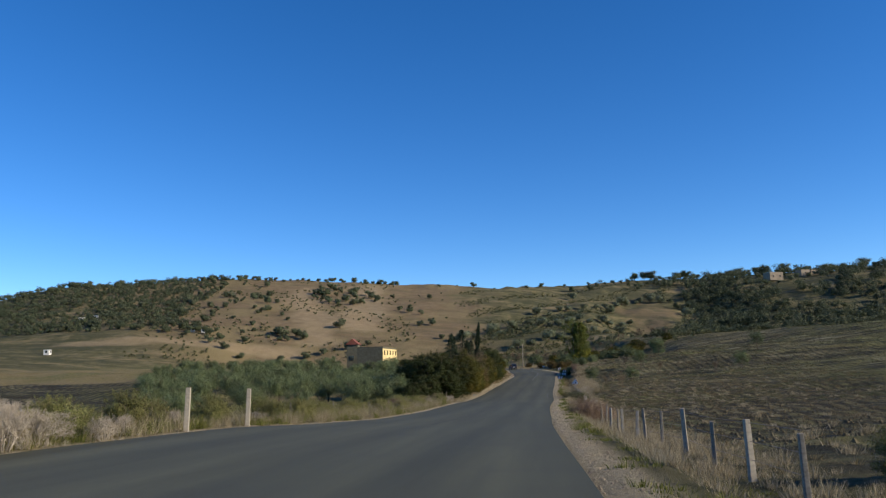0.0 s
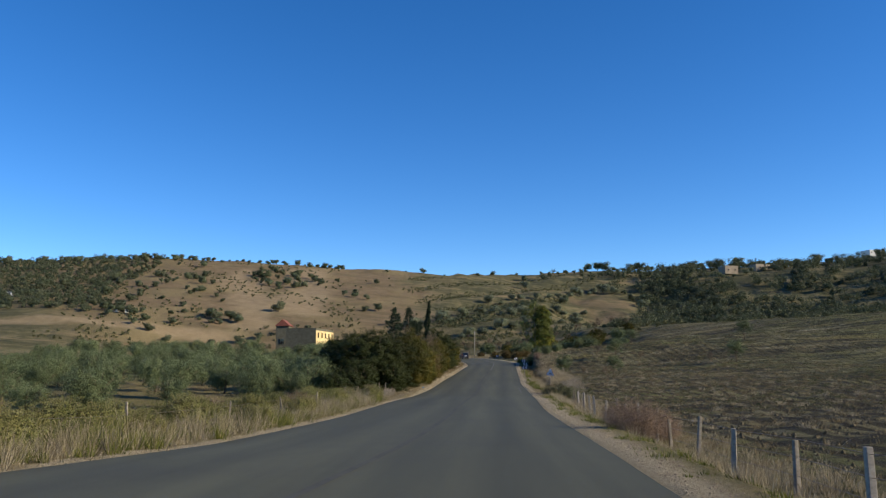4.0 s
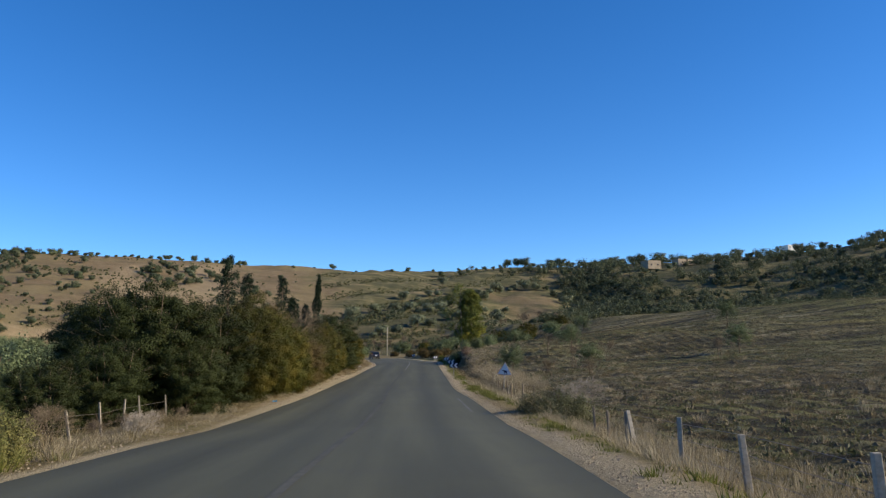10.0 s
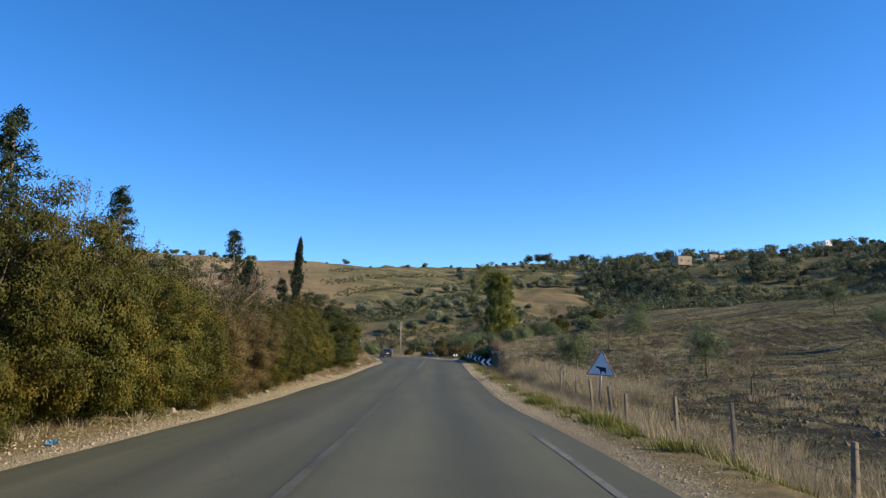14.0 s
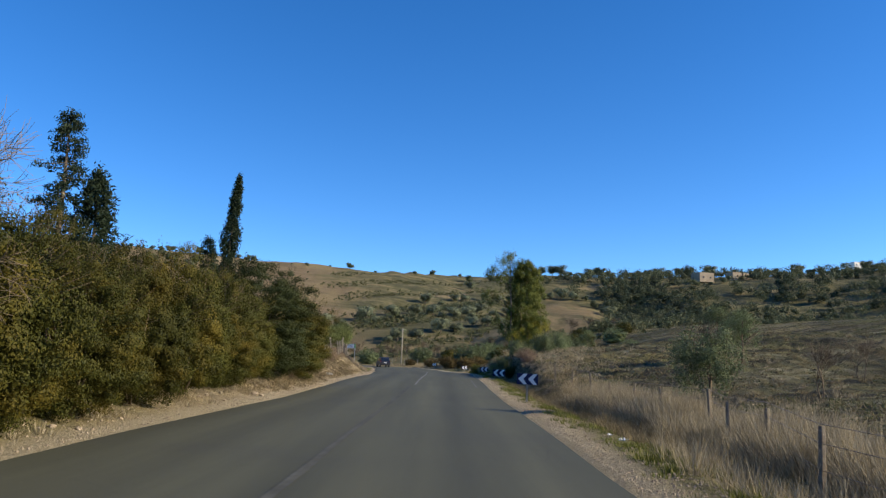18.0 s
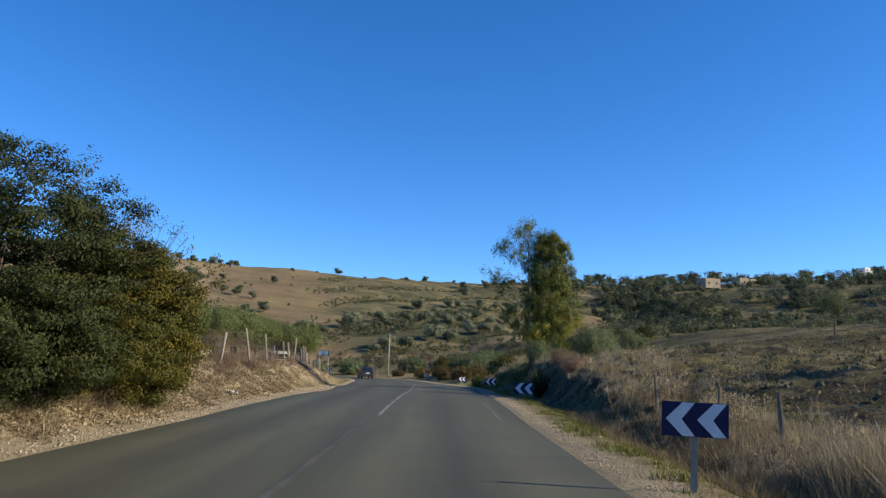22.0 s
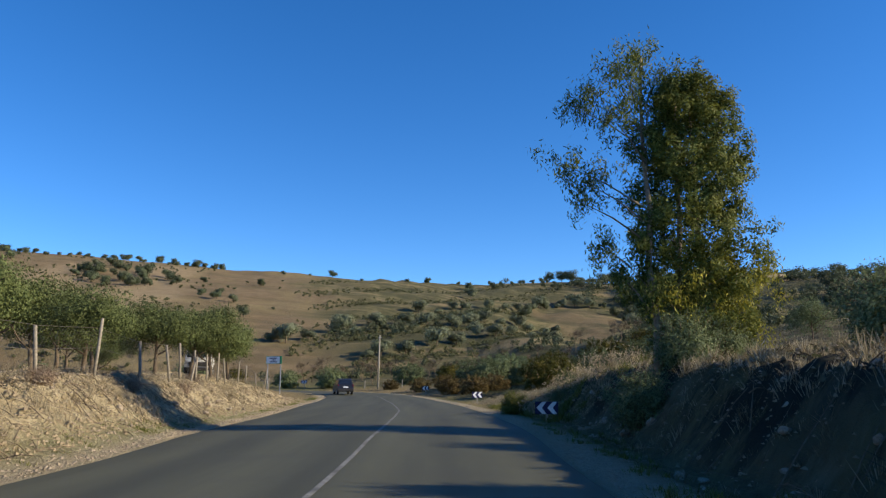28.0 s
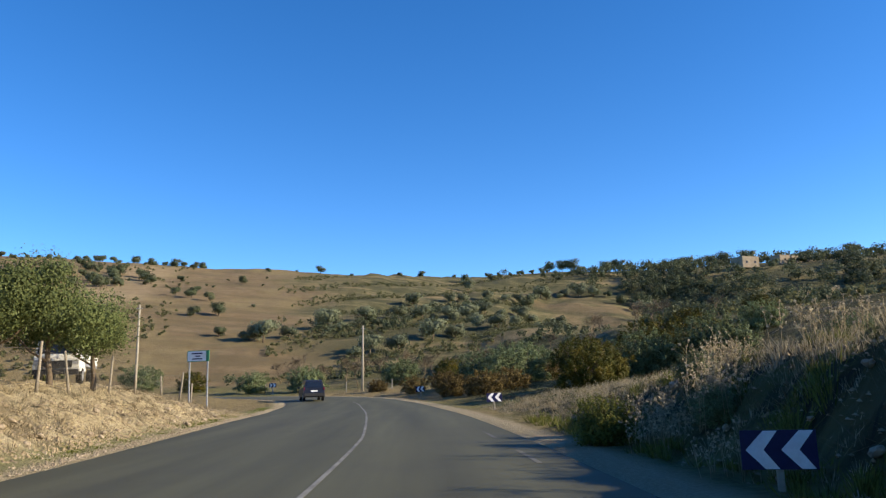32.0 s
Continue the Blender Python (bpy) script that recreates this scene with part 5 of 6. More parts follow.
        C.append(np.stack([x + np.cos(a) * s * 0.24, y + np.sin(a) * s * 0.24, z + s * rng.uniform(0.25, 0.62, len(x))], 1))
    q = []
    for j in range(4):
        for sc in np.unique(np.round(s * 2) / 2):
            sel = np.round(s * 2) / 2 == sc
            q.append(tufts(rng, C[j][sel], (sc * 0.19, sc * 0.19, sc * 0.17), per // 4, leaf, 0.8, None, 0.2))
    return np.concatenate(q)


def slope_area(az_lo, az_hi, f_lo, f_hi, keep, gap=0.0, strips=False):
    """A rule for woods: between two bearings and two shares of the way up, thinned by a wide noise, clear of the spur and the farms."""
    def inside(rng, n):
        a, f = rng.uniform(az_lo, az_hi, n), rng.uniform(f_lo, f_hi, n)
        D = np.interp(a, RIDGE[0], RIDGE[1]) * f
        x, y = np.sin(np.radians(a)) * D, 120 + np.cos(np.radians(a)) * D
        ok = (fbm(x, y, 70, 3, 8.0) > keep) & (np.hypot(x - 57, (y - 455) * 0.42) > 19) & (np.hypot(x - 150, (y - 505) * 0.7) > 17)
        if strips:
            ok &= np.sin(terrace(x, y) + 0.8) < 0.1
        ok &= (a > az_lo + 3.0 + 2.6 * fbm(x, y, 45, 2, 2.2)) | (az_lo < -20)
        if gap:
            ok &= np.abs(((x * 0.4 + y * 0.9) % gap) - gap / 2) > 2.6
        return x[ok], y[ok]
    return inside


def gully_area(rng, n):
    x, y = rng.uniform(84, 124, n), rng.uniform(415, 520, n)
    ok = np.abs(x - 96 - (y - 462) * 0.12) < 17
    return x[ok], y[ok]


def knoll_area(rng, n):
    x, y = rng.uniform(-330, -140, n), rng.uniform(300, 500, n)
    ok = (x < -150 - (y - 300) * 0.27 + 9 * fbm(x, y, 40, 2, 3.3)) & (np.degrees(np.arctan2(x, y - 120)) > -66)
    return x[ok], y[ok]


WOOD = np.concatenate([woods(1, 1350, slope_area(9, 44, 0.58, 0.985, -0.5, 30.0), 0.36, 6.6, 180), woods(5, 1000, slope_area(11, 46, 0.34, 0.60, -0.45), 0.2, 3.6, 150), woods(8, 230, gully_area, 0.28, 6.6, 260), woods(2, 3000, knoll_area, 0.24, 3.3, 110), woods(6, 70, slope_area(4, 11, 0.86, 0.97, -0.2), 0.24, 4.2, 200)])
tagged(new("hill_woods", quads("hill_woods", WOOD, LEAF_FAR)), "dark green woodland of low trees covering the hillside", "woodland", kind="stuff")
SCRUB = np.concatenate([woods(3, 4200, slope_area(-11, 12, 0.46, 0.95, -0.6, 0.0, True), 0.16, 1.35, 36), woods(4, 1500, slope_area(-46, -14, 0.45, 0.97, 0.0), 0.2, 1.3, 40), woods(9, 700, slope_area(10, 50, 0.28, 0.75, -0.3), 0.24, 1.7, 40)])
tagged(new("hill_scrub", quads("hill_scrub", SCRUB, LEAF_SCRUB)), "grey-green low scrub scattered over the hillside", "scrub", kind="stuff")


def line_area(rows, spread):
    """A rule for woods: along lines across the slope."""
    def inside(rng, n):
        k, f = rng.integers(0, len(rows), n), rng.uniform(0, 1, n)
        r = np.array(rows, float)[k]
        return r[:, 0] + (r[:, 2] - r[:, 0]) * f + rng.normal(0, spread, n), r[:, 1] + (r[:, 3] - r[:, 1]) * f + rng.normal(0, spread * 1.3, n)
    return inside


HEDGES = np.concatenate([woods(11, 170, line_area(((-26, 350, -6, 366), (-8, 364, 6, 402), (4, 398, 22, 424), (-24, 344, -4, 352), (40, 380, 52, 400)), 2.6), 0.19, 2.7, 110),
                         woods(12, 120, line_area(((-22, 292, 6, 304), (2, 300, 26, 310), (20, 308, 44, 330), (44, 330, 66, 360)), 4.0), 0.17, 2.3, 110)])
tagged(new("field_hedges", quads("field_hedges", HEDGES, LEAF_FAR)), "dark green thickets along the terrace edges and the valley", "hedge", kind="stuff")


# ---- grass and stones ----
def blades(seed, n, y0, y1, e0, e1, side, height, mat_w, gaps=-9.0, lean=0.5):
    """Grass blades beside the road, from e0 to e1 metres outside its edge."""
    rng = np.random.default_rng(seed)
    tufts = max(1, n // 16)
    ty, te = rng.uniform(y0, y1, tufts), e0 + (e1 - e0) * rng.beta(1.3, 1.8, tufts)
    tx = np.where(side > 0, RIGHT[:, 0], LEFT[:, 0])[np.searchsorted(MID[:, 1], ty).clip(0, len(MID) - 1)] + side * te
    ok = fbm(tx, ty, 3.2, 3, seed) > gaps
    tx, ty = tx[ok], ty[ok]
    grow = rng.uniform(0.45, 1.25, len(tx)) * (0.75 + 0.35 * fbm(tx, ty, 4.0, 2, seed + 1))
    k = rng.integers(0, len(tx), n)
    r, b = np.abs(rng.normal(0, 0.13, n)), rng.uniform(0, 6.28, n)
    x, y, h = tx[k] + np.cos(b) * r, ty[k] + np.sin(b) * r, height * grow[k] * rng.uniform(0.55, 1.25, n)
    z = land(x, y)
    a = rng.uniform(0, 6.28, n)
    push = h * lean * (0.3 + 5.0 * r) * rng.uniform(0.4, 1.6, n)
    off = np.stack([np.cos(b), np.sin(b), 0 * b], 1) * push[:, None] + rng.normal(0, 0.12, (n, 3)) * h[:, None] * np.array([1, 1, 0])
    w = np.stack([np.cos(a), np.sin(a), 0 * a], 1) * mat_w
    p = np.stack([x, y, z - 0.03], 1)
    up = np.stack([0 * h, 0 * h, h], 1)
    return np.stack([p - w, p + w, p + up + off + w * 0.2, p + up + off - w * 0.2], 1)


dry = np.concatenate([
    blades(29, 12000, 4, 45, 1.6, 4.5, 1, 0.28, 0.0045, -0.1),
    blades(26, 34000, 62, 110, 1.2, 4.6, 1, 0.48, 0.0045, -0.3), blades(27, 14000, 14, 62, 1.4, 4.4, 1, 0.36, 0.0045, 0.0),
    blades(1, 58000, 8, 67.5, 0.4, 6.0, -1, 0.6, 0.0045, -0.25), blades(2, 30000, 10, 108, 1.3, 5.0, 1, 0.28, 0.005, -0.1),
    blades(3, 60000, 100, 128, 3.1, 5.6, 1, 0.8, 0.005, -0.35), blades(23, 14000, 127, 150, 1.9, 6.0, 1, 0.30, 0.005, -0.2), blades(24, 12000, 108, 136, 2.6, 6.5, 1, 0.55, 0.0045, -0.4), blades(4, 16000, 150, 216, 3.0, 11.0, 1, 0.42, 0.010, -0.1),
    blades(5, 6000, 78, 140, 0.9, 2.4, -1, 0.28, 0.008, 0.2), blades(28, 9000, 66, 80, 0.6, 3.2, -1, 0.24, 0.0045, -0.2, 0.9), blades(6, 22000, 130, 214, 1.3, 6.0, -1, 0.30, 0.006, -0.1), blades(7, 14000, 60, 150, 5.0, 30.0, 1, 0.3, 0.012, 0.2), blades(8, 7000, 128, 212, 1.8, 6.0, 1, 0.25, 0.008, -0.1), blades(21, 24000, 174, 214, 2.2, 13.0, 1, 0.36, 0.005, -0.1), blades(22, 9000, 138, 178, 3.5, 8.0, 1, 0.32, 0.008, -0.1), blades(9, 9000, 12, 108, 3.0, 16.0, 1, 0.25, 0.010, 0.25)])
tagged(new("dry_grass", quads("dry_grass", dry, STRAW)), "tall straw-coloured dry grass along the verges", "grass", kind="stuff")
# First run: dry grass seen from its shaded side, the shade given by weed colour.
dead = np.concatenate([blades(25, 30000, 108, 140, 1.5, 6.0, 1, 0.36, 0.0045, -0.4, 0.8), blades(31, 18000, 128, 215, 1.6, 6.0, -1, 0.26, 0.006, 0.0, 1.6), blades(32, 18000, 122, 200, 1.5, 6.0, 1, 0.24, 0.006, -0.35, 1.4), blades(38, 24000, 126, 152, 1.0, 5.0, -1, 0.24, 0.005, -0.5, 2.2), blades(39, 16000, 124, 162, 1.0, 5.0, -1, 0.42, 0.0045, 0.0, 1.0), blades(33, 12000, 20, 122, 1.5, 5.0, 1, 0.35, 0.006, 0.0, 1.2), blades(34, 10000, 8, 80, 0.6, 5.0, -1, 0.45, 0.006, 0.0, 1.2), blades(36, 60000, 78, 225, 4.0, 42.0, 1, 0.24, 0.012, -0.3, 1.2), blades(37, 16000, 10, 78, 3.5, 25.0, 1, 0.2, 0.010, -0.2, 1.2), blades(35, 7000, 80, 135, 1.2, 3.0, -1, 0.25, 0.006, 0.0, 1.4)])
tagged(new("dead_weeds", quads("dead_weeds", dead, WEEDS)), "tangled brown dead weeds and shade-toned dry grass on the banks and verges", "weeds", kind="stuff")
wet = np.concatenate([
    blades(17, 13000, 84, 108, 0.9, 1.9, 1, 0.24, 0.009, 0.0), blades(18, 6000, 108, 150, 0.9, 1.6, 1, 0.12, 0.008, -0.1),
    blades(11, 44000, 4, 67, 0.4, 5.0, -1, 0.42, 0.006, -0.1), blades(12, 26000, 6, 175, 0.6, 2.6, 1, 0.15, 0.010, -0.1), blades(13, 12000, 160, 222, 0.6, 1.5, -1, 0.09, 0.010, -0.1), blades(16, 5000, 176, 196, 1.4, 2.6, 1, 0.22, 0.012, -0.1),
    blades(14, 7000, 168, 200, 1.5, 6.0, 1, 0.35, 0.012, 0.3), blades(15, 33000, 6, 68, 1.6, 8.0, -1, 0.42, 0.005, -0.2)])
tagged(new("green_grass", quads("green_grass", wet, GRASS)), "low green grass and weeds along the verges", "grass", kind="stuff")


rng = np.random.default_rng(91)
fx_, fy_ = rng.uniform(4, 100, 19000), rng.uniform(60, 285, 19000)
se_ = beside(fx_, fy_)
ok = (se_[1] > 3.6) & (fbm(fx_, fy_, 9.0, 3, 4.4) > -0.35)
cen = np.stack([fx_[ok], fy_[ok], land(fx_[ok], fy_[ok]) + 0.08], 1)
half = len(cen) // 2
tagged(new("field_scrub", quads("field_scrub", leaves(rng, cen[:half], (0.2, 0.2, 0.07), 26, 0.07, 0.35), LEAF_SCRUB)), "low grey-green scrub over the fallow field", "scrub", kind="stuff")
tagged(new("field_stubble", quads("field_stubble", leaves(rng, cen[half:], (0.3, 0.3, 0.05), 22, 0.085, 0.12, 0.0, -0.3), WEEDS)), "brown dead stalks over the fallow field", "stubble", kind="stuff")


rng = np.random.default_rng(92)
fy_ = rng.uniform(128, 153, 3600)
fx_ = LEFT[np.searchsorted(MID[:, 1], fy_).clip(0, len(MID) - 1), 0] - rng.uniform(0.7, 3.2, 3600)
ok = fbm(fx_, fy_, 2.2, 3, 6.1) > -0.15
cen = np.stack([fx_[ok], fy_[ok], land(fx_[ok], fy_[ok]) + 0.03], 1)
tagged(new("leaf_litter", quads("leaf_litter", leaves(rng, cen, (0.12, 0.12, 0.03), 7, 0.032, 0.5), WEEDS)), "brown dead leaves and chaff strewn over the bank", "litter", kind="stuff")

rng = np.random.default_rng(19)
sticks = []
for n in range(1100):
    y, side = rng.uniform(128, 176), -1 if n % 4 else 1
    i = along(y)
    x = LEFT[i, 0] - rng.uniform(1.0, 4.0) if side < 0 else RIGHT[i, 0] + rng.uniform(2.0, 4.5)
    a, ln, r = rng.uniform(0, 6.28), rng.uniform(0.2, 1.0), rng.uniform(0.005, 0.014)
    x2, y2 = x + math.cos(a) * ln, y + math.sin(a) * ln
    z1, z2 = spot(x, y) + 0.03, spot(x2, y2) + rng.uniform(0.03, 0.22)
    sticks.append([((x, y, z1), r), (((x + x2) / 2, (y + y2) / 2, (z1 + z2) / 2 + 0.05), r * 0.8), ((x2, y2, z2), r * 0.4)])
V, Fc = tubes(sticks, 4)
tagged(new("fallen_twigs", mesh("fallen_twigs", V, Fc, TWIG)), "dry fallen twigs strewn over the banks", "twigs", kind="stuff")


def stone_mesh(seed, squash=0.7):
    bm = bmesh.new()
    bmesh.ops.create_icosphere(bm, subdivisions=2, radius=0.5)
    r = np.random.default_rng(seed)
    o = Vector(r.uniform(0, 50, 3))
    for v in bm.verts:
        v.co *= 0.75 + 0.55 * noise.noise(v.co * 1.7 + o)
        v.co.z *= squash
    me = bpy.data.meshes.new("rock")
    bm.to_mesh(me)
    bm.free()
    me.materials.append(ROCK)
    return me


STONES = [stone_mesh(k, 0.55 + 0.1 * k) for k in range(4)]
rs = random.Random(33)
for n in range(190):
    if n >= 140:
        y, sd, e = rs.uniform(176, 212), -1, rs.uniform(1.0, 2.9)
    elif n >= 95:
        y, sd, e = rs.uniform(152, 176), 1, rs.uniform(1.5, 3.2)
    elif n < 30:
        y, sd, e = rs.uniform(95, 140), -1, rs.uniform(0.7, 1.9)
    elif n < 70:
        y, sd, e = rs.uniform(136, 208), -1, rs.uniform(1.2, 3.6)
    else:
        y, sd, e = rs.uniform(140, 190), 1, rs.uniform(1.6, 4.5)
    i = along(y)
    x = (LEFT[i, 0] - e) if sd < 0 else (RIGHT[i, 0] + e)
    ob = new("rock", STONES[n % 4])
    s = rs.choice((0.12, 0.16, 0.2, 0.26, 0.34)) * rs.uniform(0.8, 1.2)
    ob.matrix_world = pose(x, y, spot(x, y) + s * 0.12, rs.uniform(-20, 20), rs.uniform(-20, 20), rs.uniform(0, 360)) @ Matrix.Scale(s, 4)
    tagged(ob, "pale angular rock lying on the verge", "rock", "rocks along the verge")


def pebbles(seed, n, y0, y1, e0, e1, side, size):
    rng = np.random.default_rng(seed)
    y = rng.uniform(y0, y1, n)
    i = np.searchsorted(MID[:, 1], y).clip(0, len(MID) - 1)
    x = np.where(side > 0, RIGHT[i, 0], LEFT[i, 0]) + side * rng.uniform(e0, e1, n)
    z = land(x, y)
    t = np.array([(0, 0, 0.4), (0.5, 0, 0), (-0.1, 0.5, 0), (-0.5, -0.05, 0.1), (0.05, -0.5, 0)])
    V = (t[None] * rng.uniform(0.6, 1.3, (n, 5, 1)) * (size * rng.uniform(0.4, 1.5, (n, 1, 1)))) + np.stack([x, y, z], 1)[:, None]
    Fc = np.array([(0, 1, 2), (0, 2, 3), (0, 3, 4), (0, 4, 1)])[None] + 5 * np.arange(n)[:, None, None]
    return V.reshape(-1, 3), Fc.reshape(-1, 3)


PV, PF, base = [], [], 0
for args in ((1, 2600, 84, 142, 0.15, 1.7, -1, 0.055), (2, 9000, 128, 215, 0.15, 3.4, -1, 0.07), (7, 5000, 150, 226, 0.1, 0.7, -1, 0.035), (3, 9000, 90, 165, 0.05, 1.2, 1, 0.036), (4, 1200, 20, 80, 0.1, 1.4, -1, 0.05), (5, 4200, 8, 90, 0.05, 0.9, 1, 0.036), (6, 900, 150, 200, 1.4, 4.0, 1, 0.07), (8, 3000, 84, 140, 3.6, 14.0, 1, 0.06)):
    v, f = pebbles(*args)
    PV.append(v)
    PF.append(f + base)
    base += len(v)
tagged(new("loose_gravel", mesh("loose_gravel", np.concatenate(PV), np.concatenate(PF).tolist(), ROCK)), "loose pale gravel and small stones on the shoulders", "gravel", kind="stuff")
# clods of turned earth
rng = np.random.default_rng(5)
cx, cy = rng.uniform(4.5, 40, 22000), rng.uniform(20, 205, 22000)
se_ = beside(cx, cy)
ok = se_[1] > 3.5
cx, cy = cx[ok], cy[ok]
cz = land(cx, cy)
t5 = np.array([(0, 0, 0.45), (0.5, 0, -0.05), (-0.1, 0.5, -0.05), (-0.5, -0.05, -0.05), (0.05, -0.5, -0.05)])
CV = t5[None] * rng.uniform(0.6, 1.3, (len(cx), 5, 1)) * rng.uniform(0.06, 0.22, (len(cx), 1, 1)) + np.stack([cx, cy, cz], 1)[:, None]
CF = np.array([(0, 1, 2), (0, 2, 3), (0, 3, 4), (0, 4, 1)])[None] + 5 * np.arange(len(cx))[:, None, None]
BV, BF, base = [], [], 0
for args in ((11, 14000, 126, 214, 1.0, 3.4, -1, 0.095), (12, 3000, 128, 200, 3.0, 8.0, -1, 0.09), (13, 1600, 148, 182, 1.6, 4.5, 1, 0.09)):
    v, f = pebbles(*args)
    BV.append(v)
    BF.append(f + base)
    base += len(v)
BANKSOIL = grainy("bank_soil", (0.20, 0.155, 0.095), (0.36, 0.285, 0.18), 5.0, 0.95, 0.1, 0.4, 0.03)
tagged(new("bank_rubble", mesh("bank_rubble", np.concatenate(BV), np.concatenate(BF).tolist(), BANKSOIL)), "crumbled soil and small stones over the cut banks", "soil", kind="stuff")
CLOD = grainy("clod_earth", (0.06, 0.05, 0.03), (0.17, 0.138, 0.08), 7.0, 0.95, 0.1, 0.4, 0.03)
tagged(new("earth_clods", mesh("earth_clods", CV.reshape(-1, 3), CF.reshape(-1, 3).tolist(), CLOD)), "dark clods of turned earth over the ploughed field", "soil", kind="stuff")


SCRAP_BLUE = grainy("blue_plastic", (0.02, 0.16, 0.34), (0.05, 0.28, 0.50), 20.0, 0.4, 0.4, 0.3)
SCRAP_WHITE = grainy("white_plastic", (0.50, 0.50, 0.48), (0.74, 0.74, 0.72), 20.0, 0.5, 0.4, 0.3)


def scrap(seed, size, mat):
    """A crumpled piece of plastic film."""
    r = np.random.default_rng(seed)
    n = 6
    V = [((i / (n - 1) - 0.5) * size, (j / (n - 1) - 0.5) * size * 0.7, abs(r.normal(0, 0.16)) * size + 0.02) for i in range(n) for j in range(n)]
    return mesh("scrap", V, [(i * n + j, i * n + n + j, i * n + n + j + 1, i * n + j + 1) for i in range(n - 1) for j in range(n - 1)], mat)


for k, (x, y, size, mat, col) in enumerate(((-7.7, 87.3, 0.2, SCRAP_BLUE, "blue"), (2.3, 110.8, 0.18, SCRAP_WHITE, "white"), (2.3, 111.9, 0.15, SCRAP_WHITE, "white"), (-7.3, 143.0, 0.4, SCRAP_WHITE, "white"), (-7.8, 145.6, 0.3, SCRAP_WHITE, "white"), (-8.9, 56.0, 0.25, SCRAP_WHITE, "white"))):
    sc = new("litter", scrap(200 + k, size, mat))
    sc.matrix_world = on_ground(x, y, 0.0, 40.0 * k)
    tagged(sc, col + " crumpled plastic scrap lying on the verge", "litter", "litter on the verge")

# ---- fences ----
POST = [box_mesh("post", (0.11, 0.11, 1.35), CONCRETE, (0, 0, -0.15), 0.012, 0.85), box_mesh("post", (0.09, 0.1, 1.3), POSTWOOD, (0, 0, -0.15), 0.015, 0.8)]
STAKE = box_mesh("post", (0.08, 0.09, 1.2), OLDWOOD, (0, 0, -0.15), 0.015, 0.8)
THIN = box_mesh("post", (0.055, 0.06, 1.05), POSTWOOD, (0, 0, -0.15), 0.01, 0.8)
POLE = mesh("post", *tubes([[((0, 0, -0.2), 0.055), ((0.01, 0, 0.7), 0.05), ((0, 0.01, 1.6), 0.045)]], 6), POSTWOOD, True)


def wire_between(pts, z, r=0.006):
    V, Fc = tubes([[(Vector(p) + Vector((0, 0, z)), r) for p in pts]], 3)
    return mesh("wire", V, Fc, WIRE)


def fence(name, label, places, shapes, rng, heights, lean=3.0, brace=()):
    ob = empty(name, Matrix(), label, "fence")
    tops = []
    for k, (x, y) in enumerate(places):
        z = spot(x, y)
        p = part("post", shapes[rng.randrange(len(shapes))], ob)
        s = rng.uniform(0.78, 1.02)
        p.matrix_world = pose(x, y, z, rng.gauss(0, lean), rng.gauss(0, lean), rng.uniform(-20, 20)) @ Matrix.Diagonal((1, 1, s, 1))
        tops.append((x, y, z))
    for h in heights:
        part("wire", wire_between(tops, h), ob)
    for k in brace:
        x, y, z = tops[k]
        b = part("brace", shapes[0], ob, "leaning brace post")
        b.matrix_world = pose(x, y - 0.75, z, -32, 0, 0)
    return ob


rs = random.Random(4)


def beside_road(side, ys, e):
    out = []
    for y in ys:
        i = along(y)
        q = (RIGHT if side > 0 else LEFT)[i]
        n = np.array((DIRN[i, 1], -DIRN[i, 0])) * side
        out.append((q[0] + n[0] * e + rs.gauss(0, 0.08), q[1] + n[1] * e))
    return out


fence("field_fence", "grey concrete and wooden posts with slack wire beside the field", beside_road(1, [11, 13.6, 16.2, 19.4, 23.3, 25.8, 29.4, 31.8, 34.6, 37.5, 40.3, 43.9, 46, 49.2, 52.2, 55.2, 58, 60.9, 64.3, 67.6, 71.8], 2.75), POST, rs, (0.35, 0.65, 0.95), 2.5, (20,))
fence("field_fence", "weathered wooden posts with wire in the dry grass", beside_road(1, [74.2, 76.0, 80.6, 84.4, 87.9, 91, 94.5, 97.2, 100.3, 103.2, 106.4], 2.8) + beside_road(1, [110, 112.6], 3.6) + beside_road(1, [115.5, 119, 123.6, 126.4, 131.4], 4.2) + beside_road(1, [133.2, 137.6], 3.7), [STAKE], rs, (0.4, 0.75, 1.0), 2.5)
fence("roadside_fence", "thin wooden posts with wire in tall dry grass", beside_road(-1, [33.5, 38.5, 44.5, 50.5, 57, 63.5, 68.0, 70.6, 73.1, 74.9, 76.2, 77.6], 2.4), [THIN], rs, (0.3, 0.6), 5.0)
BANK_YS = [139.5, 144, 146.8, 151.8, 156.8, 162.8, 165.2, 169, 172.6, 176.2, 179.6, 183, 186, 189, 192.5, 196, 200, 204, 208, 211, 214]
BANK_AT = beside_road(-1, BANK_YS[:10], 2.9) + beside_road(-1, BANK_YS[10:12], 3.4) + beside_road(-1, BANK_YS[12:], 4.2)
bankf = fence("bank_fence", "leaning grey poles with chain-link wire on the sandy bank", BANK_AT, [POLE], rs, (0.25, 0.75, 1.3), 4.0, (11,))
fence("far_fence", "pale posts with wire past the bend", [(-11.5, 259.0), (-8.8, 258), (-6.2, 257), (-3.6, 256.2), (-1.2, 255), (1.4, 253.5), (4.0, 252), (-15, 262), (-19, 264)], [POST[0]], rs, (0.5, 1.0), 2.0)
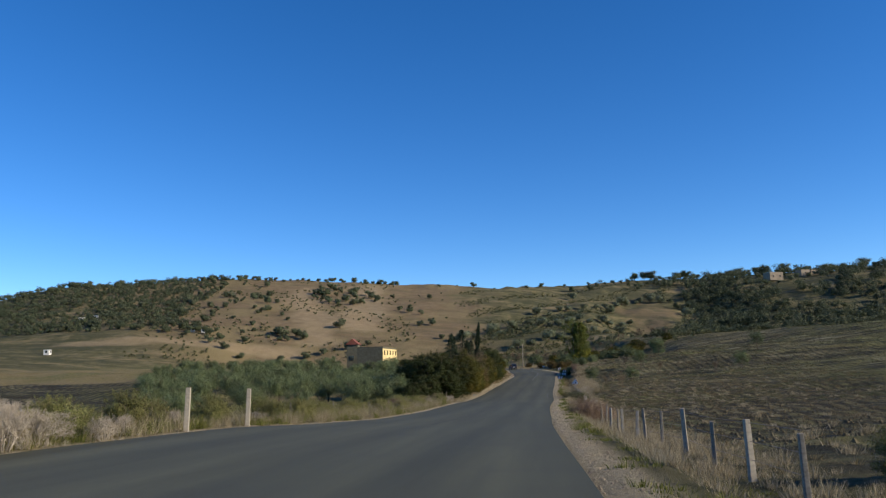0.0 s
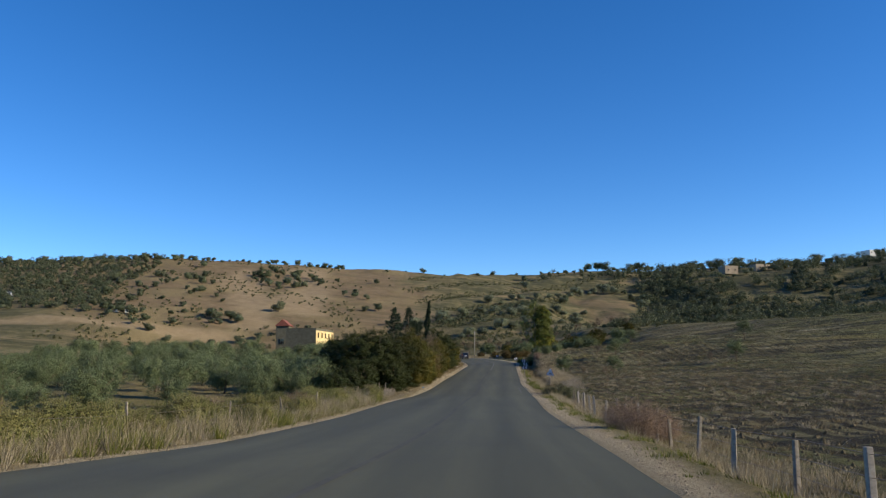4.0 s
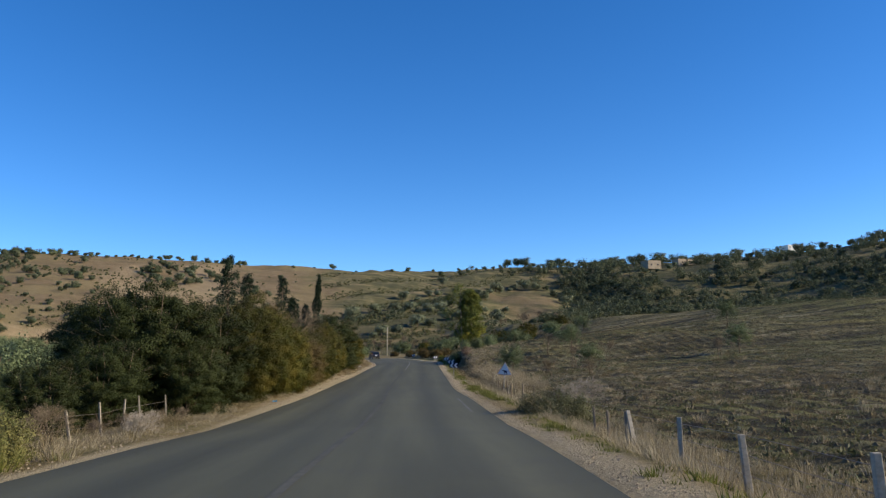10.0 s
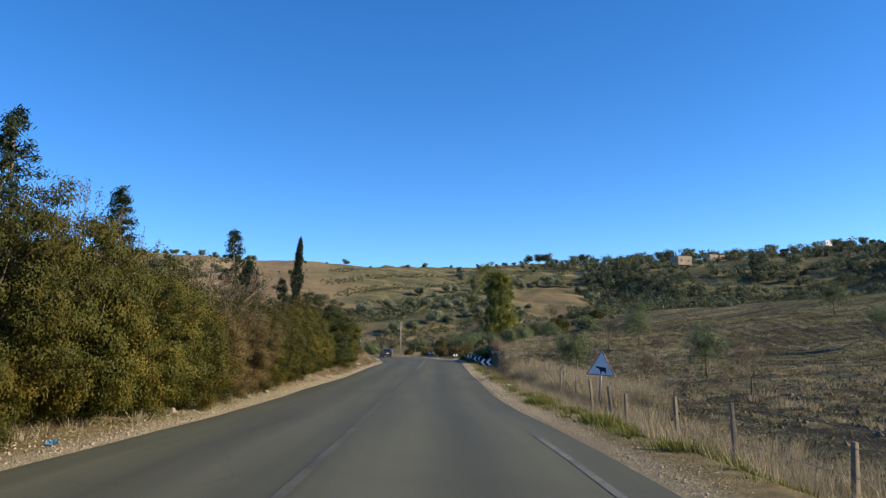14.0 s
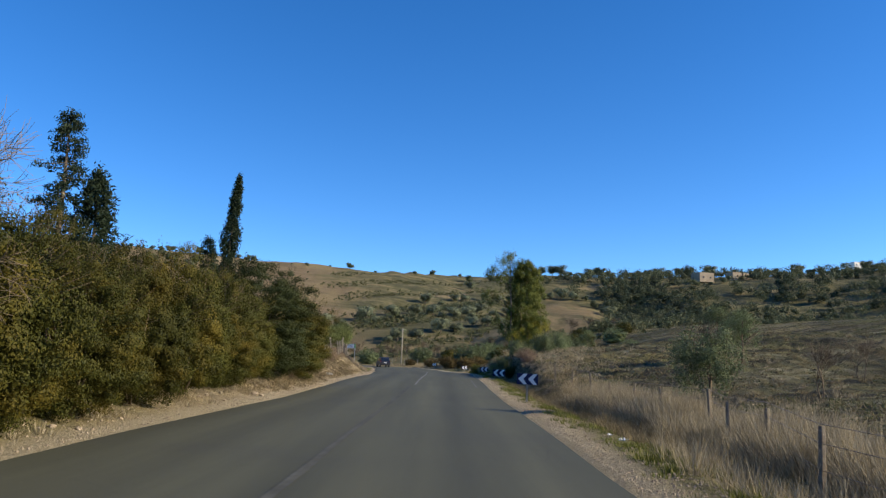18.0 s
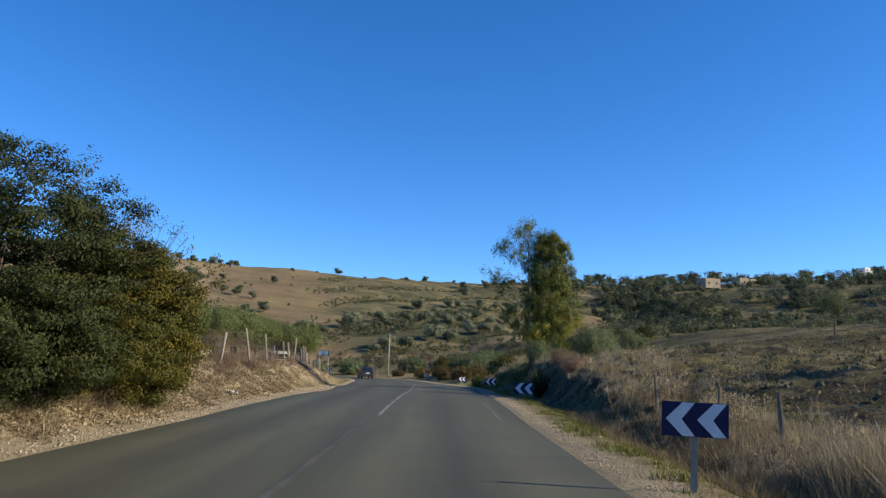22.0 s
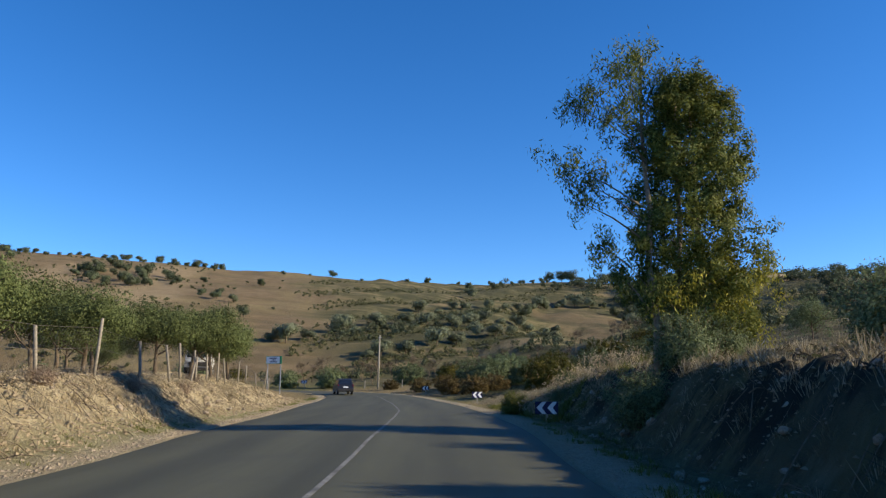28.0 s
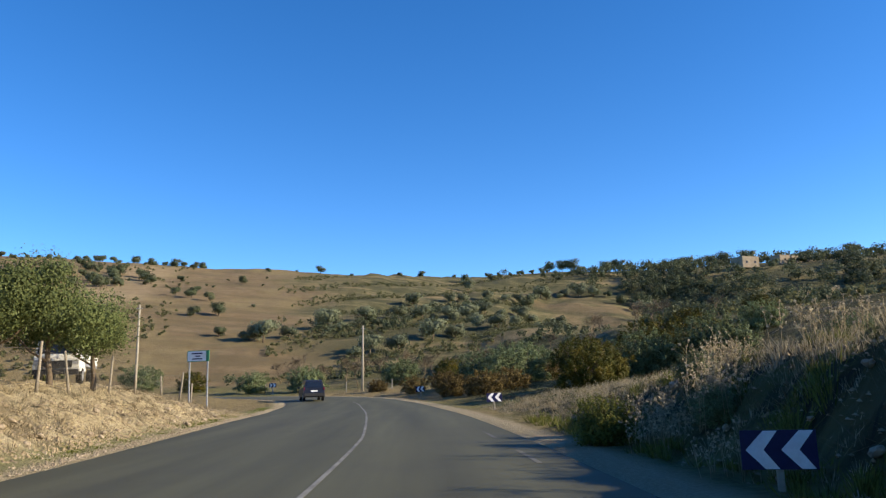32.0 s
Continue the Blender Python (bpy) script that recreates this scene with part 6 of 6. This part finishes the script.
# marker posts by the first bend
for x, y in ((-10.5, 22.7), (-10.12, 26.6)):
    mp = new("marker_post", box_mesh("marker_post", (0.15, 0.15, 1.4), CONCRETE, (0, 0, -0.15), 0.015, 0.92))
    mp.matrix_world = pose(x, y, spot(x, y), 0, 2, 15)
    tagged(mp, "square pale concrete post standing on the verge", "post", "posts on the verge")
# chain-link of the bank fence
fx = np.array(BANK_AT)
fs = np.r_[0, np.cumsum(np.hypot(np.diff(fx[:, 0]), np.diff(fx[:, 1])))]
fz = land(fx[:, 0], fx[:, 1])
net = []
for k in range(int(fs[-1] / 0.22)):
    for sgn in (1, -1):
        s0 = k * 0.22
        s1 = s0 + sgn * 1.1
        if 0 < s1 < fs[-1]:
            a = (np.interp(s0, fs, fx[:, 0]), np.interp(s0, fs, fx[:, 1]), np.interp(s0, fs, fz) + 0.15)
            b = (np.interp(s1, fs, fx[:, 0]), np.interp(s1, fs, fx[:, 1]), np.interp(s1, fs, fz) + 1.25)
            net.append([(a, 0.0016), (b, 0.0016)])
V, Fc = tubes(net, 3)
part("wire_netting", mesh("wire_netting", V, Fc, WIRE), bankf, "diamond wire netting")["kind"] = "stuff"

# ---- signs ----
WHITE = grainy("white_sign_paint", (0.62, 0.62, 0.62), (0.80, 0.80, 0.80), 6.0, 0.4, 0.5, 0.0, big=0.15)
NAVY = grainy("dark_sign_paint", (0.006, 0.007, 0.040), (0.012, 0.014, 0.070), 6.0, 0.45, 0.25, 0.0, big=0.2)
RED = grainy("red_sign_paint", (0.13, 0.02, 0.025), (0.22, 0.03, 0.035), 6.0, 0.4, 0.5, 0.0, big=0.2)
STEEL = grainy("galvanised_steel", (0.25, 0.26, 0.28), (0.48, 0.49, 0.50), 12.0, 0.5, 0.5, 0.0, metal=0.5)
GREENP = grainy("green_board_paint", (0.02, 0.16, 0.07), (0.04, 0.26, 0.11), 6.0, 0.5, 0.4, 0.0, big=0.2)


def flat_shape(name, pts, mat, thick, y):
    """A thin plate in the x-z plane, its face towards -y."""
    bm = bmesh.new()
    f = bm.faces.new([bm.verts.new((p[0], y, p[1])) for p in pts])
    r = bmesh.ops.extrude_face_region(bm, geom=[f])
    bmesh.ops.translate(bm, vec=(0, thick, 0), verts=[v for v in r["geom"] if isinstance(v, bmesh.types.BMVert)])
    bmesh.ops.recalc_face_normals(bm, faces=bm.faces[:])
    me = bpy.data.meshes.new(name)
    bm.to_mesh(me)
    bm.free()
    me.materials.append(mat)
    return me


def chevron_sign(w=0.86, h=0.46, arrows=2, flip=1):
    ob = empty("chevron_sign", Matrix(), "dark bend-marker board with two white arrowheads on a short post", "road sign", "bend markers along the road")
    part("board", flat_shape("board", ((-w / 2, 0), (w / 2, 0), (w / 2, h), (-w / 2, h)), NAVY, 0.025, 0), ob)
    t = w / (arrows * 2 + 0.35)
    for k in range(arrows):
        x = -w / 2 + 0.06 * w + k * t * 2.04
        pts = ((x, h / 2), (x + t * 1.08, h * 0.985), (x + t * 1.9, h * 0.985), (x + t * 1.03, h / 2), (x + t * 1.9, h * 0.015), (x + t * 1.08, h * 0.015))
        part("arrowhead", flat_shape("arrowhead", [(flip * a, b) for a, b in pts], WHITE, 0.004, -0.006), ob, "white arrowhead")
    V, Fc = [], []
    box(V, Fc, (0, 0.06, -0.75), (0.08, 0.06, 1.15))
    part("post", mesh("post", V, Fc, CONCRETE), ob, "weathered pale post")
    return ob


chev = chevron_sign()
CH = ((2.29, 125.7, -0.535, -9), (3.45, 151.2, -0.35, -9), (4.2, 176.7, -0.03, -14), (3.75, 210.7, 0.28, 12), (-0.4, 238.0, 0.85, -30))
for n, (x, y, z, turn) in enumerate(CH):
    m = pose(x, y, z, 0, 2 - n, turn)
    if n == 0:
        chev.matrix_world = m @ Matrix.Diagonal((0.92, 1.0, 0.9, 1.0))
    else:
        copy_thing(chev, m @ Matrix.Diagonal((1 / 0.92, 1.0, 1 / 0.9, 1.0)))
chev2 = chevron_sign(0.86, 0.46, 2, -1)
chev2.matrix_world = pose(-17.5, 260.5, 1.75, 0, 0, -12)
tagged(chev2, "bend-marker board with two white arrowheads beyond the road's turn")

warn = empty("warning_sign", pose(3.5, 97.6, -0.64, 0, 5, -20) @ Matrix.Scale(0.82, 4), "white triangular cattle warning sign with red border on a steel post", "road sign")
tri = lambda k, dz=0.0: ((-0.52 * k, 0.3 - 0.3 * k + dz), (0.52 * k, 0.3 - 0.3 * k + dz), (0.0, 0.3 + 0.6 * k + dz))
part("plate", flat_shape("plate", tri(1.0), WHITE, 0.025, 0), warn)
part("border", flat_shape("border", tri(0.98), RED, 0.004, -0.006), warn, "dark red border")
part("face", flat_shape("face", tri(0.89), WHITE, 0.004, -0.012), warn, "pale face of the sign")
cow = ((-0.17, 0.27), (-0.19, 0.30), (-0.13, 0.335), (-0.08, 0.315), (0.0, 0.30), (0.12, 0.30), (0.18, 0.28), (0.19, 0.17), (0.17, 0.06), (0.14, 0.06), (0.14, 0.15), (0.03, 0.15), (0.02, 0.06), (-0.01, 0.06), (-0.02, 0.17), (-0.08, 0.25))
part("symbol", flat_shape("symbol", cow, NAVY, 0.004, -0.018), warn, "dark animal symbol")
V, Fc = tubes([[((0, 0.05, -0.9), 0.04), ((0, 0.05, 0.7), 0.04)]], 8)
part("post", mesh("post", V, Fc, STEEL, True), warn, "grey steel post")

bill = empty("sign_board", pose(-12.9, 213.2, 0.0, 0, 0, -22), "white and green notice board on posts behind the fence", "sign board")
zb = 2.95
part("board", flat_shape("board", ((-0.75, zb), (0.75, zb), (0.75, zb + 0.62), (-0.75, zb + 0.62)), GREENP, 0.04, 0), bill)
part("panel", flat_shape("panel", ((-0.72, zb + 0.03), (0.55, zb + 0.03), (0.55, zb + 0.59), (-0.72, zb + 0.59)), WHITE, 0.004, -0.006), bill, "white panel")
for k, (a, b) in enumerate(((-0.45, 0.3), (-0.2, 0.15), (-0.4, 0.3))):
    part("text_bar", flat_shape("text_bar", ((a, zb + 0.42 - 0.15 * k), (b, zb + 0.42 - 0.15 * k), (b, zb + 0.49 - 0.15 * k), (a, zb + 0.49 - 0.15 * k)), NAVY, 0.003, -0.010), bill, "dark line of unreadable lettering")
zg = spot(-12.9, 213.2)
for px in (-0.62, 0.62):
    V, Fc = [], []
    box(V, Fc, (px, 0.07, zg - 0.2), (0.07, 0.05, zb + 0.65 - zg))
    part("post", mesh("post", V, Fc, STEEL), bill)


# ---- poles ----
def utility_pole(x, y, top, label):
    z = spot(x, y)
    ob = empty("utility_pole", pose(x, y, z, 0, 1.0, 0), label, "utility pole", "utility poles")
    V, Fc = tubes([[((0, 0, -0.3), 0.13), ((0, 0, (top - z) * 0.5), 0.11), ((0, 0, top - z), 0.085)]], 8)
    part("shaft", mesh("shaft", V, Fc, CONCRETE, True), ob)
    V, Fc = [], []
    box(V, Fc, (0, 0, top - z - 0.35), (0.5, 0.06, 0.07))
    part("crossarm", mesh("crossarm", V, Fc, STEEL), ob)
    return ob


utility_pole(-6.9, 256.8, 8.3, "slim pale concrete utility pole beyond the bend")
utility_pole(-24.5, 236.0, 8.9, "pale utility pole behind the orchard trees")

# ---- vehicles ----
CARPAINT = grainy("dark_blue_car_paint", (0.008, 0.009, 0.015), (0.013, 0.015, 0.024), 5.0, 0.35, 0.4, 0.0, big=0.2)
VANPAINT = grainy("white_vehicle_paint", (0.55, 0.55, 0.53), (0.72, 0.72, 0.70), 5.0, 0.35, 0.5, 0.0, big=0.3)
RUBBER = grainy("rubber", (0.012, 0.012, 0.012), (0.03, 0.03, 0.03), 10.0, 0.85, 0.2, 0.0)
PLASTIC = grainy("dark_plastic", (0.02, 0.02, 0.021), (0.04, 0.04, 0.042), 10.0, 0.6, 0.3, 0.0)
LAMP = grainy("red_lamp", (0.10, 0.006, 0.006), (0.16, 0.01, 0.01), 5.0, 0.2, 0.5, 0.0, big=0.1)
GLASS, gnt, gb = shader("dark_glass", 0.05, 0.6)
gb.inputs["Base Color"].default_value = (0.012, 0.014, 0.018, 1)


def body_loft(name, profile, width, mat, inset, bevel=0.05):
    """A vehicle's body from its side view (y, z), narrower above the belt."""
    bm = bmesh.new()
    rings = []
    for sx in (-1, 1):
        rings.append([bm.verts.new((sx * (width / 2 - inset * max(0.0, (z - 0.85) / 0.6)), y, z)) for y, z in profile])
    n = len(profile)
    for i in range(n):
        j = (i + 1) % n
        bm.faces.new((rings[0][i], rings[0][j], rings[1][j], rings[1][i]))
    bm.faces.new(rings[0][::-1])
    bm.faces.new(rings[1])
    bmesh.ops.recalc_face_normals(bm, faces=bm.faces[:])
    bmesh.ops.bevel(bm, geom=bm.edges[:], offset=bevel, segments=2, affect='EDGES', profile=0.7)
    me = bpy.data.meshes.new(name)
    bm.to_mesh(me)
    bm.free()
    me.materials.append(mat)
    return me


def wheel(parent, x, y, r, w=0.2):
    hub = part("wheel", mesh("wheel", *tubes([[((-w * 0.2, 0, 0), 0.09), ((w * 0.2, 0, 0), 0.09)]], 10), STEEL), parent)
    hub.location = (x, y, r)
    V, Fc = tubes([[((-w / 2, 0, 0), r * 0.9), ((-w * 0.35, 0, 0), r), ((w * 0.35, 0, 0), r), ((w / 2, 0, 0), r * 0.9)]], 20)
    part("tyre", mesh("tyre", V, Fc, RUBBER, False), hub)
    V, Fc = tubes([[((-w / 2 - 0.012, 0, 0), r * 0.6), ((w / 2 + 0.012, 0, 0), r * 0.6)]], 14)
    part("rim", mesh("rim", V, Fc, STEEL), hub, "grey wheel rim")


def plate_quad(name, pts, mat, parent, label, push):
    """A thin plate through four corners, raised along its own normal."""
    a, b, c, d = (Vector(p) for p in pts)
    n = (b - a).cross(d - a).normalized()
    V = [p + n * push for p in (a, b, c, d)] + [p - n * 0.01 for p in (a, b, c, d)]
    return part(name, mesh(name, V, [(0, 1, 2, 3), (7, 6, 5, 4), (0, 4, 5, 1), (1, 5, 6, 2), (2, 6, 7, 3), (3, 7, 4, 0)], mat), parent, label)


def estate_car(m):
    ob = empty("car", m, "dark blue estate car standing on the road", "car")
    prof = ((-2.0, 0.3), (-2.03, 0.62), (-1.98, 0.95), (-1.86, 1.55), (-1.6, 1.64), (0.2, 1.64), (0.75, 1.5), (1.25, 1.02), (1.95, 0.86), (2.08, 0.6), (2.05, 0.3))
    part("body", body_loft("body", prof, 1.68, CARPAINT, 0.16), ob)
    plate_quad("rear_window", ((-0.62, -1.965, 1.05), (0.62, -1.965, 1.05), (0.55, -1.885, 1.48), (-0.55, -1.885, 1.48)), GLASS, ob, "dark rear window", 0.015)
    for sx in (-1, 1):
        xs = [sx * (0.84 - 0.16 * (z - 0.85) / 0.6) for z in (1.02, 1.48)]
        for y0, y1 in ((-1.7, -0.85), (-0.75, 0.1), (0.2, 0.85)):
            q = [(xs[0], y0, 1.02), (xs[0], y1, 1.02), (xs[1], min(y1, 0.62), 1.48), (xs[1], y0, 1.48)]
            plate_quad("side_window", q if sx > 0 else q[::-1], GLASS, ob, "", 0.012)
        plate_quad("tail_lamp", ((sx * 0.77 - 0.05, -2.03, 0.85), (sx * 0.77 + 0.05, -2.02, 0.85), (sx * 0.76 + 0.04, -1.98, 1.05), (sx * 0.76 - 0.05, -1.99, 1.05)), LAMP, ob, "red tail lamp", 0.02)
        part("mirror", box_mesh("mirror", (0.16, 0.1, 0.13), PLASTIC, (sx * 0.95, 0.75, 1.0), 0.02), ob)
        part("roof_rail", box_mesh("roof_rail", (0.03, 1.6, 0.04), PLASTIC, (sx * 0.6, -0.75, 1.65), 0.008), ob)
        wheel(ob, sx * 0.74, -1.3, 0.31)
        wheel(ob, sx * 0.74, 1.3, 0.31)
    part("bumper", box_mesh("bumper", (1.62, 0.14, 0.24), PLASTIC, (0, -2.03, 0.36), 0.03), ob, "dark plastic bumper")
    plate_quad("number_plate", ((-0.26, -2.04, 0.72), (0.26, -2.04, 0.72), (0.26, -2.03, 0.83), (-0.26, -2.03, 0.83)), WHITE, ob, "plain pale plate", 0.02)
    return ob


estate_car(pose(-9.2, 233.0, float(road_z(233)) + 0.04, 0, 0, 14))


def light_truck(m):
    ob = empty("light_truck", m, "white light truck with a dark grille parked under the trees", "truck")
    cab = ((-1.0, 0.55), (-1.08, 0.75), (-1.08, 1.25), (-0.72, 2.1), (-0.5, 2.2), (0.7, 2.2), (0.75, 0.55))
    part("cab", body_loft("cab", cab, 1.9, VANPAINT, 0.08, 0.06), ob)
    plate_quad("windscreen", ((-0.78, -1.06, 1.32), (0.78, -1.06, 1.32), (0.72, -0.76, 2.0), (-0.72, -0.76, 2.0)), GLASS, ob, "dark windscreen", 0.02)
    part("grille", box_mesh("grille", (1.3, 0.06, 0.3), PLASTIC, (0, -1.1, 0.72), 0.02), ob, "black grille")
    part("bumper", box_mesh("bumper", (1.86, 0.14, 0.22), PLASTIC, (0, -1.12, 0.42), 0.03), ob)
    for sx in (-1, 1):
        plate_quad("headlamp", ((sx * 0.78 - 0.13, -1.09, 0.86), (sx * 0.78 + 0.13, -1.09, 0.86), (sx * 0.78 + 0.13, -1.09, 1.04), (sx * 0.78 - 0.13, -1.09, 1.04)), STEEL, ob, "pale headlamp", 0.02)
        q = [(sx * 0.93, -0.72, 1.3), (sx * 0.93, 0.35, 1.3), (sx * 0.84, 0.35, 1.95), (sx * 0.84, -0.5, 1.95)]
        plate_quad("side_window", q if sx > 0 else q[::-1], GLASS, ob, "", 0.02)
        part("mirror", box_mesh("mirror", (0.12, 0.06, 0.3), PLASTIC, (sx * 1.1, -0.75, 1.4), 0.015), ob)
        part("mirror_arm", box_mesh("mirror_arm", (0.2, 0.03, 0.03), PLASTIC, (sx * 1.0, -0.75, 1.5)), ob)
        wheel(ob, sx * 0.84, -0.2, 0.36, 0.24)
        wheel(ob, sx * 0.84, 2.6, 0.36, 0.24)
        part("bed_side", box_mesh("bed_side", (0.05, 3.1, 0.42), VANPAINT, (sx * 0.95, 2.4, 0.92), 0.01), ob)
    part("bed", box_mesh("bed", (1.9, 3.15, 0.12), STEEL, (0, 2.4, 0.8), 0.01), ob)
    part("chassis", box_mesh("chassis", (0.8, 4.6, 0.18), PLASTIC, (0, 1.7, 0.55), 0.01), ob)
    return ob


light_truck(pose(-16.3, 203.5, spot(-16.3, 203.5), 0, 0, 14))


# ---- houses ----
YELLOW = grainy("yellow_plaster", (0.55, 0.42, 0.20), (0.74, 0.60, 0.32), 2.0, 0.9, 0.15, 0.2, 0.01, coord="Object")
BEIGE = grainy("beige_plaster", (0.19, 0.155, 0.115), (0.36, 0.30, 0.225), 2.0, 0.9, 0.15, 0.2, 0.01)
# Dark grey-green plaster with the shade of a house front put into its colour.
SHADEGREY = grainy("shaded_grey_plaster", (0.085, 0.08, 0.055), (0.15, 0.14, 0.10), 2.0, 0.9, 0.15, 0.2, 0.01)
LIME = grainy("white_limewash", (0.60, 0.58, 0.54), (0.80, 0.78, 0.74), 2.0, 0.9, 0.15, 0.2, 0.01)
TILE = grainy("red_roof_tile", (0.16, 0.055, 0.04), (0.26, 0.095, 0.065), 3.0, 0.85, 0.2, 0.5, 0.03)


def house(label, x, y, size, turn, wall, storeys, cols_front, cols_side, roof="flat", group="", sink=0.6, wall_side=None):
    """A block of a house with set-in windows, a parapet or a gable roof."""
    z = spot(x, y) - sink
    ob = empty("house", pose(x, y, z, 0, 0, turn), label, "house", group)
    sx, sy, h = size
    part("wall", box_mesh("wall", (sx, sy, h + sink), wall, (0, 0, 0), 0.03), ob)
    if wall_side:
        part("side_wall", box_mesh("side_wall", (0.06, sy - 0.04, h + sink - 0.03), wall_side, (sx / 2 + 0.01, 0, 0)), ob, "sunlit yellow side wall")
    if roof == "flat":
        for nm, s, c in (("parapet", (sx + 0.1, 0.2, 0.35), (0, -sy / 2 + 0.1, 0)), ("parapet", (sx + 0.1, 0.2, 0.35), (0, sy / 2 - 0.1, 0)), ("parapet", (0.2, sy - 0.42, 0.35), (-sx / 2 + 0.1, 0, 0)), ("parapet", (0.2, sy - 0.42, 0.35), (sx / 2 - 0.1, 0, 0))):
            part(nm, box_mesh(nm, s, wall, (c[0], c[1], h + sink)), ob)
        part("roof", box_mesh("roof", (sx - 0.4, sy - 0.4, 0.12), BEIGE, (0, 0, h + sink)), ob)
    else:
        a, b, t = sx / 2 + 0.25, sy / 2 + 0.25, h + sink
        V = [(-a, -b, t), (a, -b, t), (a, b, t), (-a, b, t), (0, -b, t + 1.2), (0, b, t + 1.2)]
        part("roof", mesh("roof", V, [(0, 4, 5, 3), (4, 1, 2, 5), (0, 1, 4), (3, 5, 2), (0, 3, 2, 1)], TILE), ob, "red tiled gable roof")
    sh = h / storeys
    for st in range(storeys):
        zz = sink + sh * st + sh * 0.35
        for k in range(cols_front):
            px = -sx / 2 + sx * (k + 0.5) / cols_front
            w = part("window", box_mesh("window", (0.9, 0.12, 1.0), wall, (px, -sy / 2 - 0.02, zz)), ob)
            part("pane", box_mesh("pane", (0.74, 0.06, 0.84), GLASS, (px, -sy / 2 - 0.08, zz + 0.08)), w)
        for k in range(cols_side):
            py = -sy / 2 + sy * (k + 0.5) / cols_side
            w = part("window", box_mesh("window", (0.12, 0.95, 1.0), wall_side or wall, (sx / 2 + 0.03, py, zz)), ob)
            part("pane", box_mesh("pane", (0.08, 0.78, 0.84), GLASS, (sx / 2 + 0.08, py, zz + 0.08)), w)
    return ob


# Front takes the shade-darkened plaster, the side facing the sun the bright yellow.
house("two-storey house, shaded grey front and sunlit yellow side, behind olive trees", -32.3, 154.0, (4.8, 14, 3.9), 0, SHADEGREY, 2, 0, 5, wall_side=YELLOW)
house("grey house with red tiled roof behind the yellow house", -40.0, 166.0, (2.3, 4, 5.0), 5, SHADEGREY, 1, 1, 2, "gable")
OLDLIME = grainy("old_limewash", (0.34, 0.30, 0.235), (0.56, 0.50, 0.41), 6.0, 0.9, 0.1, 0.3, big=0.8)
low = new("boundary_wall", box_mesh("boundary_wall", (0.25, 28, 1.3), OLDLIME, (0, 0, -0.4), 0.02))
low.matrix_world = pose(-14.9, 160, 1.0, 0, 0, 2.8)
tagged(low, "low whitewashed wall behind the wire fence", "wall")
for x, y, s, t_, wl, st, c1, c2 in ((141, 507, (9, 7, 4.0), 20, BEIGE, 1, 2, 1), (162, 519, (6, 6, 3.4), 20, BEIGE, 1, 1, 1), (170, 522, (9, 5, 2.4), 25, BEIGE, 1, 3, 1), (180, 528, (4, 4, 2.6), 10, BEIGE, 1, 1, 1)):
    house("beige flat-roofed farmhouse among trees on the hilltop", x, y, s, t_, wl, st, c1, c2, group="farmhouses on the hilltop")
house("white flat-roofed house on the far ridge", 246, 549, (11, 8, 5.4), 15, LIME, 2, 4, 2)
for x, y, s in ((-141, 309, (1.8, 1.6, 1.0)), (-137, 310, (1.5, 1.4, 0.9)), (-204, 333, (2.2, 2.0, 1.3)), (-199, 336, (1.8, 1.8, 1.2)), (-169, 256, (2.0, 1.6, 1.2))):
    house("small white shed on the tan hillside", x, y, s, 10, LIME, 1, 1, 1, group="sheds on the hillside")
ridge_wall = new("boundary_wall", box_mesh("boundary_wall", (52, 0.3, 1.5), LIME, (0, 0, -0.3), 0.02))
ridge_wall.matrix_world = pose(212, 549, spot(212, 549), 0, 0, -12)
tagged(ridge_wall, "long pale wall along the far ridge beside a house", "wall")
